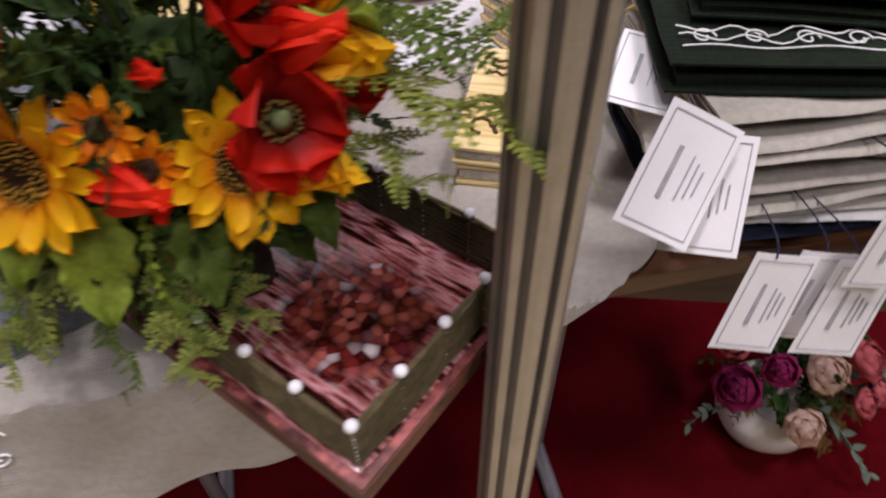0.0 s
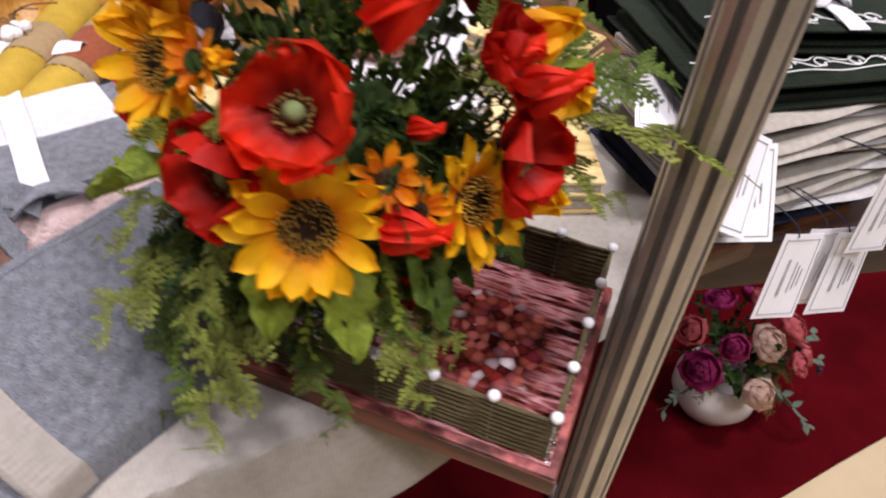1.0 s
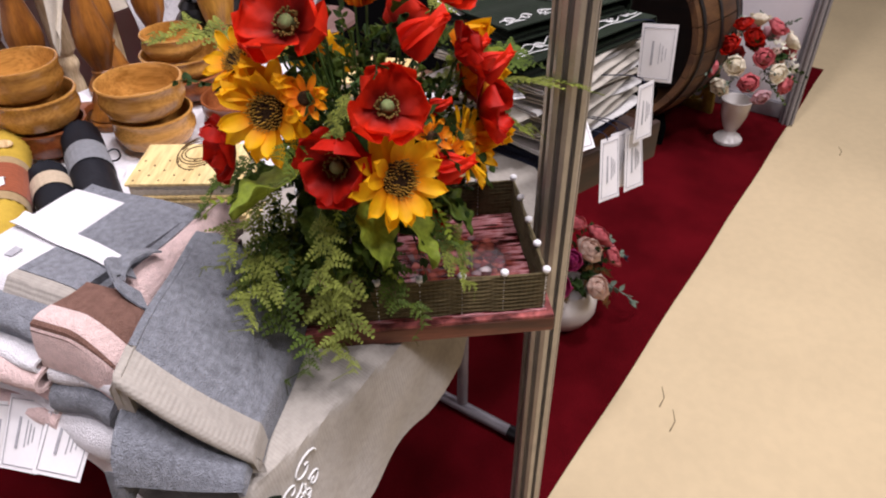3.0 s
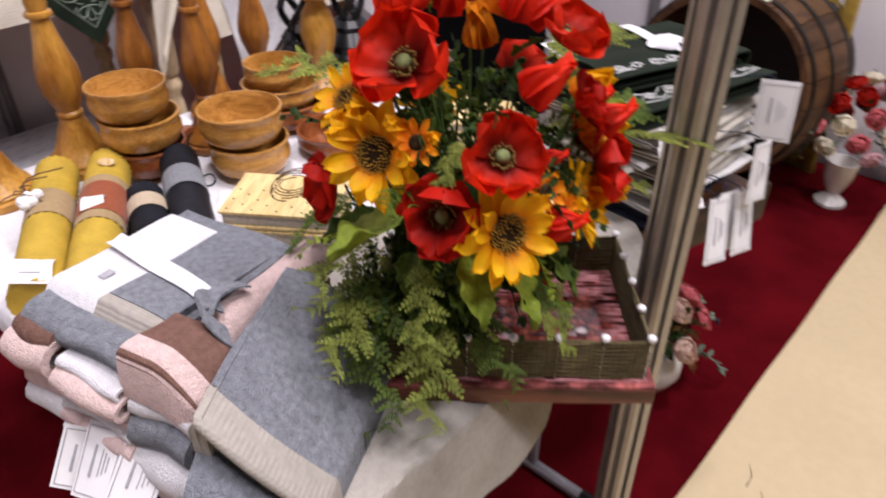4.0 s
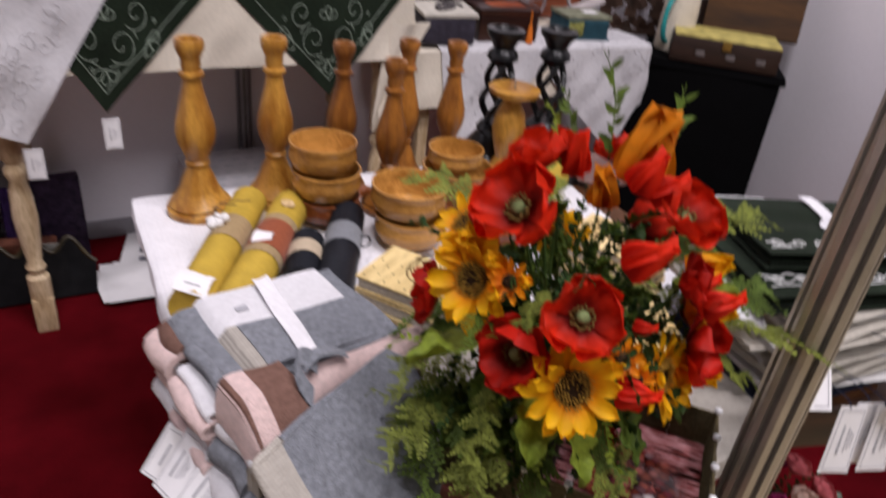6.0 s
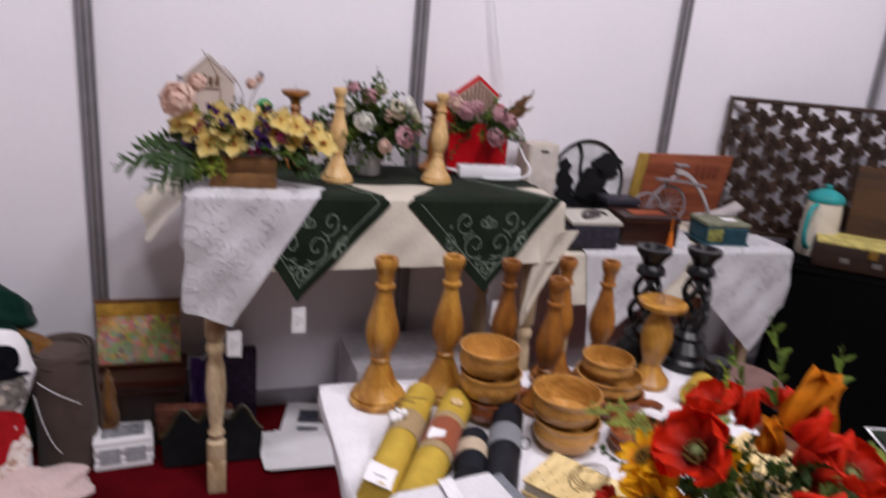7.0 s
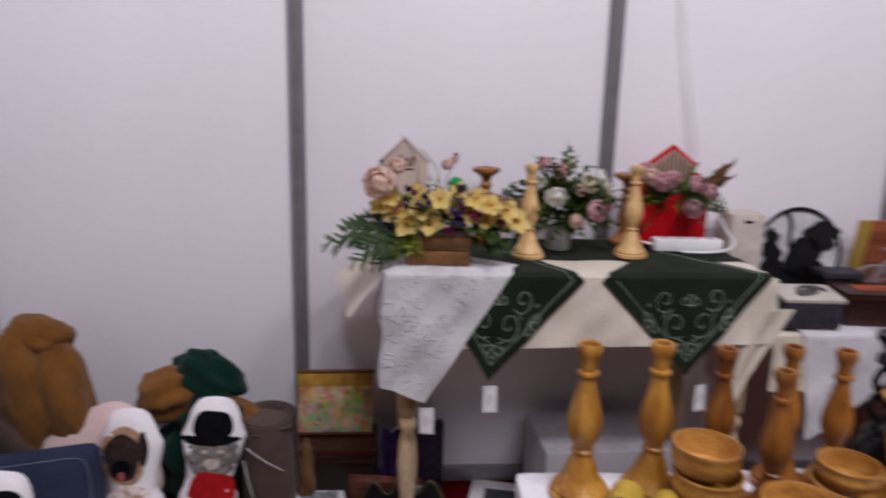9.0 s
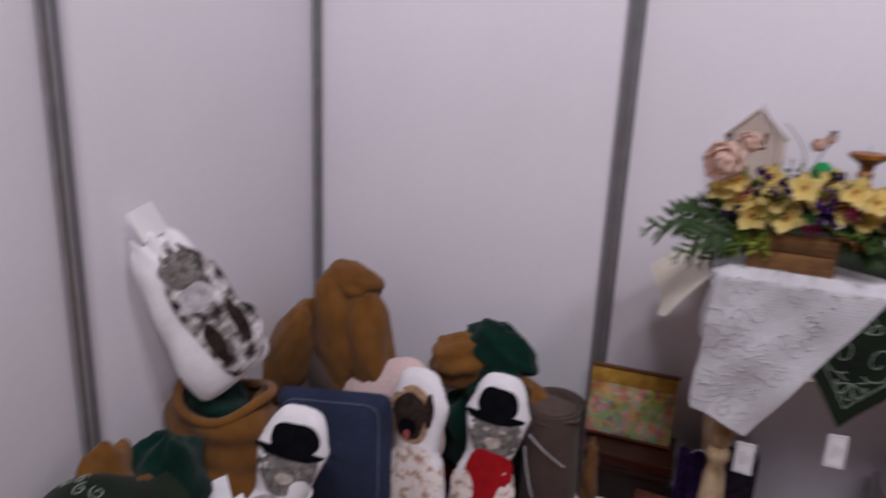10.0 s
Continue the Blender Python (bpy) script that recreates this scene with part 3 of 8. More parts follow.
def black_holder(x, y, h, r):
    t = thing("black_candlestick", "glossy black carved wooden candlestick with an openwork twisted stem", "candlestick", (x, y, NZ + 0.004), 0, "black openwork candlesticks")
    part("foot", lathe([(0, 0), (r, 0), (r, 0.02), (r * 0.86, 0.028), (r * 0.9, 0.045), (r * 0.6, 0.07), (r * 0.68, 0.082), (r * 0.5, 0.095), (0, 0.095)], 32), BLACK_PLASTIC, t)
    for k in range(4):
        pts = []
        for i in range(17):
            f = i / 16
            a = k * math.pi / 2 + 1.9 * math.pi * f * 0.5
            rr = 0.016 + 0.017 * math.sin(math.pi * f)
            pts.append((rr * math.cos(a), rr * math.sin(a), 0.088 + f * (h - 0.16)))
        part("twist", tube(pts, 0.0075, 8), BLACK_PLASTIC, t)
    z = h - 0.075
    part("cup", lathe([(0, z), (0.02, z), (0.034, z + 0.012), (0.032, z + 0.024), (0.022, z + 0.034), (0.03, z + 0.05), (0.04, z + 0.062), (0.04, z + 0.073), (0.028, z + 0.075), (0.02, z + 0.06), (0, z + 0.06)], 32), BLACK_PLASTIC, t)


black_holder(1.312, -0.985, 0.30, 0.055)
black_holder(1.440, -1.000, 0.30, 0.06)


def bowl_mesh(r, h, lip=0.004):
    o = [(0, 0.0), (r * 0.55, 0), (r * 0.62, 0.004), (r * 0.62, 0.008), (r * 0.86, h * 0.22), (r * 0.985, h * 0.48), (r * 0.99, h * 0.62), (r * 0.955, h * 0.72), (r * 0.96, h * 0.85), (r, h * 0.96), (r * 0.985, h), (r * 0.94, h)]
    i = [(r * 0.90, h * 0.85), (r * 0.90, h * 0.6), (r * 0.78, h * 0.25), (r * 0.5, h * 0.12), (0, h * 0.1)]
    return lathe(o + i, 48)


def bowl(x, y, z, r, h, material, label, handle=None, group="stacked wooden bowls"):
    t = thing("bowl", label, "bowl", (x, y, z), (x * 700 + z * 3000) % 360, group)
    part("body", bowl_mesh(r, h), material, t)
    if handle is not None:
        a = radians(handle) - t.rotation_euler.z
        c, s = math.cos(a), math.sin(a)
        hb = sheet(lambda u, v: (c * (r * 0.93 + 0.045 * u) - s * (v - 0.5) * 0.026 * (1 - 0.5 * u), s * (r * 0.93 + 0.045 * u) + c * (v - 0.5) * 0.026 * (1 - 0.5 * u), h * 0.72 + 0.006 * math.sin(3 * u)), 6, 4, 0.01)
        part("handle", hb, material, t)
    return t


bowl(0.866, -1.152, NZ + 0.004, 0.060, 0.052, BOWL_RED, "reddish-brown wooden bowl at the bottom of a stack", 15)
bowl(0.862, -1.155, NZ + 0.050, 0.062, 0.058, BOWL_WOOD, "lacquered wooden bowl in the middle of a stack", 40)
bowl(0.856, -1.150, NZ + 0.098, 0.060, 0.060, BOWL_WOOD, "lacquered wooden bowl on top of a stack of three")
bowl(0.975, -1.275, NZ + 0.004, 0.064, 0.060, BOWL_WOOD, "lacquered wooden bowl under another one", 60)
bowl(0.969, -1.272, NZ + 0.058, 0.066, 0.060, BOWL_WOOD, "lacquered wooden bowl standing in a lower one")
bowl(1.130, -1.165, NZ + 0.004, 0.074, 0.050, BOWL_RED, "wide brown wooden bowl under smaller ones", -40)
bowl(1.126, -1.163, NZ + 0.042, 0.070, 0.046, BOWL_WOOD, "light brown wooden bowl in a stack")
bowl(1.120, -1.160, NZ + 0.078, 0.054, 0.046, BOWL_WOOD, "small lacquered wooden bowl on top of a stack")
bowl(1.115, -1.315, NZ + 0.004, 0.062, 0.042, BOWL_RED, "low reddish wooden bowl beside the flowers")

WAX = mottled("yellow_honeycomb_wax", (0.55, 0.37, 0.055, 1), 0.55, 0.12, 30, 300, 0.3, trans=0.08)
WAX_PALE = mottled("pale_yellow_wax", (0.60, 0.46, 0.12, 1), 0.5, 0.12, 30, 300, 0.3)
TERRACOTTA = woven("rust_brown_ribbon", (0.30, 0.085, 0.04, 1))
JUTE = woven("jute_ribbon", (0.38, 0.27, 0.14, 1), threads=400)
BLACK_WAX = mottled("black_honeycomb_wax", (0.016, 0.017, 0.022, 1), 0.45, 0.2, 40, 260, 0.2)
GREY_FELT = woven("grey_felt_ribbon", (0.22, 0.23, 0.25, 1))
BEIGE_FELT = woven("beige_felt_ribbon", (0.52, 0.42, 0.30, 1))
COTTON = mottled("cotton_tuft", (0.82, 0.81, 0.80, 1), 0.95, 0.05, 60, 300, 0.8, dist=0.003)
TWIG = mottled("dry_twig", (0.16, 0.09, 0.05, 1), 0.8)
BUTTON = wood("pale_wood_button", lin("e2c89a"), lin("b99562"), 0.5, "X", 60)


def cell_roll(r, length, n=18, rows=26):
    """A rolled honeycomb-wax sheet along x, its surface pressed into staggered cells."""
    def fn(u, v):
        i, j = u * rows * 2, v * n * 2
        dent = 0.0011 * math.cos(math.pi * i) * math.cos(math.pi * j)
        rr = r + dent
        a = 2 * math.pi * v
        return (length * (u - 0.5), rr * math.cos(a), rr * math.sin(a))
    bm = sheet(fn, rows * 2, n * 2)
    for s in (-0.5, 0.5):
        lathe([(r, 0), (r * 0.9, 0.001), (r * 0.5, -0.003), (0, -0.004)] if s > 0 else [(r, 0), (r * 0.5, 0.003), (0, 0.004)], n * 2, bm, Matrix.Translation((length * s, 0, 0)) @ Matrix.Rotation(math.pi / 2, 4, "Y"))
    return bm


def band(r, w, x, seg=40):
    return sheet(lambda u, v: (x + w * (u - 0.5), r * math.cos(6.2832 * v), r * math.sin(6.2832 * v)), 8, seg, 0.0)


def wax_candle(a, b, r, mat_, label, bands, group):
    a, b = Vector(a), Vector(b)
    ang = math.degrees(math.atan2((b - a).y, (b - a).x))
    L = (b - a).length
    c = (a + b) / 2
    t = thing("rolled_candle", label, "candle", (c.x, c.y, NZ + 0.006 + r), ang, group)
    part("wax_roll", cell_roll(r, L), mat_, t)
    for x, w, m, k, nm in bands:
        part(nm, band(r + k, w * L, x * L), m, t)
    tube_ = tube([(L / 2, 0, 0), (L / 2 + 0.01, 0.001, 0.001)], 0.0012, 5)
    part("wick", tube_, COTTON, t)
    return t


c1 = wax_candle((0.578, -1.408), (0.735, -1.112), 0.030, WAX, "yellow honeycomb candle tied with twine, cotton and a price tag", [(0.08, 0.20, JUTE, 0.0016, "ribbon")], "yellow rolled candles")
c2 = wax_candle((0.628, -1.440), (0.800, -1.150), 0.031, WAX, "yellow honeycomb candle with a rust ribbon and wooden button", [(0.05, 0.24, TERRACOTTA, 0.0022, "ribbon"), (0.05, 0.36, JUTE, 0.0014, "jute_ribbon")], "yellow rolled candles")
bm = bmesh.new()
for k, (dx, dy) in enumerate(((0, 0), (0.011, 0.006), (0.004, 0.013), (0.013, -0.006), (-0.008, 0.008))):
    bmesh.ops.create_icosphere(bm, subdivisions=2, radius=0.008, matrix=Matrix.Translation((0.02 + dx, 0.012 + dy, 0.034 + 0.003 * (k % 2))))
part("cotton_boll", bm, COTTON, c1, "white cotton tufts")
bm = bmesh.new()
for k in range(5):
    tube(bez((0.02, 0, 0.032), (0.03, 0.02, 0.045), (0.03 + 0.01 * k, 0.03 + 0.005 * k, 0.05), (0.01 + 0.012 * k, 0.05 - 0.02 * k, 0.043 + 0.004 * k), 6), 0.0011, 5, bm)
part("cinnamon_twig", bm, TWIG, c1)
part("price_tag", sheet(lambda u, v: (-0.17 + 0.05 * u, -0.024 + 0.045 * v, 0.022 + 0.008 * math.sin(3 * u) + 0.012 * v), 6, 4, 0.0006), PAPER, c1, "white price tag")
part("print", box((0.018, 0.022, 0.0006), (-0.148, -0.002, 0.034), 0, Matrix.Rotation(0.25, 3, "X")), PRINT, c1)
part("bow", sheet(lambda u, v: (0.005 + 0.03 * (u - 0.5) * (1 + v), -0.012 + 0.028 * v, 0.033 + 0.006 * math.sin(5 * u)), 8, 4, 0.0008), PAPER, c2, "small white paper bow")
part("button", lathe([(0, 0), (0.011, 0), (0.012, 0.0015), (0.011, 0.003), (0.008, 0.0024), (0, 0.0024)], 24, None, Matrix.Translation((0.115, -0.006, 0.031)) @ Matrix.Rotation(0.2, 4, "X")), BUTTON, c2, "carved pale wooden button")
wax_candle((0.742, -1.384), (0.790, -1.270), 0.026, BLACK_WAX, "short black honeycomb candle with a beige felt band", [(0.05, 0.30, BEIGE_FELT, 0.0022, "felt_band")], "black rolled candles")
c4 = wax_candle((0.775, -1.435), (0.884, -1.208), 0.029, BLACK_WAX, "long black honeycomb candle with a grey felt band", [(0.08, 0.24, GREY_FELT, 0.0022, "felt_band")], "black rolled candles")
part("loop", tube(bez((0.03, -0.028, 0.012), (0.06, -0.05, 0.01), (0.01, -0.05, 0.0), (0.01, -0.03, 0.006), 8), 0.0016, 5), BLACK_WAX, c4)
t = thing("pillar_candle", "short yellow wax candle lying on the table", "candle", (1.350, -1.175, NZ + 0.034), 35)
part("wax_roll", cell_roll(0.028, 0.075, 16, 12), WAX, t)
t = thing("black_jar", "small black round jar beside the candlesticks", "jar", (1.43, -1.13, NZ + 0.004))
part("body", lathe([(0, 0), (0.026, 0), (0.028, 0.004), (0.028, 0.055), (0.025, 0.06), (0, 0.06)], 28), BLACK_PLASTIC, t)
part("lid", lathe([(0.0285, 0.058), (0.0295, 0.06), (0.0295, 0.072), (0.027, 0.075), (0, 0.075)], 28), BLACK_PLASTIC, t)
plate = thing("serving_board", "round dark wooden serving board", "board", (1.52, -1.12, NZ + 0.012), 10)
part("body", lathe([(0, 0), (0.085, 0), (0.09, 0.006), (0.086, 0.012), (0, 0.012)], 40), wood("dusky_board", lin("84645e"), lin("644842"), 0.5, "X"), plate)

# notebooks with wooden covers
COVER = wood("pale_plywood_cover", lin("efd9a0"), lin("e2c585"), 0.55, "X", 9)
DARK_CUT = mottled("burnt_cut", (0.09, 0.05, 0.02, 1), 0.8)
PAGES = mottled("page_edges", (0.55, 0.5, 0.42, 1), 0.8, 0.15, 200)


def notebook(x, y, z, rz, w, l, h, label, dots=True, group="plywood notebooks"):
    t = thing("notebook", label, "notebook", (x, y, z), rz, group)
    part("cover", box((w, l, 0.004), (0, 0, h - 0.002), 0.001), COVER, t)
    part("cover", box((w, l, 0.004), (0, 0, 0.002), 0.001), COVER, t)
    part("page_block", box((w - 0.006, l - 0.006, h - 0.0086), (0, 0, h / 2), 0.001), PAGES, t)
    bm = bmesh.new()
    if dots:
        for i in range(5):
            for j in range(9):
                if (i + j) % 2 == 0:
                    lathe([(0, 0.0008), (0.0014, 0.0006), (0.0015, 0)], 8, bm, Matrix.Translation((w * (-0.42 + 0.12 * i), l * (-0.44 + 0.11 * j), h)))
        for k in range(5):
            tube([(w * 0.26 + (0.018 + 0.007 * k) * math.cos(a), 0.0 + (0.018 + 0.007 * k) * math.sin(a) * (1 - 0.1 * k), h + 0.0004) for a in [q * 0.4 + k for q in range(15)]], 0.0009, 4, bm)
    else:
        tube([(w * (-0.36 + 0.72 * k / 30), -l * 0.02 + 0.034 * math.sin(math.pi * min(1, max(0, (k - 8) / 14))), h + 0.0006) for k in range(31)], 0.0022, 5, bm)
        tube([(w * (-0.36 + 0.72 * k / 10), -l * 0.06 - 0.002 * (k % 2), h + 0.0006) for k in range(11)], 0.0018, 5, bm)
        for k in range(4):
            tube([(w * (-0.3 + 0.2 * k) + 0.010 * math.cos(a), -l * 0.3 + 0.012 * math.sin(a), h + 0.0006) for a in [q * 0.8 for q in range(7 - k % 2)]], 0.0022, 5, bm)
        for k in range(3):
            tube([(w * (-0.34 + 0.68 * q / 12), l * (0.22 + 0.07 * k) + 0.003 * math.sin(q * 2.2 + k), h + 0.0006) for q in range(13)], 0.002, 5, bm)
    part("engraving", bm, DARK_CUT, t, "dark laser-cut ornament")
    return t


notebook(0.884, -1.502, NZ + 0.004, 31, 0.105, 0.15, 0.028, "notebook with plywood covers under another")
notebook(0.880, -1.500, NZ + 0.034, 33, 0.105, 0.15, 0.026, "notebook with a dotted laser-cut plywood cover")
notebook(0.880, -1.500, NZ + 0.062, 35, 0.105, 0.15, 0.024, "notebook with a dotted laser-cut plywood cover on the stack")
notebook(1.155, -1.665, NZ + 0.010, -22, 0.11, 0.17, 0.024, "plywood-covered notebook with burnt lettering-like ornament", False)
notebook(1.153, -1.667, NZ + 0.036, -24, 0.11, 0.17, 0.02, "plywood-covered notebook with a car outline burnt in", False)
for k in range(4):
    notebook(1.245, -1.505, NZ + 0.006 + 0.0215 * k, 20 + 2 * k, 0.11, 0.15, 0.019, "plywood-covered notebook in a stack of four", k < 3)

# towels packed as gifts
TW = "gift-packed towels on the table"


def pillowy(w, l, z, h, wob=0.004):
    return sheet(lambda u, v: (w * (u - 0.5), l * (v - 0.5), z + h * (1 - (2 * u - 1) ** 8) * (1 - (2 * v - 1) ** 8) + wob * math.sin(7 * u + 5 * v)), 30, 26, h + 0.004)


def nosed(w, l, z, h, seed, x0=0.0, y0=0.0):
    """A thick cloth folded once, its round nose towards -x."""
    def fn(u, v):
        s = u * 2
        if s < 0.86:
            xx, zz = s / 0.86, 0.0
        elif s > 1.14:
            xx, zz = (2 - s) / 0.86, h
        else:
            a = (s - 0.86) / 0.28 * math.pi
            xx, zz = 1 + h / w * 0.6 * math.sin(a), h * 0.5 * (1 - math.cos(a))
        return (x0 - w * (xx - 0.5) - 0.0025 * math.sin(5 * v + seed), y0 + l * (v - 0.5), z + zz + 0.0012 * math.sin(6 * v + 2 * seed) + 0.002 * math.sin(4 * xx + seed))
    return sheet(fn, 46, 20, -h * 0.36)


tp = thing("towel_pack", "white, grey and pink towels folded flat and tied with ribbon", "towels", (0.668, -1.578, NZ + 0.006), 11, TW)
part("bottom_towel", nosed(0.21, 0.17, 0.004, 0.022, 1.0, -0.022, -0.012), TERRY_WHITE, tp, "white terry")
part("lower_towel", nosed(0.205, 0.165, 0.029, 0.020, 2.1, -0.018, -0.012), TERRY_PINK, tp, "pale pink terry")
part("white_towel", nosed(0.20, 0.165, 0.052, 0.018, 2.7, -0.012, -0.010), TERRY_WHITE, tp, "white terry")
part("pink_towel", nosed(0.20, 0.060, 0.062, 0.024, 4.2, -0.026, 0.045), TERRY_PINK, tp, "pale pink terry")
part("brown_towel", nosed(0.19, 0.055, 0.084, 0.016, 4.9, -0.024, 0.045), TERRY_BROWN, tp, "cocoa brown terry")
part("middle_towel", nosed(0.195, 0.160, 0.086, 0.022, 3.3, -0.004, -0.012), TERRY_GREY, tp, "grey terry")


def topz(u, v):
    return 0.122 + 0.008 * (1 - abs(2 * u - 1) ** 6) * (1 - abs(2 * v - 1) ** 6) - 0.034 * max(0, 0.14 - u) / 0.14 - 0.012 * u + 0.002 * math.sin(6 * u + 3 * v)


def patch(x0, x1, y0, y1, lift, thick, skew=0.0):
    return sheet(lambda u, v: (x0 + (x1 - x0) * u + skew * (1 - v), y0 + (y1 - y0) * v, topz((x0 + (x1 - x0) * u) / 0.21 + 0.53, (y0 + (y1 - y0) * v) / 0.2 + 0.5) + lift), 20, 14, thick)


part("white_border", patch(-0.112, 0.072, -0.004, 0.072, -0.001, 0.014), TERRY_WHITE, tp, "white terry border")
part("grey_towel", patch(-0.070, 0.086, -0.084, -0.005, 0.001, 0.016), TERRY_GREY, tp, "grey terry")
part("beige_border", patch(-0.108, -0.071, -0.084, -0.005, 0.001, 0.014), GREY_LINEN, tp, "beige woven border")
part("ribbon", sheet(lambda u, v: (-0.014 + 0.021 * (v - 0.5) + 0.02 * (u - 0.5), -0.092 + 0.165 * u, topz(0.46, 0.04 + 0.8 * u) + 0.0045 + 0.0012 * math.sin(9 * u + 5 * v)), 26, 5, 0.001), WHITE_CLOTH, tp, "white ribbon across the pack")
part("stitched_mark", box((0.014, 0.010, 0.0008), (-0.050, 0.026, 0.1265), 0), PRINT, tp, "small grey stitched mark")


def pink_fold(u, v):
    """A folded towel along the pack's front, its round edge upwards."""
    a = math.pi * (0.04 + 0.92 * v)
    x = -0.055 + 0.165 * u
    return (x, -0.106 - 0.021 * math.cos(a) + 0.004 * math.sin(5 * u), 0.062 + 0.052 * math.sin(a) ** 0.7 + 0.012 * u + 0.002 * math.sin(9 * u))


part("pink_fold", sheet(pink_fold, 30, 18, 0.010), TERRY_PINK, tp, "folded pale pink towel")
part("pink_base", nosed(0.15, 0.055, 0.0, 0.06, 5.5, 0.03, -0.100), TERRY_PINK, tp, "pale pink terry")

tp2 = thing("towel_pack", "brown and pink towels folded narrow with a grey bow", "towels", (0.606, -1.715, NZ + 0.006), 15, TW)
part("white_towel", nosed(0.070, 0.072, 0.000, 0.030, 0.4, -0.002), TERRY_WHITE, tp2)
part("grey_towel", nosed(0.062, 0.070, 0.036, 0.024, 2.4, 0.0), TERRY_GREY, tp2)
part("white_lining", nosed(0.056, 0.070, 0.066, 0.016, 2.9, 0.0), TERRY_WHITE, tp2)


def folded_over(u, v, lift=0.0):
    """A narrow towel laid on top, turned down over its end and its outer side."""
    x = 0.030 - 0.056 * min(u, 0.72) / 0.72 - (0.006 * math.sin((u - 0.72) / 0.28 * 1.5) if u > 0.72 else 0)
    z = 0.120 + 0.006 * math.sin(3.0 * u) - (0.036 * (u - 0.72) / 0.28 if u > 0.72 else 0) - 0.038 * max(0.0, 0.55 - v) ** 1.6 / 0.55 ** 1.6
    return (x - lift * (u > 0.6), -0.046 + 0.084 * v - 0.004 * math.sin(6 * u), z + lift)


part("pink_lining", sheet(lambda u, v: folded_over(0.52 + 0.48 * u, v, 0.0005), 16, 16, 0.009), TERRY_PINK, tp2, "pale pink lining")
part("brown_towel", sheet(lambda u, v: folded_over(0.76 * u, v, 0.003), 18, 16, 0.006), TERRY_BROWN, tp2, "cocoa brown terry")


def bow_strip(path, w, tilt):
    pts = [Vector(p) for p in path]
    n = len(pts) - 1
    def fn(u, v):
        k = min(n - 1, int(u * n))
        return pts[k].lerp(pts[k + 1], u * n - k) + Vector((tilt[0] * w * (v - 0.5), tilt[1] * w * (v - 0.5), tilt[2] * w * (v - 0.5)))
    return sheet(fn, n * 2, 5, 0.002)


part("grey_bow", bow_strip(bez((0.034, -0.022, 0.118), (0.018, 0.004, 0.150), (0.040, 0.022, 0.158), (0.062, 0.010, 0.128), 10), 0.024, (0.55, 0.75, 0.3)), TERRY_GREY, tp2, "grey ribbon loop")
part("bow_tail", bow_strip(bez((0.040, 0.008, 0.134), (0.060, 0.020, 0.142), (0.080, 0.020, 0.136), (0.098, 0.012, 0.126), 8), 0.022, (0.2, 0.95, -0.2)), TERRY_GREY, tp2, "grey ribbon tail")
tp3 = thing("towel_pack", "grey towel with white lining folded at the table's edge", "towels", (0.577, -1.640, NZ + 0.006), 12, TW)
for k, (m, h_, dx) in enumerate(((TERRY_WHITE, 0.010, -0.016), (TERRY_PINK, 0.012, -0.014), (TERRY_WHITE, 0.008, -0.010), (GREY_LINEN, 0.006, -0.006), (TERRY_PINK, 0.012, -0.014), (TERRY_WHITE, 0.008, -0.006))):
    part("folded_layer", nosed(0.050, 0.106 - 0.004 * k, 0.003 + 0.0165 * k, h_, 5.0 + 1.7 * k, dx), m, tp3)
part("grey_fold", nosed(0.040, 0.094, 0.102, 0.010, 8.5, 0.006), TERRY_GREY, tp3, "grey terry")


def paper_tag(x, y, z, rz, rx, ry=0.0, w=0.05, l=0.075, side=True):
    """A printed hang tag with a framed front and bars for its writing."""
    t = thing("hang_tag", "white card hang tag with a printed frame on linen goods", "tag", (x, y, z), rz, "white hang tags", rx, ry)
    part("card", sheet(lambda u, v: (w * (u - 0.5), l * (v - 0.5), 0.003 * math.sin(3 * u + 1) * (v - 0.3)), 8, 8, 0.0006), PAPER, t)
    bm = bmesh.new()
    for s in (1, -1):
        tube([(s * w * 0.42, -l * 0.44 + l * 0.88 * k / 8, 0.0032 * math.sin(3 * (0.5 + 0.42 * s) + 1) * (-0.14 + 0.11 * k * 1.0) * 1.0 + 0.0008) for k in range(9)], 0.0004, 4, bm)
        tube([(-w * 0.42 + w * 0.84 * k / 8, s * l * 0.44, 0.003 * math.sin(3 * (0.08 + 0.105 * k) + 1) * (0.5 + 0.44 * s - 0.3) + 0.0008) for k in range(9)], 0.0004, 4, bm)
    part("printed_frame", bm, PRINT, t)
    part("print", box((w * 0.06, l * 0.42, 0.0005), (-w * 0.14, 0, 0.0011), 0), PRINT, t)
    for k in range(3):
        part("print", box((w * 0.018, l * (0.36 - 0.08 * k), 0.0005), (w * (0.06 + 0.09 * k), 0, 0.0011), 0), PRINT, t)
    return t


paper_tag(0.538, -1.712, 0.622, -62, 42, 10, 0.046, 0.070)
paper_tag(0.520, -1.672, 0.622, -70, 44, -6, 0.046, 0.070)
paper_tag(0.512, -1.645, 0.612, -50, 50, 14, 0.042, 0.060)

gt = thing("long_towel", "grey terry towel folded lengthwise with a beige woven border", "towel", (0.680, -1.782, NZ + 0.010), -147)


def lean(v, high, low):
    """Cross-section of a towel that leans on its neighbour: steep one side, sloping to the other."""
    if v < 0.16:
        f = v / 0.16
        return -0.012 * (1 - f), high * (1 - (1 - f) ** 2) ** 0.5
    if v > 0.90:
        f = (v - 0.90) / 0.10
        return 1.0 + 0.04 * f, low * (1 - f ** 2) ** 0.5
    f = (v - 0.16) / 0.74
    return f, high + (low - high) * (f ** 1.15)


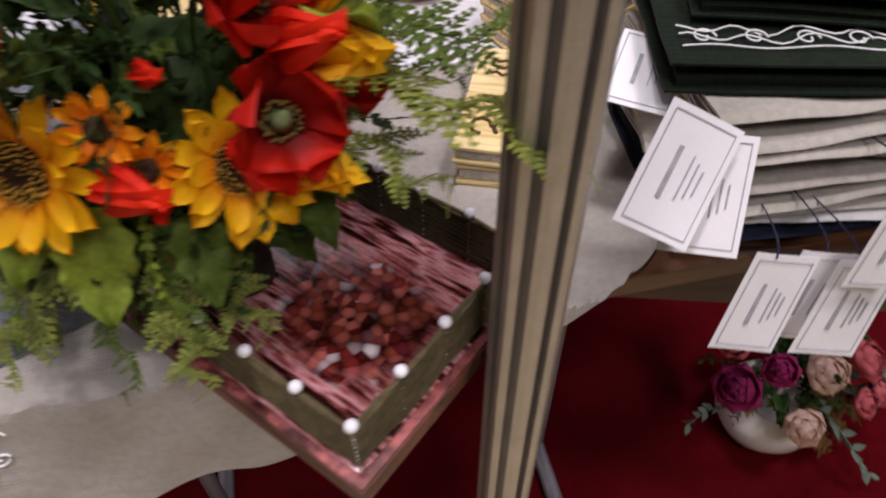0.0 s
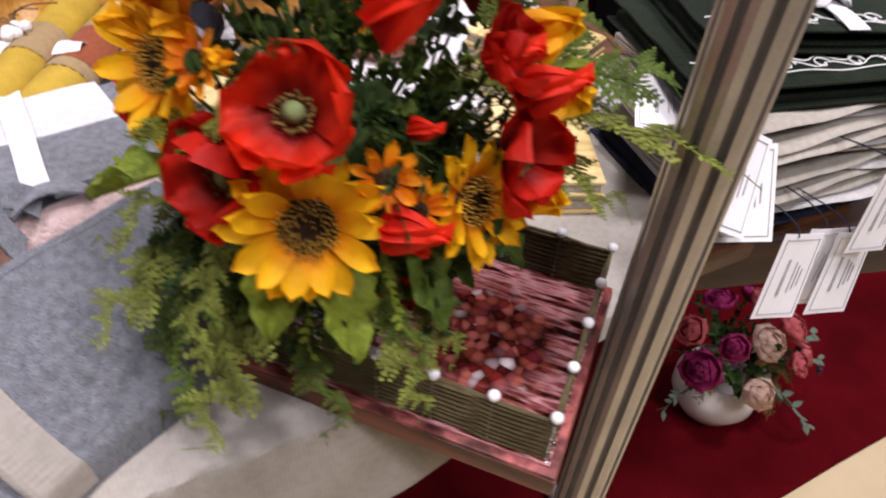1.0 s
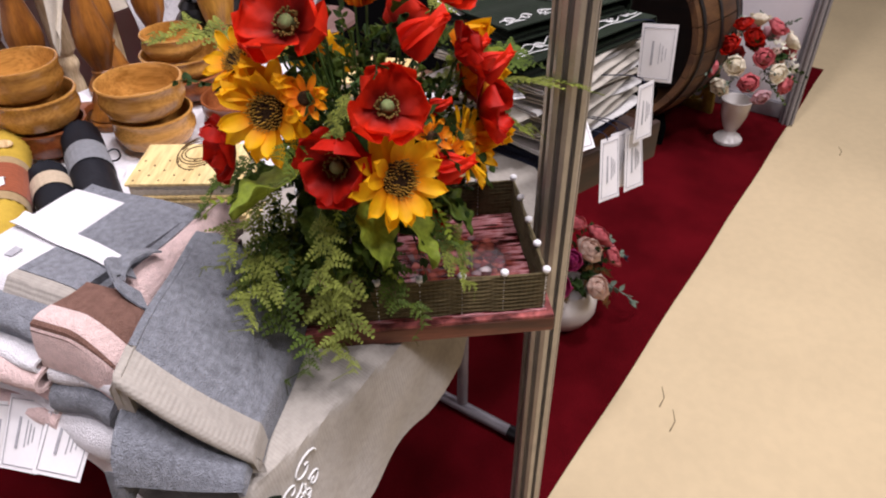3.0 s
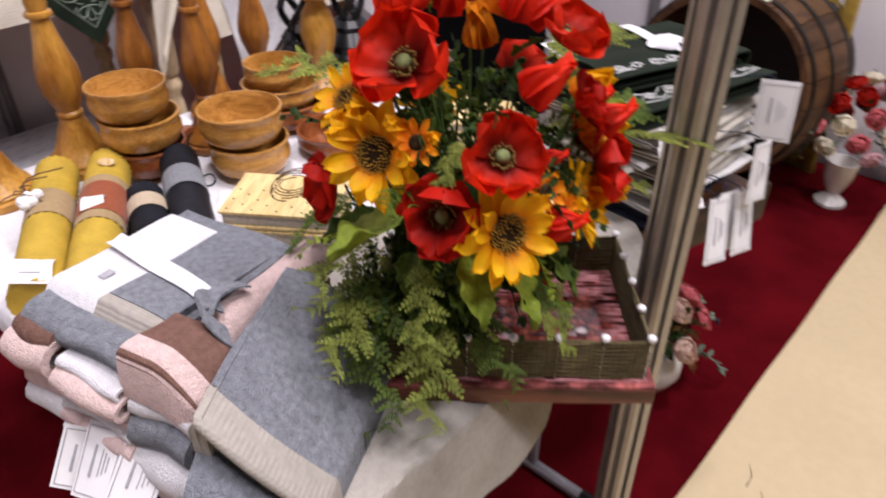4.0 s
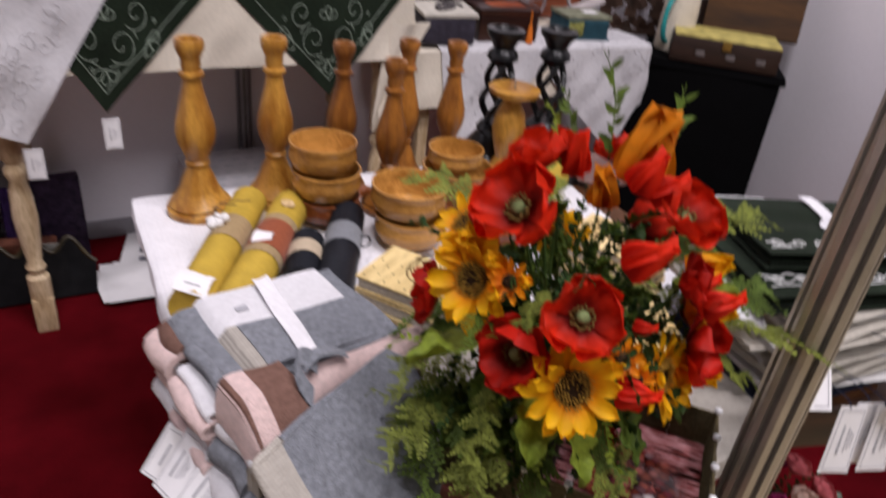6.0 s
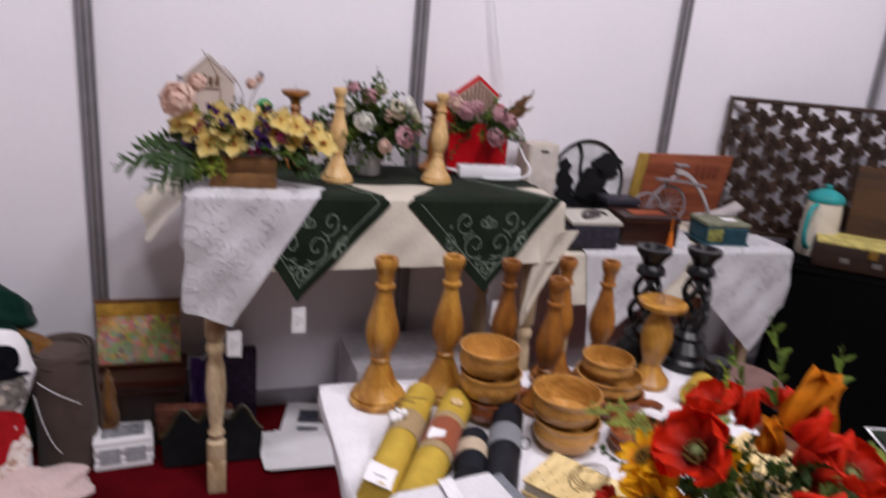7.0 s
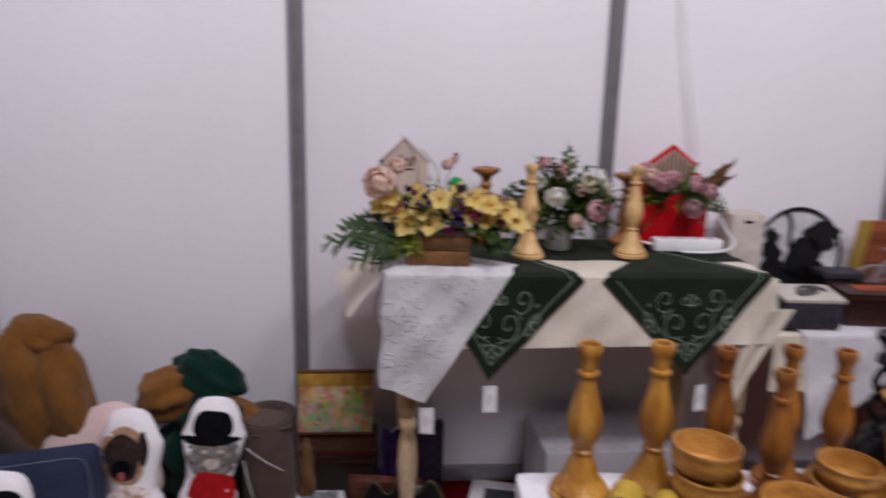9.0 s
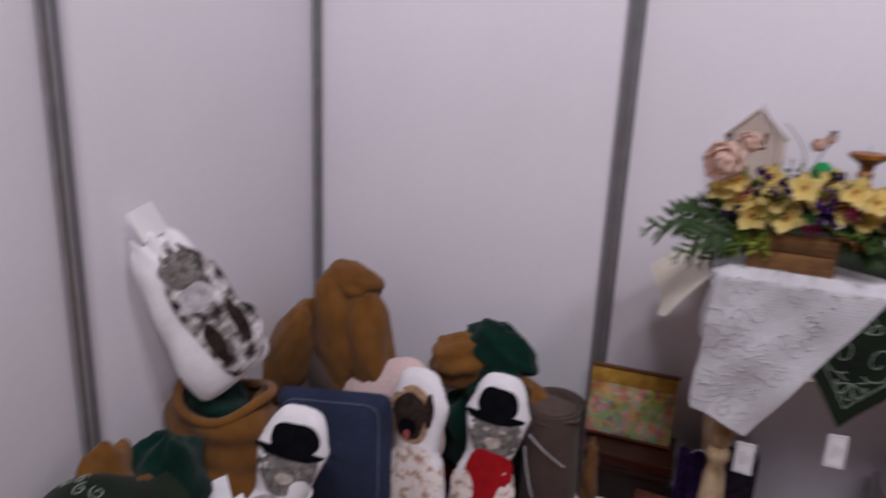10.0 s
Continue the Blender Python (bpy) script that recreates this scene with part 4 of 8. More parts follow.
def top_fold(u, v):
    f, z = lean(v, 0.128, 0.032)
    wide = 0.098 * (1.0 + 0.22 * (1 - u))
    return (-0.125 + 0.190 * u + 0.006 * f + 0.010 * u * math.sin(math.pi * v), -0.050 + wide * f, z * (1 - 0.12 * (1 - u) ** 2) + 0.0015 * math.sin(9 * u + 5 * v))


def low_fold(u, v):
    f, z = lean(v, 0.082, 0.018)
    nose = (1 - u ** 10) ** 0.5
    return (-0.10 + 0.245 * u - 0.012 * f, -0.056 + 0.098 * f, 0.004 + z * (0.35 + 0.65 * nose) + 0.0015 * math.sin(8 * v))


def inner_fold(u, v):
    f, z = lean(v, 0.098, 0.026)
    return (-0.10 + 0.196 * u, -0.046 + 0.094 * f, z)


part("lower_layer", sheet(low_fold, 36, 30, 0.006), TERRY_GREY, gt)
part("inner_layer", sheet(inner_fold, 24, 30, 0.006), TERRY_GREY, gt)
part("upper_layer", sheet(top_fold, 40, 36, 0.007), TERRY_GREY, gt)


def rolled_hem(u, v):
    q = u * 1.25
    x, y, z = top_fold(1.0, v)
    a = max(0, q - 0.75) / 0.5 * math.pi * 0.75
    dx = 0.028 * min(q, 0.75) / 0.75 + 0.008 * math.sin(a)
    dz = -0.003 * min(q, 0.75) - 0.009 * (1 - math.cos(a))
    return (x + dx, y, max(0.004, z + dz + 0.0015))


part("woven_border", sheet(rolled_hem, 18, 36, 0.007), GREY_LINEN, gt, "beige woven border")

t = thing("green_cloth", "dark green cloth with white corner embroidery hanging below the towels", "cloth", (0.585, -1.890, 0.0), -12)
part("cloth", sheet(lambda u, v: (0.085 * (u - 0.5) * (1 - 0.35 * v), 0.008 * math.sin(9 * u + 2 * v), NZ - 0.002 - 0.20 * v - 0.02 * u), 16, 16, 0.002), GREEN_CLOTH, t)
bm = bmesh.new()
for k in range(5):
    tube([(-0.045 + 0.008 * k + 0.010 * (1 - a / 10) * math.cos(a), -0.008, NZ - 0.035 - 0.012 * k + 0.010 * (1 - a / 10) * math.sin(a)) for a in [q * 0.5 for q in range(15)]], 0.0012, 4, bm)
part("embroidery", bm, THREAD_WHITE, t, "white corner embroidery")
t = thing("grey_ribbon", "narrow grey ribbon hanging from the towels over the table's edge", "ribbon", (0.540, -1.795, 0.0), -60)
part("band", sheet(lambda u, v: (0.012 * (u - 0.5), -0.012 * math.sin(2.2 * v) - 0.006, NZ + 0.045 - 0.17 * v), 3, 14, 0.001), TERRY_GREY, t)

# ---- painted tray with twine rails and pins ----
TA = Vector((0.941, -2.016, NZ + 0.016))
TWD, TLN = 0.213, 0.298
PINK = mottled("pink_peeling_paint", (0.27, 0.075, 0.07, 1), 0.35, 0.75, 40, 120, 0.3)
RUSTWOOD = wood("worn_red_brown_wood", lin("7a3f2c"), lin("2f1a10"), 0.5, "Y", 18)
TWINE = woven("olive_brown_twine", (0.115, 0.090, 0.045, 1), threads=1200, var=0.3)
GLAZE, gn, gl_, gb = base_mat("glossy_decoupage_print", 0.12)
tc = gn.new("ShaderNodeTexCoord")
mp = gn.new("ShaderNodeMapping")
mp.inputs["Scale"].default_value = (6, 0.8, 1)
vz, nz_, n3 = gn.new("ShaderNodeTexVoronoi"), gn.new("ShaderNodeTexNoise"), gn.new("ShaderNodeTexNoise")
vz.inputs["Scale"].default_value, nz_.inputs["Scale"].default_value, n3.inputs["Scale"].default_value = 105, 24, 7
nz_.inputs["Detail"].default_value = 7
gl_.new(tc.outputs["Object"], mp.inputs["Vector"])
gl_.new(mp.outputs[0], nz_.inputs["Vector"])
gl_.new(tc.outputs["Object"], vz.inputs["Vector"])
gl_.new(tc.outputs["Object"], n3.inputs["Vector"])
rb = gn.new("ShaderNodeValToRGB")
for pos, col in ((0.0, lin("1e0a09")), (0.40, lin("2c0f0e")), (0.46, lin("8a4644")), (0.53, lin("d29a9e")), (0.60, lin("9a4f4e")), (0.68, lin("3a1412"))):
    e = rb.color_ramp.elements.new(pos)
    e.color = col
rv = gn.new("ShaderNodeValToRGB")
for pos, col in ((0.0, lin("2a0a0a")), (0.3, lin("6a221e")), (0.5, lin("8c4836")), (0.62, lin("b5655c")), (0.8, lin("5a1826")), (1.0, lin("240808"))):
    e = rv.color_ramp.elements.new(pos)
    e.color = col
gl_.new(nz_.outputs["Fac"], rb.inputs[0])
gl_.new(vz.outputs["Color"], rv.inputs[0])
sep, gx, gy = gn.new("ShaderNodeSeparateXYZ"), gn.new("ShaderNodeMath"), gn.new("ShaderNodeMath")
gl_.new(tc.outputs["Object"], sep.inputs[0])
dist = gn.new("ShaderNodeVectorMath")
dist.operation = "DISTANCE"
dist.inputs[1].default_value = (0.105, 0.10, 0)
gl_.new(tc.outputs["Object"], dist.inputs[0])
jit = gn.new("ShaderNodeMath")
jit.operation, jit.inputs[1].default_value = "MULTIPLY_ADD", 0.06
gl_.new(n3.outputs["Fac"], jit.inputs[0])
gl_.new(dist.outputs["Value"], jit.inputs[2])
rm = ramp(gn, (1, 1, 1, 1), (0, 0, 0, 1), 0.085, 0.105)
gl_.new(jit.outputs[0], rm.inputs[0])
mx = gn.new("ShaderNodeMixRGB")
gl_.new(rm.outputs[0], mx.inputs[0])
gl_.new(rb.outputs[0], mx.inputs[1])
rd_ = ramp(gn, (1.15, 1.1, 1.1, 1), (0.22, 0.18, 0.18, 1), 0.30, 0.85)
gl_.new(vz.outputs["Distance"], rd_.inputs[0])
mv = gn.new("ShaderNodeMixRGB")
mv.blend_type, mv.inputs[0].default_value = "MULTIPLY", 1
gl_.new(rv.outputs[0], mv.inputs[1])
gl_.new(rd_.outputs[0], mv.inputs[2])
gl_.new(mv.outputs[0], mx.inputs[2])
gl_.new(mx.outputs[0], gb.inputs["Base Color"])
add_bump(gn, gl_, gb, nz_.outputs["Fac"], 0.5, 0.002)
gb.inputs["Coat Weight"].default_value = 0.6
gb.inputs["Coat Roughness"].default_value = 0.08

tray = thing("wooden_tray", "pink painted wooden tray with fruit print and twine rails", "tray", TA, 41.0)
part("base_board", box((TWD, TLN, 0.020), (TWD / 2, TLN / 2, 0.001), 0.003), RUSTWOOD, tray)
part("painted_edge", box((TWD - 0.002, TLN - 0.002, 0.005), (TWD / 2, TLN / 2, 0.0125), 0.002), PINK, tray, "pink peeling painted edge")
part("print_panel", box((TWD - 0.016, TLN - 0.016, 0.003), (TWD / 2, TLN / 2, 0.0155), 0.001), GLAZE, tray, "glossy fruit print")
mg = 0.012
ring_ = [(mg, mg), (TWD - mg, mg), (TWD - mg, TLN - mg), (mg, TLN - mg)]
for a, b in zip(ring_, ring_[1:] + ring_[:1]):
    a, b = Vector((*a, 0)), Vector((*b, 0))
    n = max(1, round((b - a).length / 0.047))
    for k in range(n):
        p = a + (b - a) * k / n
        pin = part("pin", lathe([(0.0009, 0.014), (0.0009, 0.068), (0.0038, 0.0685), (0.0047, 0.071), (0.0044, 0.0732), (0.0025, 0.0748), (0, 0.0752)], 12), WHITE_PLASTIC, tray, "white pin head")
        pin.location = p
for a, b in zip(ring_, ring_[1:] + ring_[:1]):
    mid, far = Vector(((a[0] + b[0]) / 2, (a[1] + b[1]) / 2, 0.0425)), (abs(b[0] - a[0]), abs(b[1] - a[1]))
    part("inner_winding", box((max(far[0], 0.0012), max(far[1], 0.0012), 0.049), mid, 0), TWINE, tray)
rs = random.Random(8)
bm = bmesh.new()
for lv in range(19):
    z = 0.019 + 0.00265 * lv
    pts = []
    for a, b in zip(ring_, ring_[1:] + ring_[:1]):
        a, b = Vector((*a, 0)), Vector((*b, 0))
        n = max(1, round((b - a).length / 0.047)) * 2
        out = (b - a).normalized().cross(Vector((0, 0, 1)))
        for k in range(n):
            s = 1 if (k // 2 + lv) % 2 else -1
            pts.append(a + (b - a) * k / n + out * (0.0009 * s) + Vector((0, 0, z + rs.uniform(-0.0009, 0.0009))))
    tube(pts, 0.0017 + rs.uniform(-0.0002, 0.0002), 5, bm, 1.0, True)
tagged(part("twine_rail", bm, TWINE, tray, "olive-brown twine wound round the pins"), kind="stuff")

# ---- folded linen goods beside the post ----
LINEN_WARM = woven("undyed_linen", (0.40, 0.37, 0.32, 1), var=0.12)
LINEN_PALE = woven("pale_grey_linen", (0.52, 0.51, 0.50, 1), var=0.1)
NAVY = woven("dark_navy_cloth", (0.018, 0.022, 0.045, 1), var=0.2)


def folded_cloth(x, y, z, rz, w, l, h, material, label, seed, name="folded_napkin", group="stack of folded linen napkins"):
    t = thing(name, label, "napkin", (x, y, z), rz, group)
    def fn(u, v):
        # a sheet folded once: out, round the nose, and back
        s = u * 2
        if s < 0.94:
            xx, zz = s / 0.94, 0.0
        elif s > 1.06:
            xx, zz = (2 - s) / 0.94, h
        else:
            a = (s - 0.94) / 0.12 * math.pi
            xx, zz = 1 + 0.02 * math.sin(a), h * 0.5 * (1 - math.cos(a))
        wob = 0.0018 * math.sin(8 * v + seed) * (0.3 + 0.7 * xx) + 0.001 * math.sin(17 * v + 2 * seed)
        return (w * (xx - 0.5), l * (v - 0.5), zz + wob + 0.001 * math.sin(5 * xx + seed))
    part("cloth", sheet(fn, 34, 18, -0.0022), material, t)
    return t


LX, LY = 1.385, -1.750
board = thing("wooden_box", "low brown wooden box under the stack of linen", "box", (1.373, -1.744, NZ - 0.062), -17)
DARKBOX = wood("dark_box_wood", lin("4a2c1c"), lin("24140c"), 0.6, "X", 10)
part("body", box((0.36, 0.24, 0.05), (0.0, 0, 0.025), 0.003), DARKBOX, board)
part("side", box((0.37, 0.012, 0.07), (0.0, -0.128, 0.028), 0.003), DARKBOX, board)
z = NZ + 0.006
rs = random.Random(21)
for k in range(4):
    folded_cloth(LX + rs.uniform(-0.01, 0.012), LY + rs.uniform(-0.012, 0.012), z, -98 + rs.uniform(-6, 6), 0.215, 0.26, 0.006, (NAVY, LINEN_PALE)[k > 1], ("dark navy folded cloth near the bottom of a stack", "pale grey folded napkin in a stack")[k > 1], k * 1.7)
    z += 0.010
for k in range(10):
    folded_cloth(LX + rs.uniform(-0.014, 0.014), LY + rs.uniform(-0.014, 0.014), z, -99 + rs.uniform(-8, 8), 0.21, 0.265 + rs.uniform(-0.02, 0.02), 0.007, (LINEN_WARM, LINEN_PALE)[k % 3 == 2], "undyed linen napkin folded in a stack", k * 2.3)
    z += 0.0105
stack_top = z


def green_folded(x, y, z, rz, w, l, h, label, lines):
    t = folded_cloth(x, y, z, rz, w, l, h, GREEN_CLOTH, label, x * 40 + z * 90, "folded_tablecloth", "folded green tablecloths")
    part("inner_fold", pillowy(w * 0.94, l * 0.95, h * 0.4, h * 0.3, 0.001), GREEN_CLOTH, t)
    bm = bmesh.new()
    for k in range(lines):
        y0 = -l * 0.40 + l * 0.055 * k
        tube([(w * (-0.46 + 0.92 * q / 40), y0 + 0.006 * math.sin(q * 0.9 + k) * (k > 0), h + 0.0016 + 0.0015 * math.sin(q * 0.5)) for q in range(41)], 0.0008, 4, bm)
    for k in range(7):
        tube([(w * (-0.40 + 0.13 * k) + 0.010 * (1 - a / 9) * math.cos(a), -l * 0.34 + 0.012 * (1 - a / 9) * math.sin(a), h + 0.002) for a in [q * 0.5 for q in range(14)]], 0.0009, 4, bm)
    part("embroidery", bm, THREAD_WHITE, t, "white embroidered border")
    return t


green_folded(LX, LY + 0.004, stack_top, -15, 0.30, 0.215, 0.026, "dark green tablecloth folded square, white embroidered border", 3)
gt2 = green_folded(LX + 0.012, LY + 0.024, stack_top + 0.030, -20, 0.25, 0.17, 0.024, "small folded dark green cloth tied with a white ribbon", 2)
part("ribbon", sheet(lambda u, v: (0.03 + 0.022 * (v - 0.5), 0.176 * (u - 0.5), 0.0275 + 0.002 * math.sin(9 * u)), 20, 4, 0.001), WHITE_CLOTH, gt2, "white ribbon")
part("bow", sheet(lambda u, v: (0.03 + 0.03 * math.sin(6.28 * u) * (0.6 + v * 0.5), -0.02 + 0.024 * (v - 0.5) + 0.012 * math.sin(12.56 * u), 0.034 + 0.007 * math.cos(12.56 * u)), 26, 4, 0.001), WHITE_CLOTH, gt2, "white ribbon bow")
paper_tag(1.192, -1.888, 0.738, -22, 52, 24, 0.060, 0.092)
paper_tag(1.222, -1.886, 0.712, -18, 56, 4, 0.060, 0.090)
paper_tag(1.225, -1.760, 0.735, -35, 10, 4, 0.06, 0.085)
paper_tag(1.270, -1.934, 0.628, -8, 74, 14, 0.058, 0.092)
paper_tag(1.343, -1.944, 0.612, -6, 74, 14, 0.064, 0.092)
paper_tag(1.318, -1.930, 0.618, -14, 80, 8, 0.058, 0.092)
paper_tag(1.350, -1.945, 0.690, -8, 80, 8, 0.052, 0.085)
paper_tag(1.462, -1.913, 0.735, -80, 84, -4, 0.054, 0.090)
paper_tag(1.345, -1.640, 0.800, -15, 6, 0, 0.1, 0.06)
bm = bmesh.new()
for a, b in (((1.27, -1.925, 0.672), (1.30, -1.85, 0.66)), ((1.343, -1.932, 0.656), (1.345, -1.85, 0.66)), ((1.318, -1.922, 0.662), (1.33, -1.85, 0.665)), ((1.352, -1.938, 0.731), (1.37, -1.86, 0.72)), ((1.472, -1.90, 0.775), (1.44, -1.83, 0.77))):
    tube(bez(a, Vector(a) + Vector((0, 0, 0.02)), Vector(b) - Vector((0, 0.01, 0)), b, 6), 0.0009, 4, bm)
tagged(part("tag_threads", bm, NAVY), "dark threads that tie the tags to the linen", "thread", kind="stuff")

# ---- artificial flowers ----


def petal_mat(name, col, tip=None, var=0.14, rough=0.6):
    """Petal cloth: colour that runs from the heart outwards, with fine veins and some light through it."""
    m, nt, lk, b = base_mat(name, rough, spec=0.25)
    tc, ln = nt.new("ShaderNodeTexCoord"), nt.new("ShaderNodeVectorMath")
    ln.operation = "LENGTH"
    lk.new(tc.outputs["Object"], ln.inputs[0])
    n1 = nt.new("ShaderNodeTexNoise")
    n1.inputs["Scale"].default_value, n1.inputs["Detail"].default_value = 90, 6
    lk.new(tc.outputs["Object"], n1.inputs["Vector"])
    sc = nt.new("ShaderNodeMath")
    sc.operation, sc.inputs[1].default_value, sc.inputs[2].default_value = "MULTIPLY_ADD", 32.0, -0.25
    lk.new(ln.outputs["Value"], sc.inputs[0])
    r0 = ramp(nt, tip or shade(col, 0.6), col, 0.1, 0.75)
    lk.new(sc.outputs[0], r0.inputs[0])
    r1 = ramp(nt, (1 - 2 * var,) * 3 + (1,), (1, 1, 1, 1), 0.3, 0.65)
    lk.new(n1.outputs["Fac"], r1.inputs[0])
    geo = nt.new("ShaderNodeNewGeometry")
    r2 = ramp(nt, (1 - 1.4 * var,) * 3 + (1,), (1.0, 1.0, 1.0, 1), 0, 1)
    lk.new(geo.outputs["Random Per Island"], r2.inputs[0])
    a, c = nt.new("ShaderNodeMixRGB"), nt.new("ShaderNodeMixRGB")
    for q in (a, c):
        q.blend_type, q.inputs[0].default_value = "MULTIPLY", 1
    lk.new(r0.outputs[0], a.inputs[1])
    lk.new(r1.outputs[0], a.inputs[2])
    lk.new(a.outputs[0], c.inputs[1])
    lk.new(r2.outputs[0], c.inputs[2])
    lk.new(c.outputs[0], b.inputs["Base Color"])
    add_bump(nt, lk, b, n1.outputs["Fac"], 0.8, 0.0015)
    tr, ms = nt.new("ShaderNodeBsdfTranslucent"), nt.new("ShaderNodeMixShader")
    lk.new(c.outputs[0], tr.inputs["Color"])
    ms.inputs[0].default_value = 0.40
    lk.new(b.outputs[0], ms.inputs[1])
    lk.new(tr.outputs[0], ms.inputs[2])
    lk.new(ms.outputs[0], nt["Material Output"].inputs["Surface"])
    return m


RED = petal_mat("red_poppy_petal", (0.88, 0.032, 0.006, 1), (0.24, 0.005, 0.003, 1), 0.16)
RED_DEEP = petal_mat("deep_red_petal", (0.68, 0.017, 0.006, 1), (0.14, 0.003, 0.002, 1), 0.16)
YELLOW = petal_mat("golden_sunflower_petal", (1.0, 0.56, 0.008, 1), (0.95, 0.24, 0.005, 1), 0.06)
RED_BRIGHT = petal_mat("bright_red_bud", (0.95, 0.036, 0.007, 1), (0.70, 0.016, 0.005, 1), 0.08)
ORANGE = petal_mat("orange_petal", (0.90, 0.30, 0.010, 1), (0.72, 0.10, 0.005, 1))
PALE_YELLOW = petal_mat("pale_yellow_orchid_petal", (0.94, 0.80, 0.36, 1), (0.90, 0.68, 0.20, 1), 0.08)
BLUSH = petal_mat("blush_rose_petal", (0.95, 0.74, 0.63, 1), (0.92, 0.64, 0.52, 1), 0.07)
ROSE_PINK = petal_mat("dusky_pink_rose_petal", (0.86, 0.54, 0.58, 1), (0.78, 0.42, 0.47, 1), 0.09)
MAGENTA = petal_mat("magenta_rose_petal", (0.48, 0.04, 0.19, 1), (0.36, 0.025, 0.13, 1), 0.1)
CORAL = petal_mat("coral_pink_petal", (0.78, 0.20, 0.22, 1), (0.62, 0.11, 0.13, 1), 0.09)
CREAM_P = petal_mat("cream_rose_petal", (0.96, 0.90, 0.74, 1), (0.93, 0.83, 0.62, 1), 0.06)
WHITE_P = petal_mat("white_rose_petal", (0.97, 0.96, 0.92, 1), (0.94, 0.92, 0.80, 1), 0.06)
PURPLE = petal_mat("dark_purple_petal", (0.12, 0.045, 0.25, 1), (0.07, 0.02, 0.15, 1), 0.1)
HEART_DARK = mottled("dark_seed_heart", (0.035, 0.018, 0.008, 1), 0.9, 0.4, 200, 500, 0.8)
STAMEN = mottled("yellow_stamen", (0.42, 0.24, 0.035, 1), 0.8, 0.2, 200)
GREEN_HEART = mottled("green_poppy_heart", (0.16, 0.20, 0.08, 1), 0.7, 0.2, 200)
LEAF = mottled("mid_green_leaf", (0.10, 0.155, 0.024, 1), 0.55, 0.35, 40, 300, 0.35, trans=0.2, piece=0.35)
LEAF_LIGHT = mottled("yellow_green_leaf", (0.30, 0.39, 0.05, 1), 0.5, 0.35, 30, 200, 0.4, trans=0.25, piece=0.25)
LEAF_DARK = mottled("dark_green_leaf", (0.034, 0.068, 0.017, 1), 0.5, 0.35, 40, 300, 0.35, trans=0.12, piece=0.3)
FERN = mottled("fern_green", (0.235, 0.275, 0.052, 1), 0.6, 0.35, 50, 300, 0.2, trans=0.2, piece=0.35)
FERN_BROWN = mottled("browned_fern", (0.17, 0.09, 0.025, 1), 0.6, 0.35, 50, 300, 0.2, trans=0.2, piece=0.35)
STEM = mottled("green_stem", (0.05, 0.09, 0.02, 1), 0.6, 0.2, 60)


def petal(bm, L, W, m, up=0.3, cross=0.25, ruffle=0.0, wide=0.65, seed=0.0, nu=4, nv=5, tip=1.0):
    """One petal along +x in the frame m: grows wide, cups up and may ruffle at its rim."""
    rows = []
    for j in range(nv + 1):
        v = j / nv
        if tip == 2:
            w = W * 0.5 * (0.25 + 0.95 * v ** 0.7) * max(0.0, 1 - v ** 3.2) ** 0.62
        else:
            w = W * 0.5 * (math.sin(math.pi * min(1, v ** wide * 0.985 + 0.015)) ** 0.75 if tip else min(1, v ** 0.6) * (1 - v ** 7) ** 0.45)
        row = []
        for i in range(nu + 1):
            u = 2 * i / nu - 1
            x = L * (v - 0.06 * (u * u) * v)
            z = L * up * v * v + cross * W * u * u * v + ruffle * L * v * v * math.sin(5.5 * u + seed * 3.1)
            row.append(bm.verts.new(m @ Vector((x, w * u, z))))
        rows.append(row)
    for a, b in zip(rows, rows[1:]):
        for i in range(nu):
            bm.faces.new((a[i], a[i + 1], b[i + 1], b[i]))


def ring(bm, n, L, W, tilt, r0=0.0, z0=0.0, phase=0.0, jitter=0.1, rnd=None, **kw):
    for k in range(n):
        a = 6.2832 * k / n + phase + rnd.uniform(-jitter, jitter)
        m = Matrix.Rotation(a, 4, "Z") @ Matrix.Translation((r0, 0, z0)) @ Matrix.Rotation(-radians(tilt + rnd.uniform(-7, 7)), 4, "Y")
        petal(bm, L * rnd.uniform(0.9, 1.08), W * rnd.uniform(0.9, 1.08), m, seed=rnd.uniform(0, 6), **kw)


def to_mesh(name, bm, material):
    me = bpy.data.meshes.new(name)
    bm.normal_update()
    bm.to_mesh(me)
    bm.free()
    me.materials.append(material)
    me.polygons.foreach_set("use_smooth", [True] * len(me.polygons))
    return me


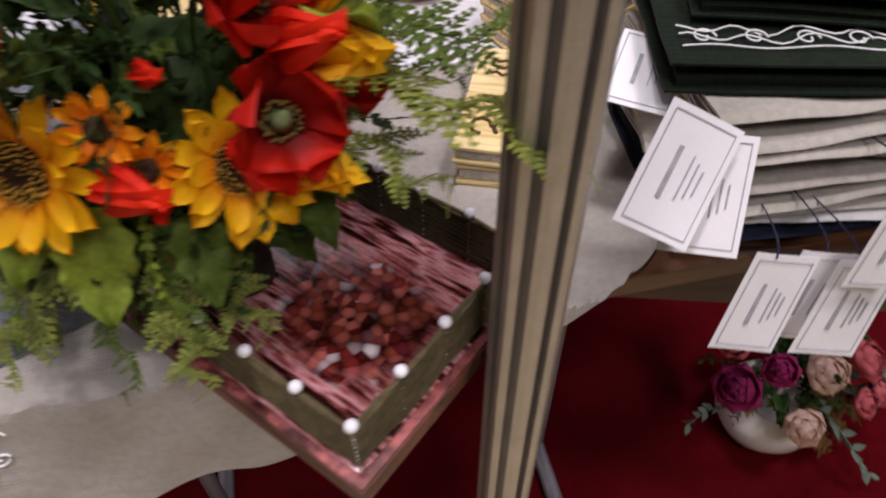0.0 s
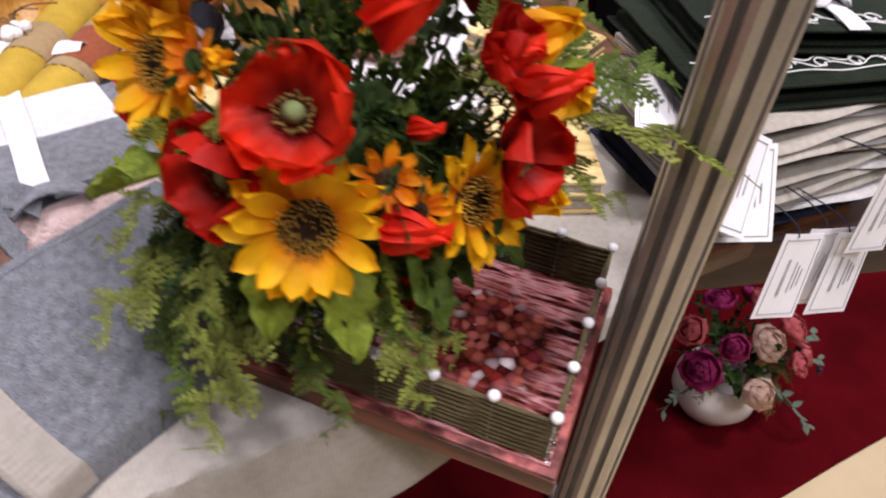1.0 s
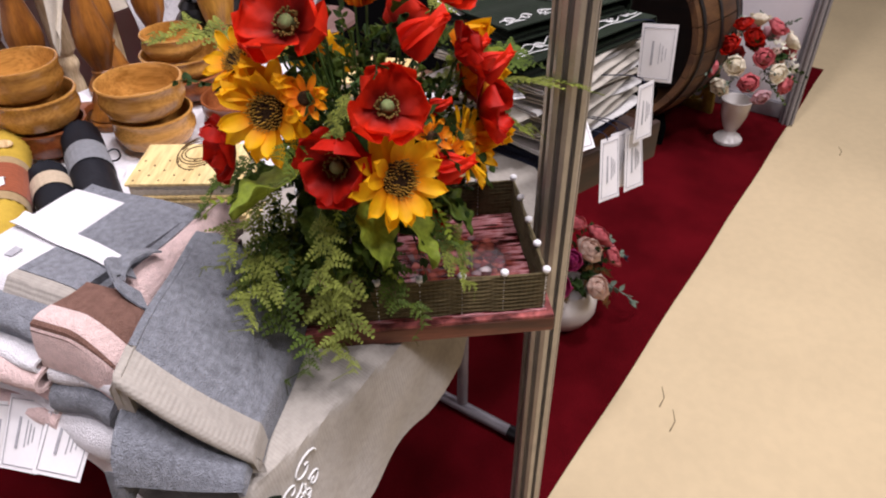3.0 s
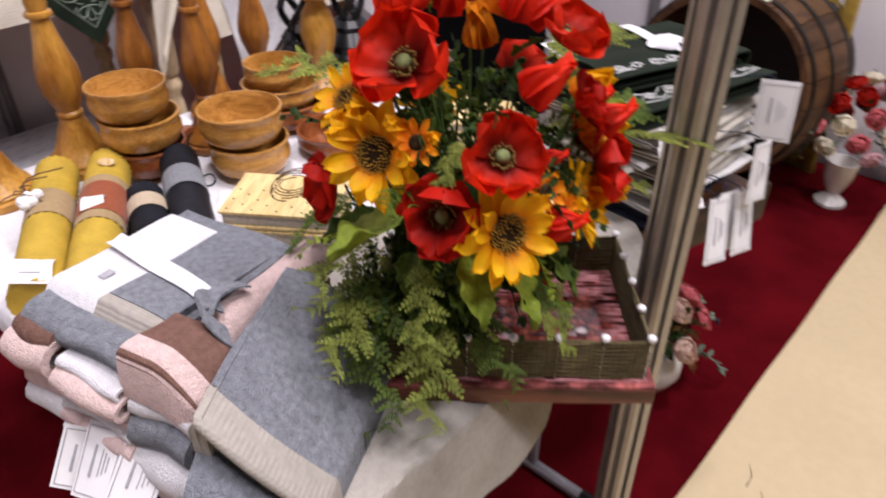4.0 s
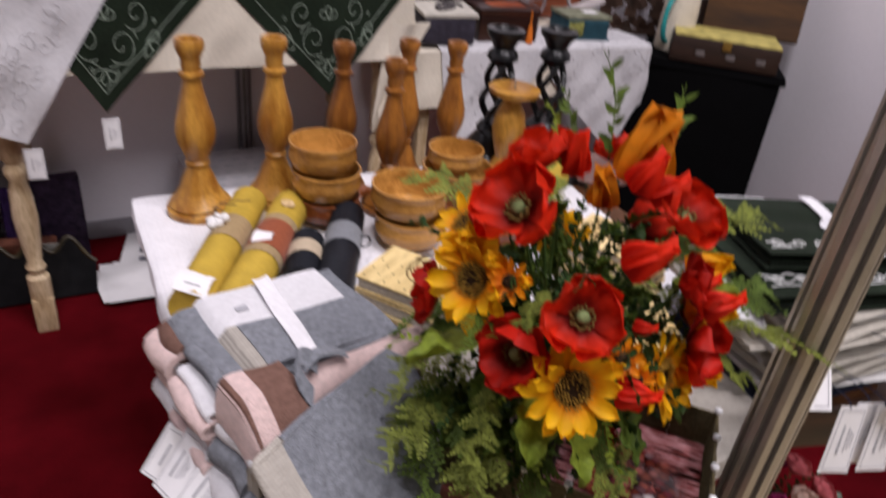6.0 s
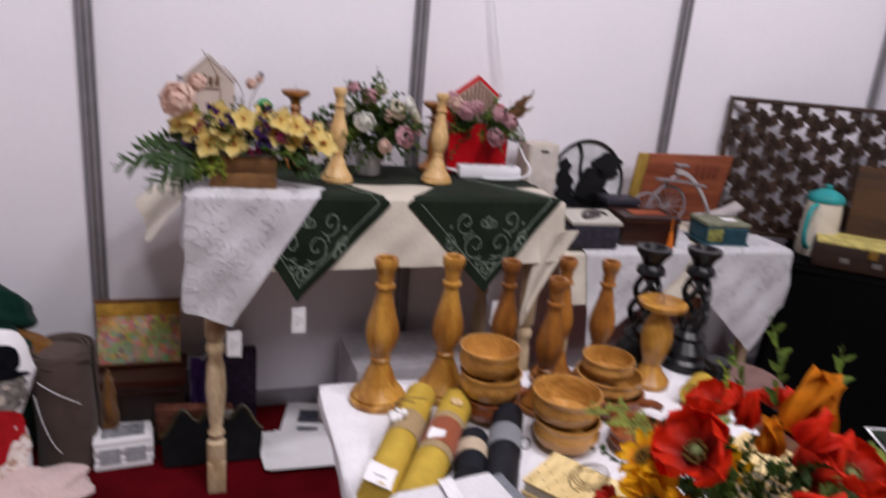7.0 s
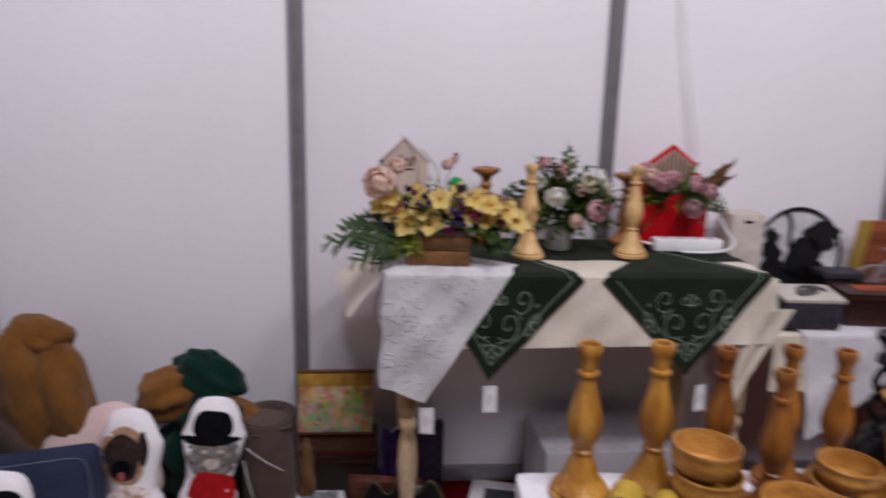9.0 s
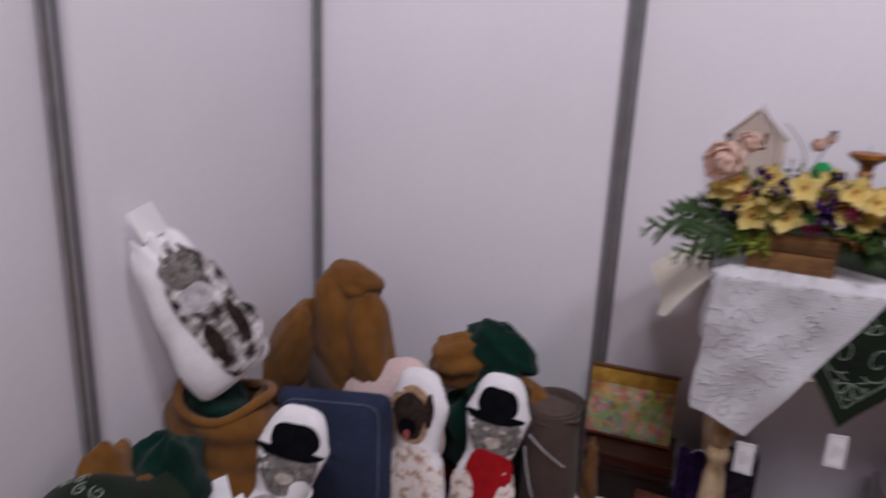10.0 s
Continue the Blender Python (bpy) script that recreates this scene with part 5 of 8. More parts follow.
def poppy_kind(mat_, seed, open_=1.0):
    r = random.Random(seed)
    bm = bmesh.new()
    ring(bm, 3, 0.037, 0.062, 12 + 40 * (1 - open_), 0.002, 0.0, 0.3, 0.2, r, up=0.22, cross=0.12, ruffle=0.12, tip=0, nu=10, nv=8)
    ring(bm, 3, 0.034, 0.056, 25 + 40 * (1 - open_), 0.002, 0.001, 1.35, 0.2, r, up=0.24, cross=0.16, ruffle=0.15, tip=0, nu=10, nv=8)
    for v in bm.verts:
        v.co += 0.0016 * min(1, v.co.length / 0.02) * noise.noise_vector(v.co * 95 + Vector((seed, 0, 0)))
    hb = lathe([(0, 0.001), (0.005, 0.002), (0.0062, 0.006), (0.005, 0.010), (0.0062, 0.0112), (0, 0.0122)], 12)
    sb = bmesh.new()
    for k in range(34):
        a, q = k * 2.39996, r.uniform(0.0075, 0.0115)
        tube([(0.004 * math.cos(a), 0.004 * math.sin(a), 0.002), (q * math.cos(a), q * math.sin(a), 0.0085 + r.uniform(-0.001, 0.002))], 0.00035, 4, sb)
        bmesh.ops.create_cube(sb, size=0.0017, matrix=Matrix.Translation((q * math.cos(a), q * math.sin(a), 0.009 + r.uniform(-0.001, 0.002))))
    return [("poppy_flower", to_mesh("poppy_flower", bm, mat_)), ("heart", to_mesh("heart", hb, GREEN_HEART)), ("stamen_ring", to_mesh("stamen_ring", sb, mottled("dark_gold_stamen", (0.17, 0.11, 0.03, 1), 0.8)))]


def sunflower_kind(seed, mat_=None, R=0.050, n=12, heart=0.0175):
    r = random.Random(seed)
    bm = bmesh.new()
    ring(bm, n, R - heart * 0.6, R * 0.40, 12, heart * 0.6, 0.0, 0, 0.14, r, up=-0.06, cross=0.16, nu=4, nv=8, tip=2)
    ring(bm, n - 3, R - heart * 0.8, R * 0.38, 30, heart * 0.6, 0.001, 0.25, 0.2, r, up=0.03, cross=0.2, nu=4, nv=8, tip=2)
    hb = lathe([(heart, 0.001), (heart * 0.95, 0.004), (heart * 0.6, 0.0055), (heart * 0.3, 0.0045), (0, 0.004)], 18)
    sb = bmesh.new()
    for k in range(120):
        q = heart * 1.04 * math.sqrt((k + 4) / 124)
        a = k * 2.39996
        if q > heart * 0.45 or k % 3 == 0:
            d = Vector((math.cos(a), math.sin(a), 0))
            tube([d * q * 0.96 + Vector((0, 0, 0.004)), d * q * r.uniform(1.0, 1.06) + Vector((0, 0, heart * r.uniform(0.42, 0.66)))], heart * r.uniform(0.026, 0.042), 4, sb)
    return [("sunflower", to_mesh("sunflower", bm, mat_ or YELLOW)), ("heart", to_mesh("heart", hb, HEART_DARK)), ("seed_disc", to_mesh("seed_disc", sb, STAMEN))]


def rose_kind(mat_, seed, R=0.03, full=5):
    """Petals that wrap one another into a loose ball, the outer ones opening a little."""
    r = random.Random(seed)
    bm = bmesh.new()
    for k in range(full):
        f = k / (full - 1)
        ring(bm, 3 + k, R * (0.62 + 0.50 * f), R * (0.85 + 0.55 * f), 86 - 46 * f, R * 0.04 + R * 0.16 * f, -0.22 * R * f, k * 0.9, 0.12, r, up=0.34 - 0.30 * f, cross=0.30 - 0.08 * f, ruffle=0.02, tip=0, nu=6, nv=6)
    return [("rose", to_mesh("rose", bm, mat_))]


def orchid_kind(mat_, seed, R=0.03):
    r = random.Random(seed)
    bm = bmesh.new()
    ring(bm, 5, R, R * 0.80, 22, 0.001, 0, 0, 0.12, r, up=-0.08, cross=0.16, ruffle=0.06, nu=5, nv=6, wide=0.8)
    hb = bmesh.new()
    ring(hb, 3, R * 0.28, R * 0.2, 55, 0.0, 0.002, 0.4, 0.1, r, up=0.2, cross=0.3)
    return [("orchid", to_mesh("orchid", bm, mat_)), ("lip", to_mesh("lip", hb, ORANGE))]


def tuft_kind(mat_, seed, R=0.014, n=16, name="filler_flower"):
    r = random.Random(seed)
    bm = bmesh.new()
    for k in range(n):
        d = Vector((r.gauss(0, 1), r.gauss(0, 1), r.uniform(0.1, 1.2))).normalized()
        m = Matrix.Translation(d * R * 0.4) @ d.to_track_quat("X", "Z").to_matrix().to_4x4()
        petal(bm, R * r.uniform(0.6, 1.0), R * 0.5, m, 0.2, 0.2, nu=2, nv=3)
    return [(name, to_mesh(name, bm, mat_))]


def fern_kind(mat_, seed, L=0.13, pairs=17, W=0.030, droop=0.3, name="fern_frond", fine=True):
    r = random.Random(seed)
    bm = bmesh.new()
    sp = [Vector((L * t, 0.012 * math.sin(2.2 * t) * r.choice((1, -1)), -droop * L * t * t)) for t in [i / 14 for i in range(15)]]
    tube(sp, 0.0009, 5, bm, 0.4)
    for k in range(pairs):
        t = 0.10 + 0.88 * k / pairs
        i = min(13, int(t * 14))
        p = sp[i].lerp(sp[i + 1], t * 14 - i)
        w = W * (math.sin(math.pi * min(1, t * 0.8 + 0.2)) ** 0.8) * r.uniform(0.9, 1.1)
        for s in (1, -1):
            a = s * radians(66 + r.uniform(-8, 8) - 18 * t)
            m = Matrix.Translation(p) @ Matrix.Rotation(a, 4, "Z") @ Matrix.Rotation(radians(10 + r.uniform(-12, 12)), 4, "Y")
            if fine:
                for q in range(5):
                    f = q / 5
                    for s2 in (1, -1):
                        m2 = m @ Matrix.Translation((w * f, 0, -0.15 * w * f * f)) @ Matrix.Rotation(s2 * radians(50), 4, "Z")
                        petal(bm, w * 0.34 * (1.1 - f), w * 0.15, m2, -0.1, 0.15, nu=2, nv=2)
                petal(bm, w, w * 0.10, m, -0.15, 0.1, nu=2, nv=2)
            else:
                petal(bm, w, w * 0.19, m, -0.15, 0.15, nu=2, nv=3)
    return [(name, to_mesh(name, bm, mat_))]


def leaf_kind(mat_, seed, L=0.07, W=0.045, droop=0.25, jag=0.1, name="leaf"):
    def fn(u, v):
        s = 2 * v - 1
        w = W * 0.5 * math.sin(math.pi * min(1, u ** 0.7)) ** 0.8 * (1 + jag * math.sin(26 * u))
        return (L * u, w * s, -droop * L * u * u + 0.18 * W * abs(s) + 0.004 * math.sin(14 * u + 2 * seed) * abs(s) - 0.002 * math.cos(30 * u) * abs(s))
    return [(name, to_mesh(name, sheet(fn, 26, 8, 0.0005), mat_))]


def sprig_kind(mat_, seed, L=0.11, n=16, leaf=0.016, name="leafy_sprig"):
    r = random.Random(seed)
    bm = bmesh.new()
    sp = bez((0, 0, 0), (L * 0.3, 0.01, 0.01), (L * 0.7, -0.01, 0.0), (L, 0.0, -0.02), 12)
    tube(sp, 0.001, 5, bm, 0.5)
    for k in range(n):
        p = sp[min(12, 1 + int(11 * k / n))]
        m = Matrix.Translation(p) @ Matrix.Rotation(r.uniform(0, 6.28), 4, "X") @ Matrix.Rotation(radians(r.uniform(35, 70)), 4, "Z")
        petal(bm, leaf * r.uniform(0.7, 1.2), leaf * 0.5, m, -0.1, 0.2, nu=2, nv=4)
    return [(name, to_mesh(name, bm, mat_))]


def bud_kind(mat_, seed, L=0.035, R=0.011, name="poppy_bud"):
    r = random.Random(seed)
    bm = bmesh.new()
    ring(bm, 5, L, R * 2.3, 72, 0.001, 0, 0, 0.25, r, up=0.30, cross=0.30, ruffle=0.05, wide=0.5, nu=5, nv=7)
    return [(name, to_mesh(name, bm, mat_))]


def put(kind, parent, pos, normal, spin=0.0, scale=1.0, rel=True):
    """Set a flower or leaf with its face (z) to the normal; pos in the parent's frame."""
    q = Vector(normal).to_track_quat("Z", "Y").to_matrix().to_4x4()
    m = Matrix.Translation(pos) @ q @ Matrix.Rotation(spin, 4, "Z") @ Matrix.Scale(scale, 4)
    main = None
    for n, me in kind:
        o = new(n, me)
        if main is None:
            o.parent, o.matrix_local = parent, m
            main = o
        else:
            o.parent = main
    return main


def along(kind, parent, pos, direction, scale=1.0, roll=0.0):
    """Set a frond or leaf that grows along +x towards the direction."""
    d = Vector(direction).normalized()
    up = Vector((0, 0, 1))
    y = up.cross(d)
    y = y.normalized() if y.length > 1e-3 else Vector((0, 1, 0))
    zax = d.cross(y)
    m = Matrix((d, y, zax)).transposed().to_4x4()
    o = new(kind[0][0], kind[0][1])
    o.parent = parent
    o.matrix_local = Matrix.Translation(pos) @ m @ Matrix.Rotation(roll, 4, "X") @ Matrix.Scale(scale, 4)
    return o


POPPY = [poppy_kind(RED, 1), poppy_kind(RED, 2, 0.8), poppy_kind(RED_DEEP, 3, 0.9)]
SUN = [sunflower_kind(4), sunflower_kind(5)]
MINI = sunflower_kind(6, YELLOW, 0.023, 9, 0.0070)
BUD = bud_kind(RED_BRIGHT, 7, 0.036, 0.012)
LILY = bud_kind(ORANGE, 8, 0.06, 0.018, "lily")
YBUD = bud_kind(YELLOW, 9, 0.042, 0.016, "yellow_blossom")
FERNS = [fern_kind(FERN, 10), fern_kind(FERN, 11, 0.11, 15, 0.026, 0.5), fern_kind(LEAF, 12, 0.12, 16, 0.028, 0.7)]
FERN_B = fern_kind(FERN_BROWN, 13, 0.12, 15, 0.03, 0.5)
PALM = fern_kind(mottled("palm_green", (0.045, 0.085, 0.028, 1), 0.5, 0.3, 40, 300, 0.3, trans=0.2, piece=0.3), 14, 0.17, 26, 0.050, 0.3, "palm_frond", False)
BIGLEAF = [leaf_kind(LEAF_LIGHT, 1, 0.085, 0.05), leaf_kind(LEAF, 2, 0.07, 0.04), leaf_kind(LEAF_LIGHT, 5, 0.085, 0.055, 0.10)]
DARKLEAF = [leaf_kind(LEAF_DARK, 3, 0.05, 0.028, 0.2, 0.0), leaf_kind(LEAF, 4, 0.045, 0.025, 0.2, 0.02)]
SPRIG = [sprig_kind(LEAF, 15), sprig_kind(LEAF_LIGHT, 16, 0.08, 26, 0.009), sprig_kind(LEAF_DARK, 17)]

BC = Vector((0.875, -1.815, 0.83))
bq = thing("flower_bouquet", "artificial bouquet of red poppies, sunflowers and fern standing on the tray", "bouquet", (BC.x, BC.y, NZ + 0.028))
B0 = Vector((BC.x, BC.y, NZ + 0.028))
part("basket", lathe([(0, 0), (0.024, 0), (0.025, 0.008), (0.026, 0.05), (0.028, 0.07), (0.024, 0.07), (0.022, 0.02), (0, 0.02)], 28), wood("dark_wicker", lin("2c2412"), lin("17120a"), 0.7, "X", 30), bq, "dark basket hidden in leaves")
# unseen dark core, added so the gaps between stems read as shade
bm = bmesh.new()
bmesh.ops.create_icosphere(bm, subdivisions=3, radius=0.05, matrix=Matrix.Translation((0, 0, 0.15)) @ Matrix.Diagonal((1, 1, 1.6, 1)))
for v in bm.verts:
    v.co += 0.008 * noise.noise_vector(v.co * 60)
part("foam", bm, LEAF_DARK, bq, "added dark foam core standing in for shade inside the bouquet")


# blossoms: place, kind, facing, size
BLOOM = [
    ((0.808, -1.910, 0.839), SUN[0], (-0.30, -0.85, 0.35), 1.0), ((0.764, -1.808, 0.893), SUN[1], (-0.95, -0.40, 0.45), 0.98),
    ((0.910, -1.912, 0.824), SUN[0], (0.35, -0.85, 0.35), 0.92), ((0.775, -1.765, 0.925), SUN[1], (-0.7, 0.1, 0.75), 0.70),
    ((0.812, -1.897, 0.900), POPPY[0], (-0.40, -0.65, 0.60), 0.95), ((0.782, -1.866, 0.852), POPPY[2], (-0.80, -0.55, 0.25), 0.98),
    ((0.800, -1.813, 0.956), POPPY[0], (-0.75, -0.15, 0.70), 1.12), ((0.915, -1.880, 0.962), POPPY[1], (0.05, -0.50, 0.80), 1.0),
    ((0.832, -1.790, 0.985), POPPY[1], (-0.4, 0.2, 0.9), 0.95), ((0.932, -1.914, 0.852), POPPY[2], (0.45, -0.85, 0.30), 0.95),
    ((0.765, -1.752, 0.842), POPPY[2], (-0.85, 0.35, 0.1), 0.85), ((0.966, -1.872, 0.850), POPPY[1], (0.8, -0.45, 0.35), 0.85),
    ((0.928, -1.895, 0.905), POPPY[2], (0.55, -0.65, 0.45), 0.80), ((0.930, -1.785, 0.970), POPPY[0], (0.4, 0.3, 0.9), 0.9),
    ((0.960, -1.800, 0.900), POPPY[1], (0.9, 0.2, 0.3), 0.95), ((0.870, -1.715, 0.900), POPPY[0], (0.1, 0.9, 0.4), 1.0),
    ((0.852, -1.915, 0.860), MINI, (-0.2, -0.85, 0.45), 1.0), ((0.868, -1.922, 0.838), MINI, (-0.1, -0.95, 0.30), 0.95),
    ((0.777, -1.842, 0.909), MINI, (-0.75, -0.45, 0.5), 0.95), ((0.925, -1.720, 0.860), SUN[0], (0.5, 0.8, 0.3), 0.8),
    ((0.868, -1.900, 0.755), POPPY[2], (-0.1, -0.9, 0.2), 0.42),
]
for k, (p, kind, nrm, s) in enumerate(BLOOM):
    put(kind, bq, Vector(p) - B0, nrm, k * 1.3, s * (1.02 if kind in POPPY else 0.98))
for p, d, s, kind in [
    ((0.842, -1.818, 1.000), (-0.20, -0.15, 1), 1.1, BUD), ((0.890, -1.850, 0.992), (0.35, -0.30, 0.80), 1.1, BUD), ((0.905, -1.858, 0.985), (0.75, -0.45, 0.45), 1.0, BUD),
    ((0.864, -1.890, 0.940), (0.45, -0.60, 0.55), 1.25, BUD), ((0.925, -1.905, 0.915), (0.70, -0.50, 0.25), 0.9, BUD), ((0.948, -1.914, 0.893), (0.80, -0.50, 0.32), 1.05, BUD),
    ((0.853, -1.930, 0.835), (0.80, -0.58, -0.05), 1.05, BUD), ((0.866, -1.925, 0.815), (0.1, -0.9, -0.1), 0.6, BUD), ((0.912, -1.827, 0.985), (0.05, 0.0, 1), 1.25, LILY),
    ((0.880, -1.820, 0.965), (-0.10, 0.0, 1), 0.7, LILY), ((0.880, -1.908, 0.880), (0.5, -0.6, 0.2), 0.55, BUD), ((0.962, -1.892, 0.868), (0.75, -0.55, 0.35), 1.1, YBUD),
    ((0.962, -1.880, 0.905), (0.8, -0.3, 0.45), 1.0, YBUD), ((0.945, -1.912, 0.822), (0.7, -0.7, -0.1), 1.0, YBUD), ((0.770, -1.795, 0.915), (-0.55, 0.1, 0.75), 0.85, YBUD),
    ((0.756, -1.785, 0.905), (-0.8, 0.2, 0.5), 0.7, YBUD), ((0.770, -1.825, 0.920), (-0.7, -0.2, 0.6), 0.55, YBUD), ((0.785, -1.850, 0.912), (-0.5, -0.6, 0.5), 0.45, YBUD)]:
    put(kind, bq, Vector(p) - B0 - Vector(d).normalized() * 0.012, d, 0.4, s)
rs = random.Random(31)
bm = bmesh.new()
for k in range(46):
    p = Vector(BLOOM[k % len(BLOOM)][0]) if k < len(BLOOM) else BC + Vector((rs.uniform(-0.09, 0.09), rs.uniform(-0.09, 0.09), rs.uniform(0.02, 0.14)))
    base = Vector((rs.uniform(-0.03, 0.03), rs.uniform(-0.03, 0.03), 0.10))
    tip = p - B0 - (p - BC) * 0.06
    tube(bez(base, base + Vector((0, 0, 0.06)), tip - Vector((0, 0, 0.04)), tip, 8), 0.0013, 5, bm)
tagged(part("wire_stem", bm, STEM, bq, "green wire stems"), kind="stuff")
for p, d, s, kind in [((0.800, -1.838, 0.842), (-0.92, 0.30, -0.16), 1.22, BIGLEAF[2]), ((0.800, -1.880, 0.812), (-0.40, -0.65, -0.65), 0.78, BIGLEAF[0]), ((0.822, -1.900, 0.800), (0.05, -0.75, -0.75), 0.80, BIGLEAF[0]), ((0.80, -1.80, 0.755), (-0.6, -0.2, -0.6), 1.1, BIGLEAF[1]), ((0.93, -1.88, 0.79), (0.4, -0.8, -0.35), 0.8, BIGLEAF[1]), ((0.945, -1.87, 0.885), (0.7, -0.6, 0.3), 0.7, BIGLEAF[0]), ((0.845, -1.80, 0.94), (-0.2, -0.3, 0.6), 0.5, BIGLEAF[1]), ((0.82, -1.75, 0.78), (-0.6, 0.6, -0.2), 1.0, BIGLEAF[1]), ((0.90, -1.84, 0.945), (0.3, -0.5, 0.6), 0.5, BIGLEAF[1]), ((0.875, -1.905, 0.79), (0.15, -0.8, -0.6), 0.8, BIGLEAF[1]), ((0.90, -1.855, 0.76), (0.55, -0.55, -0.5), 0.95, BIGLEAF[1]), ((0.885, -1.87, 0.75), (0.25, -0.75, -0.55), 0.9, DARKLEAF[1]), ((0.92, -1.83, 0.76), (0.8, -0.2, -0.45), 0.95, BIGLEAF[1])]:
    along(kind, bq, Vector(p) - B0, d, s, rs.uniform(-0.4, 0.4))
FR = [((0.80, -1.78, 0.775), (-0.9, -0.1, -0.35), 1.0), ((0.80, -1.83, 0.75), (-0.75, -0.55, -0.5), 1.05), ((0.825, -1.865, 0.745), (-0.45, -0.8, -0.3), 0.8), ((0.78, -1.80, 0.76), (-0.95, -0.3, -0.1), 0.9), ((0.94, -1.85, 0.865), (0.85, -0.45, 0.15), 1.0), ((0.945, -1.83, 0.90), (0.9, -0.2, 0.25), 0.95), ((0.93, -1.87, 0.84), (0.75, -0.65, -0.05), 0.9), ((0.81, -1.755, 0.93), (-0.4, 0.75, 0.35), 0.95), ((0.78, -1.83, 0.875), (-0.65, -0.45, 0.2), 0.5), ((0.94, -1.79, 0.83), (0.9, 0.3, 0.0), 1.0), ((0.87, -1.73, 0.82), (0.0, 0.95, 0.1), 1.0), ((0.82, -1.74, 0.80), (-0.55, 0.8, -0.1), 1.0), ((0.90, -1.74, 0.90), (0.3, 0.8, 0.4), 0.9), ((0.84, -1.80, 0.78), (-0.6, -0.7, 0.0), 0.8), ((0.86, -1.89, 0.78), (-0.1, -0.9, -0.2), 0.6)]
FR += [((0.800, -1.872, 0.915), (-0.80, 0.0, -0.55), 0.42), ((0.775, -1.845, 0.800), (-0.75, -0.55, -0.45), 0.85), ((0.765, -1.800, 0.785), (-0.85, -0.15, -0.60), 0.9), ((0.85, -1.905, 0.765), (0.15, -0.75, -0.55), 0.7), ((0.87, -1.895, 0.760), (0.40, -0.70, -0.45), 0.7), ((0.79, -1.80, 0.76), (-0.85, -0.45, -0.35), 1.2), ((0.80, -1.84, 0.745), (-0.7, -0.65, -0.4), 1.0), ((0.80, -1.77, 0.79), (-0.95, 0.0, 0.0), 1.0), ((0.95, -1.86, 0.88), (0.9, -0.35, 0.3), 1.15), ((0.955, -1.885, 0.865), (0.88, -0.5, 0.05), 1.2), ((0.95, -1.84, 0.93), (0.85, -0.2, 0.4), 1.1)]
for k, (p, d, s) in enumerate(FR):
    along(FERNS[k % 3], bq, Vector(p) - B0, d, s, rs.uniform(-0.5, 0.5))
for p, d, s, kind in [((0.80, -1.84, 0.80), (-0.6, -0.5, -0.2), 0.7, SPRIG[1]), ((0.855, -1.905, 0.80), (-0.1, -0.7, -0.75), 0.8, SPRIG[1]), ((0.82, -1.87, 0.77), (-0.4, -0.7, -0.6), 0.8, SPRIG[1]), ((0.78, -1.77, 0.80), (-0.8, 0.1, 0.1), 0.9, SPRIG[1]), ((0.925, -1.825, 0.985), (0.6, 0.3, 0.65), 0.9, SPRIG[0]), ((0.895, -1.80, 0.99), (0.2, 0.4, 0.95), 0.9, SPRIG[0]), ((0.85, -1.79, 0.985), (-0.2, 0.25, 1), 0.7, SPRIG[1]), ((0.87, -1.79, 0.98), (0.0, 0.5, 0.8), 0.7, SPRIG[0]), ((0.79, -1.75, 0.88), (-0.5, 0.6, 0.4), 0.6, SPRIG[2])]:
    along(kind, bq, Vector(p) - B0, d, s, rs.uniform(-1, 1))
for k in range(110):
    d = Vector((rs.gauss(0, 1), rs.gauss(0, 1), rs.uniform(-0.7, 1.3))).normalized()
    p = Vector((d.x * 0.05, d.y * 0.05, 0.165 + d.z * 0.10))
    along((SPRIG[0], SPRIG[2], DARKLEAF[1], SPRIG[2])[k % 4], bq, p, d + Vector((0, 0, 0.15)), rs.uniform(0.4, 0.75), rs.uniform(-1, 1))
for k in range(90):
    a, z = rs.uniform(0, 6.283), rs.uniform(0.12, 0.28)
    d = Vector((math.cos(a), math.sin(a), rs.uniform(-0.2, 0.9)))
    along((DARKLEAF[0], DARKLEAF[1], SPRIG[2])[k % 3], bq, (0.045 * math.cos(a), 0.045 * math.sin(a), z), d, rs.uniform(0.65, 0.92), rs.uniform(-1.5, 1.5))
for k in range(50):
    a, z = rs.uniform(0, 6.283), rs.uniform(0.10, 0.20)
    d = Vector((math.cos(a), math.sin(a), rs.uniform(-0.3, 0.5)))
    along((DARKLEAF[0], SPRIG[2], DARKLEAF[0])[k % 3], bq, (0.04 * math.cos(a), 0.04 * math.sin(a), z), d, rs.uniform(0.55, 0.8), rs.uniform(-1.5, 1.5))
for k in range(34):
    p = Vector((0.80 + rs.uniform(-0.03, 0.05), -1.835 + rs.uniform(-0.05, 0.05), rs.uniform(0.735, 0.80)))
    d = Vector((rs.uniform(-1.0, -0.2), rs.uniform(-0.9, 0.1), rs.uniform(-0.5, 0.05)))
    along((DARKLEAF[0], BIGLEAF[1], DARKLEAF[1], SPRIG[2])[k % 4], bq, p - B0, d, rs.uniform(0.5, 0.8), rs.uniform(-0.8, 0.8))


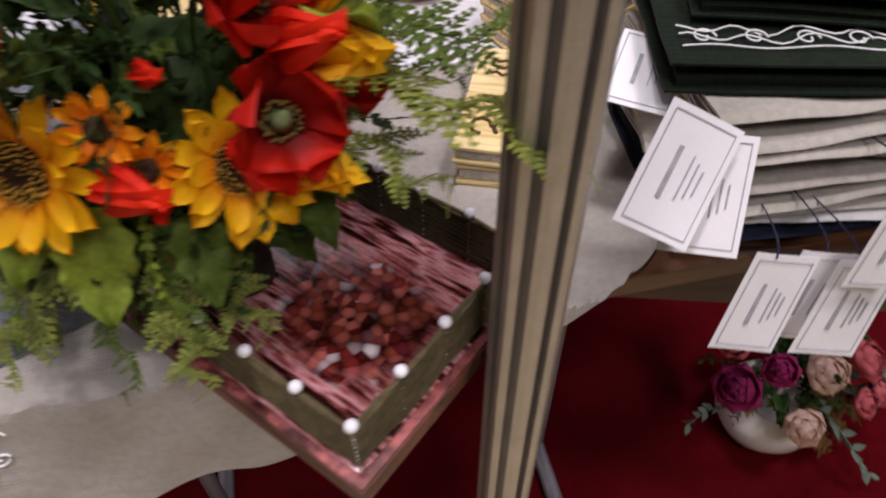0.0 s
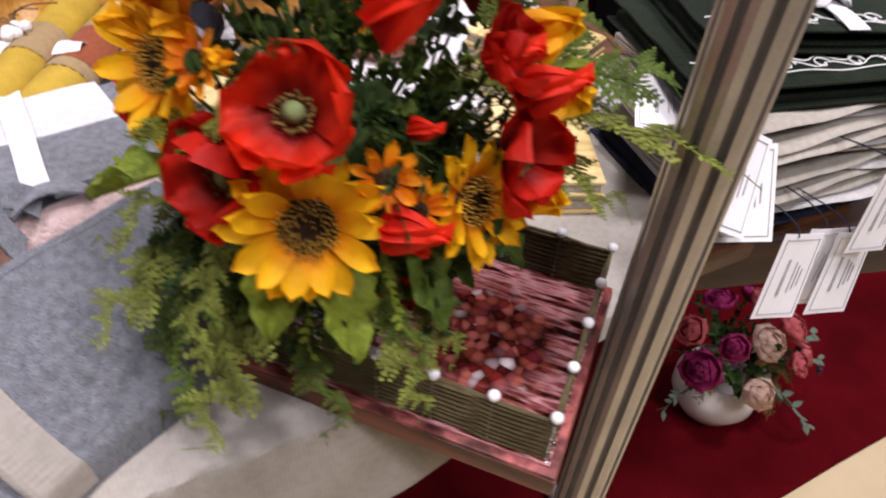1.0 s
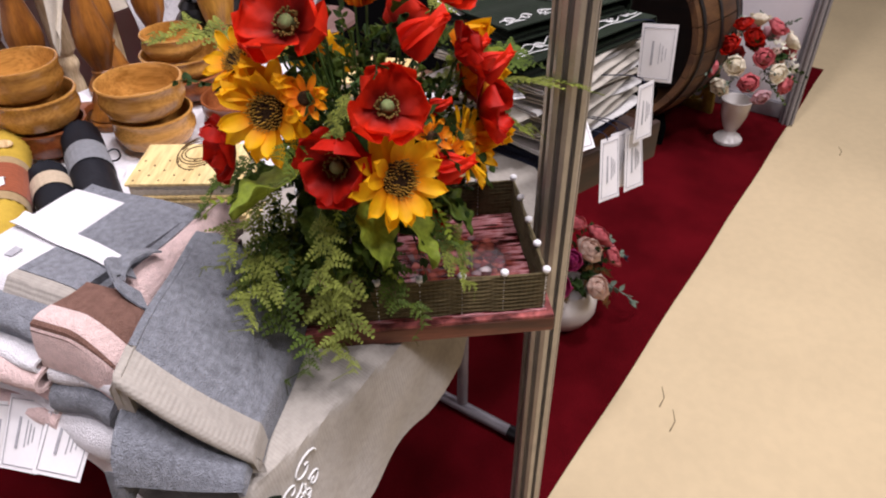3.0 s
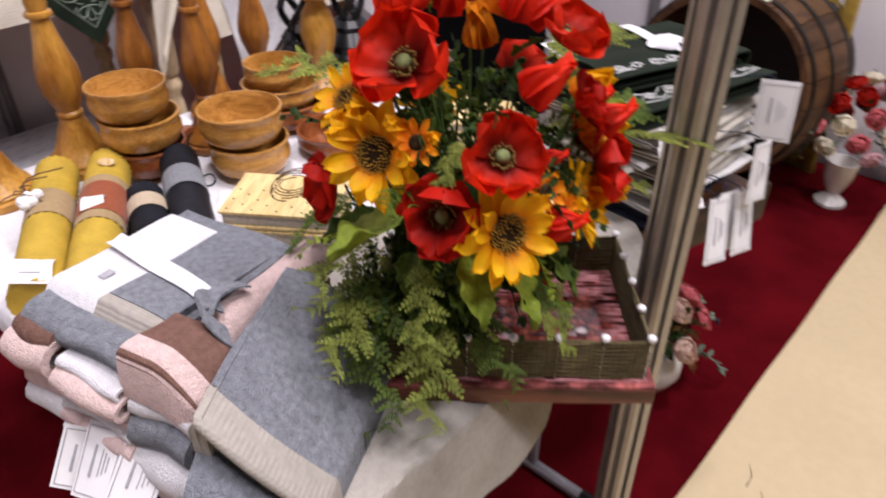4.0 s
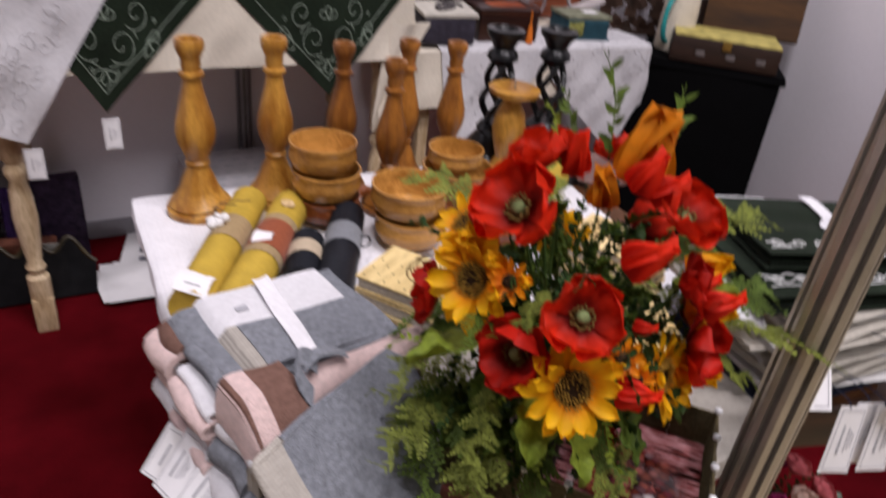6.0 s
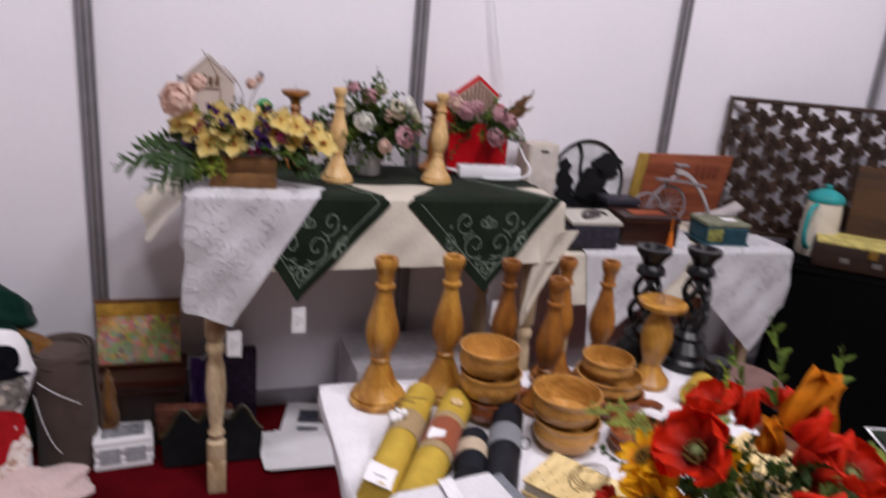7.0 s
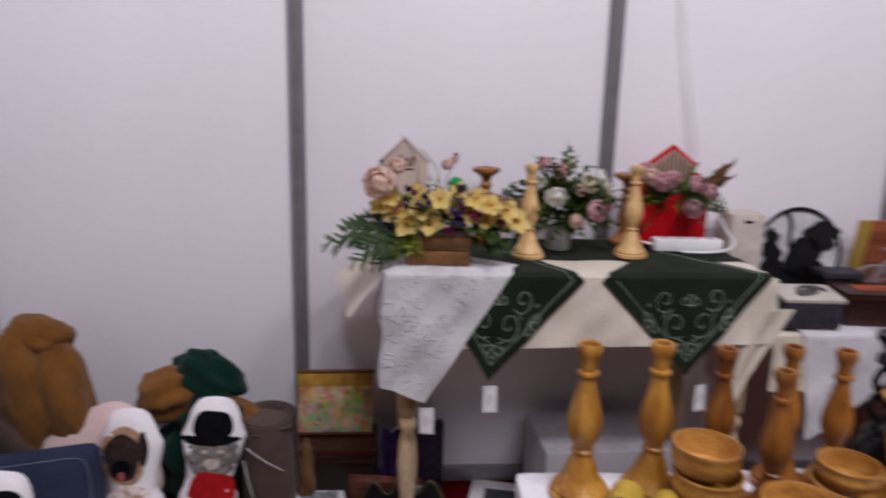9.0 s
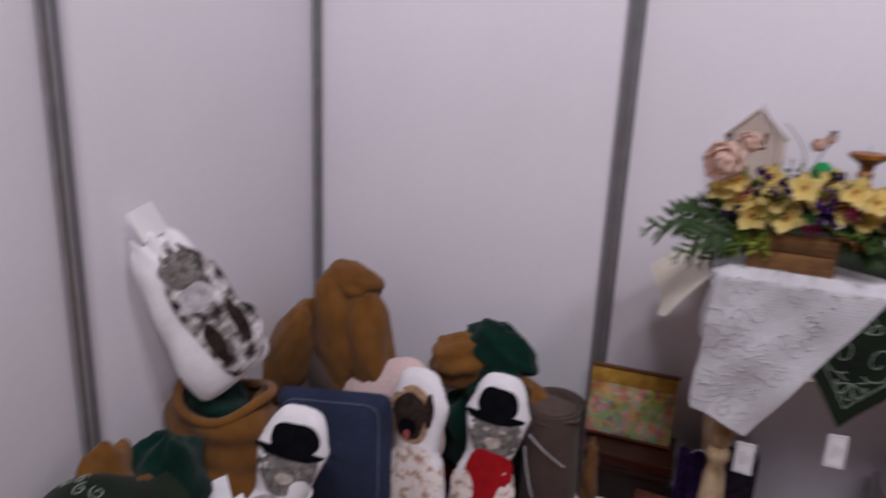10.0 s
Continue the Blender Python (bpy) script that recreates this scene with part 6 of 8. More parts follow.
def cut_prism(pts, th):
    bm = bmesh.new()
    a, b = [bm.verts.new((x, -th / 2, z)) for x, z in pts], [bm.verts.new((x, th / 2, z)) for x, z in pts]
    bm.faces.new(a)
    bm.faces.new(b[::-1])
    for k in range(len(pts)):
        bm.faces.new((a[k], b[k], b[(k + 1) % len(pts)], a[(k + 1) % len(pts)]))
    bmesh.ops.recalc_face_normals(bm, faces=bm.faces[:])
    return bm


# ---- things on the back table ----
ROSES = {k: rose_kind(m, 40 + i) for i, (k, m) in enumerate((("blush", BLUSH), ("pink", ROSE_PINK), ("magenta", MAGENTA), ("coral", CORAL), ("cream", CREAM_P), ("white", WHITE_P), ("red", RED_DEEP)))}
ORCHID = orchid_kind(PALE_YELLOW, 50)
VIOLET = tuft_kind(PURPLE, 51, 0.018)
PLUM = tuft_kind(MAGENTA, 52, 0.014, 20)
BERRY = tuft_kind(mottled("slate_berry", (0.03, 0.035, 0.06, 1), 0.4), 53, 0.010, 14, "berry_cluster")
WHITE_F = tuft_kind(WHITE_P, 54, 0.012)
EUC = sprig_kind(mottled("grey_eucalyptus", (0.13, 0.17, 0.13, 1), 0.6, 0.2, 40, piece=0.2), 55, 0.12, 18, 0.018, "eucalyptus_sprig")


def fill_leaves(parent, c, r, n, kinds, seed, size=(0.6, 1.1), low=-0.3, start=0.35):
    rs = random.Random(seed)
    for k in range(n):
        d = Vector((rs.gauss(0, 1), rs.gauss(0, 1), rs.uniform(low, 1.0))).normalized()
        p = Vector(c) + Vector((d.x * r[0], d.y * r[1], d.z * r[2])) * start
        along(kinds[k % len(kinds)], parent, p, Vector((d.x * r[0], d.y * r[1], d.z * r[2] + 0.01)), rs.uniform(*size), rs.uniform(-1, 1))


def planter(x, y, z, rz):
    t = thing("flower_box", "wooden box of yellow orchids, roses, violets and fern leaves", "flower arrangement", (x, y, z), rz)
    for s in (1, -1):
        for k in range(2):
            part("side_board", box((0.165, 0.009, 0.042), (0, s * 0.05, 0.023 + 0.044 * k), 0.002), CRATE, t)
        part("end_board", box((0.009, 0.092, 0.086), (s * 0.078, 0, 0.045), 0.002), CRATE, t)
    part("bottom", box((0.15, 0.09, 0.008), (0, 0, 0.006), 0.001), CRATE, t)
    part("foam", box((0.145, 0.088, 0.06), (0, 0, 0.05), 0.01), LEAF_DARK, t)
    rs = random.Random(61)
    pts = [(-0.11, -0.03, 0.135), (-0.05, -0.05, 0.15), (-0.02, -0.055, 0.115), (0.03, -0.04, 0.16), (0.08, -0.04, 0.14), (0.12, -0.03, 0.125), (-0.085, -0.05, 0.11), (0.16, -0.01, 0.11), (-0.06, 0.0, 0.185), (0.05, 0.0, 0.185), (-0.125, 0.01, 0.12), (0.20, -0.02, 0.12), (0.17, -0.03, 0.15), (-0.15, -0.02, 0.155), (0.0, -0.06, 0.18), (-0.12, -0.04, 0.18), (0.09, -0.05, 0.18), (0.13, -0.05, 0.165)]
    for k, p in enumerate(pts):
        put(ORCHID, t, p, (p[0] * 3 + rs.uniform(-0.3, 0.3), -0.9, 0.5), k * 1.1, rs.uniform(1.15, 1.55))
    for k in range(34):
        p = (rs.uniform(-0.13, 0.17), rs.uniform(-0.07, 0.01), rs.uniform(0.095, 0.19))
        put((VIOLET, PLUM, VIOLET, PLUM, BERRY)[k % 5], t, p, (rs.uniform(-0.5, 0.5), -0.8, 0.6), k, rs.uniform(1.0, 1.45))
    for p, s in (((-0.150, -0.02, 0.205), 1.75), ((-0.110, 0.0, 0.250), 1.0), ((0.02, 0.04, 0.255), 0.6), ((0.04, 0.04, 0.27), 0.45)):
        put(ROSES["blush"], t, p, (-0.3, -0.8, 0.45), 0.5, s)
    for p in ((-0.165, 0.0, 0.20), (-0.16, 0.0, 0.235), (-0.15, 0.01, 0.26), (0.045, 0.04, 0.28)):
        put(BERRY, t, p, (-0.4, -0.6, 0.4), 1, 1.1)
    for d, s in (((-1, -0.2, -0.05), 1.1), ((-0.9, -0.5, -0.35), 0.9), ((-0.85, -0.3, -0.6), 0.75), ((-0.95, 0.1, 0.1), 0.9), ((0.95, -0.3, -0.2), 0.7)):
        along(PALM, t, (0.06 * d[0], -0.03, 0.10), d, s * 1.35, 0.9 if d[0] > 0 else -0.9)
    for k in range(12):
        along(LEAFY[k % 2], t, (rs.uniform(-0.10, -0.05), -0.05, 0.09), (rs.uniform(-0.6, 0.2), -0.35, rs.uniform(-1.0, -0.4)), rs.uniform(0.5, 0.8), rs.uniform(-1, 1))
    fill_leaves(t, (0, -0.01, 0.10), (0.16, 0.07, 0.12), 70, [SPRIG[0], DARKLEAF[0], SPRIG[2], DARKLEAF[1], SPRIG[1]], 62, (0.7, 1.15), -0.1)
    for d in ((0.8, -0.4, -0.1), (0.6, -0.7, -0.15), (0.9, -0.2, 0.15)):
        along(DARKLEAF[0], t, (0.09, -0.03, 0.10), d, 1.9)
    part("twig", tube(bez((-0.06, 0.03, 0.2), (-0.05, 0.03, 0.27), (-0.08, 0.03, 0.30), (-0.10, 0.02, 0.335), 8), 0.0011, 5), TWIG, t)
    part("twig", tube(bez((0.01, 0.03, 0.16), (0.01, 0.035, 0.2), (0.02, 0.04, 0.23), (0.04, 0.04, 0.265), 8), 0.0014, 5), TWIG, t)
    part("twig", tube(bez((0.0, 0.03, 0.2), (0.0, 0.03, 0.25), (-0.02, 0.03, 0.27), (-0.05, 0.02, 0.3), 8), 0.0011, 5), TWIG, t)
    return t


LEAFY = [sprig_kind(LEAF_LIGHT, 70, 0.09, 18, 0.02), sprig_kind(LEAF, 71, 0.09, 18, 0.018)]
planter(0.420, -0.425, BZ + 0.018, -3)

POT = mottled("white_grey_pot", (0.58, 0.57, 0.58, 1), 0.5, 0.1, 40, 200, 0.2)
t = thing("rose_pot", "bouquet of white and pink roses in a grey-white pot", "flower arrangement", (0.795, -0.215, BZ + 0.012))
part("pot", lathe([(0, 0), (0.033, 0), (0.036, 0.003), (0.042, 0.06), (0.044, 0.068), (0.04, 0.068), (0.036, 0.06), (0, 0.055)], 32), POT, t)
rs = random.Random(63)
for k, (px, py, pz, col, s) in enumerate([(-0.035, -0.09, 0.165, "white", 1.05), (0.075, -0.085, 0.125, "pink", 1.2), (-0.115, -0.04, 0.125, "pink", 1.0), (0.06, -0.06, 0.20, "cream", 1.0), (0.10, -0.03, 0.215, "white", 0.9), (-0.02, -0.05, 0.235, "pink", 0.9), (0.02, -0.10, 0.10, "blush", 0.8), (0.13, -0.03, 0.14, "pink", 0.75), (0.125, -0.02, 0.18, "cream", 0.8), (0.035, -0.07, 0.185, "blush", 0.7), (-0.08, -0.05, 0.2, "white", 0.8), (-0.05, 0.0, 0.25, "pink", 0.8), (0.03, 0.05, 0.24, "cream", 0.9), (-0.06, 0.07, 0.18, "white", 1), (0.09, 0.07, 0.16, "pink", 1)]):
    put(ROSES[col], t, (px, py, pz), (px * 6, py * 8 - 0.3, 0.4), k, s * 1.06)
fill_leaves(t, (0, 0, 0.13), (0.12, 0.10, 0.12), 170, [SPRIG[0], DARKLEAF[0], SPRIG[2], DARKLEAF[1]], 64, (0.9, 1.4), -0.6)
for p in ((-0.12, -0.03, 0.20), (-0.125, -0.03, 0.17), (0.12, -0.05, 0.09), (-0.05, -0.06, 0.245)):
    put(BERRY, t, p, (p[0], -0.7, 0.4), 1, 1.2)

RED_PAINT = mottled("glossy_red_paint", (0.50, 0.006, 0.012, 1), 0.35, 0.12, 20, 200, 0.05)
t = thing("house_planter", "red house-shaped wooden planter with roses, feathers and striped gable", "flower arrangement", (1.172, -0.105, BZ + 0.012), -4)
part("box_front", box((0.20, 0.010, 0.16), (0, -0.055, 0.08), 0.002), RED_PAINT, t)
part("box_back", box((0.20, 0.010, 0.22), (0, 0.03, 0.11), 0.002), RED_PAINT, t)
for s in (1, -1):
    part("box_side", box((0.010, 0.076, 0.16), (s * 0.095, -0.0125, 0.08), 0.002), RED_PAINT, t)
    a = s * radians(-38)
    part("roof_edge", box((0.098, 0.024, 0.012), (s * 0.035, 0.012, 0.275), 0.002, Matrix.Rotation(-a, 3, "Y")), RED_PAINT, t)
part("gable", cut_prism([(-0.066, 0.158), (0.066, 0.158), (0.066, 0.246), (0, 0.296), (-0.066, 0.246)], 0.006), mottled("cream_gable", (0.46, 0.33, 0.27, 1), 0.6), t, "cream striped gable")
for k in range(9):
    h_ = 0.126 - abs(k - 4) * 0.0105
    part("gable_strip", box((0.005, 0.003, max(0.02, h_)), (-0.052 + 0.013 * k, -0.005, 0.165 + max(0.02, h_) / 2), 0.0005), BOARD, t)
for k, (px, py, pz, col, s) in enumerate([(-0.06, -0.085, 0.20, "pink", 0.95), (-0.09, -0.07, 0.215, "blush", 0.8), (0.045, -0.09, 0.195, "pink", 0.9), (0.09, -0.07, 0.17, "pink", 0.9), (0.035, -0.10, 0.125, "pink", 1.0), (-0.03, -0.09, 0.215, "pink", 0.75), (-0.10, -0.05, 0.235, "pink", 0.7)]):
    put(ROSES[col], t, (px, py, pz), (px * 4, -0.9, 0.3), k, s * 1.2)
fill_leaves(t, (0, -0.07, 0.15), (0.12, 0.06, 0.08), 80, [SPRIG[0], DARKLEAF[0], SPRIG[2], DARKLEAF[1]], 65, (0.7, 1.1), -0.6)
FEATHER = mottled("brown_feather", (0.11, 0.055, 0.022, 1), 0.7, 0.35, 60, 400, 0.3)
for d, s in (((0.62, -0.1, 0.75), 1.9), ((0.75, -0.15, 0.5), 1.5), ((0.55, 0.0, 0.8), 1.5)):
    along([("feather", to_mesh("feather", sheet(lambda u, v: (0.075 * u, 0.009 * math.sin(math.pi * min(1, u ** 0.8)) * (2 * v - 1), 0.003 * math.sin(20 * u) * abs(2 * v - 1)), 20, 6, 0.0006), FEATHER))], t, (0.075, -0.06, 0.17), d, s, 0.8)


def small_stick(x, y, z, h, r, material, label, cup=False):
    t = thing("candlestick", label, "candlestick", (x, y, z), (x * 800) % 360, "candlesticks on the back table")
    if cup:
        part("stem", lathe([(0, 0), (r, 0), (r, h * 0.05), (r * 0.6, h * 0.10), (r * 0.35, h * 0.2), (r * 0.5, h * 0.4), (r * 0.3, h * 0.62), (r * 0.42, h * 0.66), (r * 0.3, h * 0.7), (r * 0.42, h * 0.76), (r * 0.3, h * 0.8), (r * 0.4, h * 0.86)], 28), material, t)
        part("dish", lathe([(0, h * 0.85), (r * 0.4, h * 0.86), (r * 0.92, h * 0.93), (r * 0.95, h * 0.97), (r * 0.85, h * 0.98), (0, h * 0.95)], 32), material, t)
        part("spike", lathe([(0.0016, h * 0.95), (0.001, h * 1.05), (0, h * 1.06)], 8), ALU, t)
    else:
        part("stem", lathe(candlestick_profile(h, r), 36), material, t)
        part("socket", lathe([(0.245 * r, h * 0.965), (0.30 * r, h * 1.001), (0.37 * r, h * 1.004), (0.40 * r, h * 0.99)], 24), material, t)


small_stick(0.683, -0.318, BZ + 0.012, 0.262, 0.046, PINE, "pale pine turned candlestick on a green napkin")
small_stick(0.988, -0.303, BZ + 0.012, 0.262, 0.046, PINE, "pale pine turned candlestick on a green napkin")
small_stick(0.583, -0.12, BZ + 0.012, 0.235, 0.045, OAK_DARK, "dark turned candle stand with a dish top", True)
small_stick(1.025, -0.13, BZ + 0.012, 0.225, 0.046, OAK_DARK, "brown turned candle stand with a dish top", True)

HOUSE = mottled("pale_rosy_board", (0.50, 0.41, 0.35, 1), 0.65, 0.08, 20, 200, 0.1)
t = thing("wooden_house", "small pale wooden house board with dark printed marks", "ornament", (0.335, -0.05, BZ + 0.012), 2)
part("board", box((0.145, 0.014, 0.235), (0, 0, 0.1175), 0.002), HOUSE, t)
part("gable", cut_prism([(-0.0725, 0.235), (0.0725, 0.235), (0, 0.305)], 0.014), HOUSE, t)
for s_ in (1, -1):
    part("roof", box((0.106, 0.02, 0.006), (s_ * 0.0385, -0.002, 0.2745), 0.001, Matrix.Rotation(s_ * radians(44), 3, "Y")), HOUSE, t)
for k, (px, pz, w_, h_) in enumerate(((-0.012, 0.240, 0.010, 0.034), (0.004, 0.236, 0.012, 0.026), (0.022, 0.238, 0.010, 0.030), (0.004, 0.214, 0.046, 0.006))):
    part("printed_bar", box((w_, 0.002, h_), (px, -0.008, pz), 0.0008, Matrix.Rotation(0.2 * (k - 1) * (k < 3), 3, "Y")), BOARD, t)

t = thing("power_strip", "white power strip lying on the green napkin", "power strip", (1.185, -0.232, BZ + 0.014), -3)
part("body", box((0.205, 0.045, 0.038), (0, 0, 0.019), 0.006), WHITE_PLASTIC, t)
for k in range(4):
    part("socket_hole", lathe([(0.016, 0.0005), (0.0155, 0.0012), (0.013, -0.004 + 0.0045), (0, 0.0008)], 20, None, Matrix.Translation((-0.072 + 0.048 * k, 0, 0.0382))), mottled("socket_grey_%s" % "abcd"[k], (0.5, 0.5, 0.52, 1), 0.5), t)
part("cord", tube(bez((-0.1, 0, 0.015), (-0.16, 0.02, 0.03), (-0.13, 0.06, 0.004), (-0.05, 0.08, 0.004), 14), 0.0035, 8), WHITE_PLASTIC, t)
part("cord", tube([Vector(p) for p in bez((-0.03, -0.045, 0.006), (0.08, -0.075, 0.006), (0.17, -0.03, 0.008), (0.145, 0.06, 0.05), 12)] + [Vector(p) for p in bez((0.145, 0.06, 0.05), (0.135, 0.11, 0.09), (0.11, 0.14, 0.15), (0.10, 0.14, 0.24), 10)][1:], 0.0035, 8), WHITE_PLASTIC, t)
t = thing("green_figure", "small bright green ornament behind the flowers", "ornament", (0.49, -0.13, BZ + 0.012))
part("body", lathe([(0, 0), (0.02, 0), (0.018, 0.1), (0.024, 0.16), (0.026, 0.185), (0.01, 0.2), (0, 0.2)], 24), mottled("bright_green", (0.01, 0.22, 0.06, 1), 0.4), t)

for x, y, z, rz, rx in ((0.560, -0.531, 0.556, 4, 88), (0.392, -0.541, 0.500, -6, 90), (1.135, -0.531, 0.556, 20, 88)):
    g = paper_tag(x, y, z, rz, rx, 0, 0.038, 0.075)

# ---- side table ----
ZT = SZ + 0.012
t = thing("wine_box", "cream wooden wine box with a slot handle", "box", (1.415, -0.10, SZ + 0.012), 3)
part("body", box((0.115, 0.09, 0.285), (0, 0, 0.1425), 0.003), mottled("cream_box_wood", (0.52, 0.46, 0.39, 1), 0.6, 0.08, 12), t)
part("lid", box((0.105, 0.005, 0.275), (0, -0.0475, 0.1425), 0.001), mottled("pale_box_lid", (0.55, 0.5, 0.45, 1), 0.6), t)
part("slot", box((0.03, 0.003, 0.008), (0, -0.051, 0.262), 0.001), BLACK_PLASTIC, t)

t = thing("metal_disc", "round black cut-out metal wall disc with a crane shape", "wall decoration", (1.622, -0.10, ZT + 0.155), 0, "", -8)
bm = tube([(0.142 * math.cos(a), 0, 0.142 * math.sin(a)) for a in [k * 0.1309 for k in range(48)]], 0.006, 6, None, 1, True)
part("rim", bm, BLACK_PLASTIC, t)
part("backing", lathe([(0.14, 0.0), (0.14, 0.003), (0, 0.003)], 48, None, Matrix.Rotation(math.pi / 2, 4, "X") @ Matrix.Translation((0, 0, -0.008))), mottled("pale_metal_backing", (0.55, 0.54, 0.56, 1), 0.5), t)


def cut_shape(fn, n, y, thick, material, nm, parent):
    bm = bmesh.new()
    a = [bm.verts.new((x, y, z)) for x, z in [fn(k / n) for k in range(n)]]
    f = bm.faces.new(a)
    ex = bmesh.ops.extrude_face_region(bm, geom=[f])
    for v in [g for g in ex["geom"] if isinstance(g, bmesh.types.BMVert)]:
        v.co.y -= thick
    bmesh.ops.triangulate(bm, faces=bm.faces[:])
    bmesh.ops.recalc_face_normals(bm, faces=bm.faces[:])
    return part(nm, bm, material, parent, "", False)


cut_shape(lambda t_: (0.01 + 0.062 * math.cos(6.283 * t_) * (1 + 0.3 * math.sin(12 * t_)), -0.02 + 0.07 * math.sin(6.283 * t_)), 30, -0.002, 0.004, BLACK_PLASTIC, "crane_body", t)
cut_shape(lambda t_: (0.075 + 0.055 * math.cos(6.283 * t_) * (1 + 0.25 * math.sin(31 * t_)), 0.055 + 0.048 * math.sin(6.283 * t_)), 36, -0.002, 0.004, BLACK_PLASTIC, "wing", t)
cut_shape(lambda t_: (0.08 + 0.045 * math.cos(6.283 * t_), -0.075 + 0.04 * math.sin(6.283 * t_) * (1 + 0.3 * math.sin(25 * t_))), 36, -0.002, 0.004, BLACK_PLASTIC, "wing", t)
cut_shape(lambda t_: (-0.095 + 0.03 * math.cos(6.283 * t_) * (1 + 0.35 * math.sin(60 * t_)), -0.02 + 0.1 * math.sin(6.283 * t_)), 60, -0.002, 0.004, BLACK_PLASTIC, "tree", t)
part("neck", tube(bez((-0.02, -0.004, 0.0), (-0.05, -0.004, 0.05), (-0.01, -0.004, 0.08), (-0.045, -0.004, 0.135), 10), 0.006, 6), BLACK_PLASTIC, t)
cut_shape(lambda t_: (0.10 * math.cos(6.283 * t_), -0.095 + 0.042 * math.sin(6.283 * t_) + 0.01 * math.sin(40 * t_)), 40, -0.002, 0.004, BLACK_PLASTIC, "ground_shape", t)

SLATE = mottled("slate_violet_leatherette", (0.040, 0.036, 0.050, 1), 0.45, 0.3, 50, 200, 0.4)
t = thing("clutch_box", "slate quilted box with a white ornamented lid", "box", (1.50, -0.365, ZT), -4)
part("body", box((0.17, 0.115, 0.085), (0, 0, 0.0425), 0.014, seg=3), SLATE, t)
part("lid", box((0.175, 0.12, 0.012), (0, 0.0, 0.092), 0.003, Matrix.Rotation(radians(7), 3, "X")), mottled("ivory_lid", (0.52, 0.49, 0.43, 1), 0.5), t, "ivory lid")
bm = bmesh.new()
for k in range(6):
    tube([(0.01 + (0.046 - 0.005 * k) * math.cos(a + k), 0.0 + (0.036 - 0.004 * k) * math.sin(a * 1.3 + k), 0.1015 + 0.003 * math.sin(a + k)) for a in [q * 0.45 for q in range(12)]], 0.0048, 5, bm)
part("ornament", bm, mottled("pewter", (0.11, 0.10, 0.10, 1), 0.4, metal=0.4), t, "pewter scroll ornament")

CHERRY = wood("dark_cherry_wood", lin("3c1a12"), lin("200a06"), 0.35, "X", 10)
t = thing("wooden_casket", "dark cherry wooden casket with carved lid and orange tassel", "box", (1.725, -0.325, ZT), -6)
part("body", box((0.20, 0.14, 0.075), (0, 0, 0.0375), 0.003), CHERRY, t)
part("lid", box((0.205, 0.145, 0.022), (0, 0, 0.087), 0.004), CHERRY, t)
part("inlay", box((0.12, 0.06, 0.002), (0.01, 0, 0.0985), 0.0005), wood("orange_inlay", lin("b0562c"), lin("7a3217"), 0.4, "X", 20), t, "orange-brown inlay")
tb = bmesh.new()
for k in range(14):
    a = k * 0.45
    tube([(0.07 + 0.003 * math.cos(a), -0.078 - 0.003 * math.sin(a), 0.055), (0.07 + 0.010 * math.cos(a), -0.082 - 0.008 * math.sin(a), 0.0)], 0.0022, 5, tb)
tube([(0.07, -0.074, 0.098), (0.07, -0.078, 0.05)], 0.0025, 5, tb)
part("tassel", tb, mottled("orange_tassel", (0.60, 0.16, 0.02, 1), 0.8), t, "orange tassel")
t = thing("black_casket", "small black lidded box behind the casket", "box", (1.70, -0.20, ZT), -4)
part("body", box((0.125, 0.085, 0.10), (0, 0, 0.05), 0.004), BLACK_PLASTIC, t)
part("lid", box((0.13, 0.09, 0.02), (0, 0, 0.112), 0.006), SLATE, t)

t = thing("rust_board", "rust-brown wooden board with carved lettering-like bars leaning on the wall", "board", (2.02, -0.055, ZT), 0, "", 9)
part("panel", box((0.37, 0.014, 0.265), (0.03, 0, 0.1325), 0.003), wood("rust_board_wood", lin("9a5436"), lin("7a3a22"), 0.55, "X", 8), t)
part("edge_strip", box((0.04, 0.016, 0.265), (-0.178, 0, 0.1325), 0.003), wood("ochre_strip", lin("a98a3a"), lin("7b5f22"), 0.6, "Z", 8), t)
for k in range(4):
    part("carving", box((0.016, 0.003, 0.05), (0.07 + 0.028 * k, -0.009, 0.2), 0.001), mottled("carved_red_%s" % "abcd"[k], (0.18, 0.05, 0.03, 1), 0.7), t)

METAL_MAUVE = mottled("mauve_grey_metal", (0.26, 0.22, 0.23, 1), 0.5, 0.15, 40, 200, 0.1, metal=0.2)
t = thing("bicycle_stand", "mauve-grey cut-out bicycle plant stand", "plant stand", (1.955, -0.175, ZT), -4)
for cx, r in ((-0.115, 0.062), (-0.02, 0.074)):
    w = part("wheel", tube([(cx + r * math.cos(a), 0.02 * (cx > -0.1), r + 0.004 + r * math.sin(a)) for a in [k * 0.2244 for k in range(28)]], 0.0052, 6, None, 1, True), METAL_MAUVE, t)
    sb = bmesh.new()
    for k in range(7):
        a = k * 0.4488
        tube([(cx - r * math.cos(a), 0.02 * (cx > -0.1), r + 0.004 - r * math.sin(a)), (cx + r * math.cos(a), 0.02 * (cx > -0.1), r + 0.004 + r * math.sin(a))], 0.0018, 5, sb)
    part("spoke_star", sb, METAL_MAUVE, w)
part("frame", tube(bez((-0.115, 0, 0.066), (-0.08, 0, 0.16), (0.0, 0, 0.22), (0.03, 0.01, 0.2), 10), 0.006, 6), METAL_MAUVE, t)
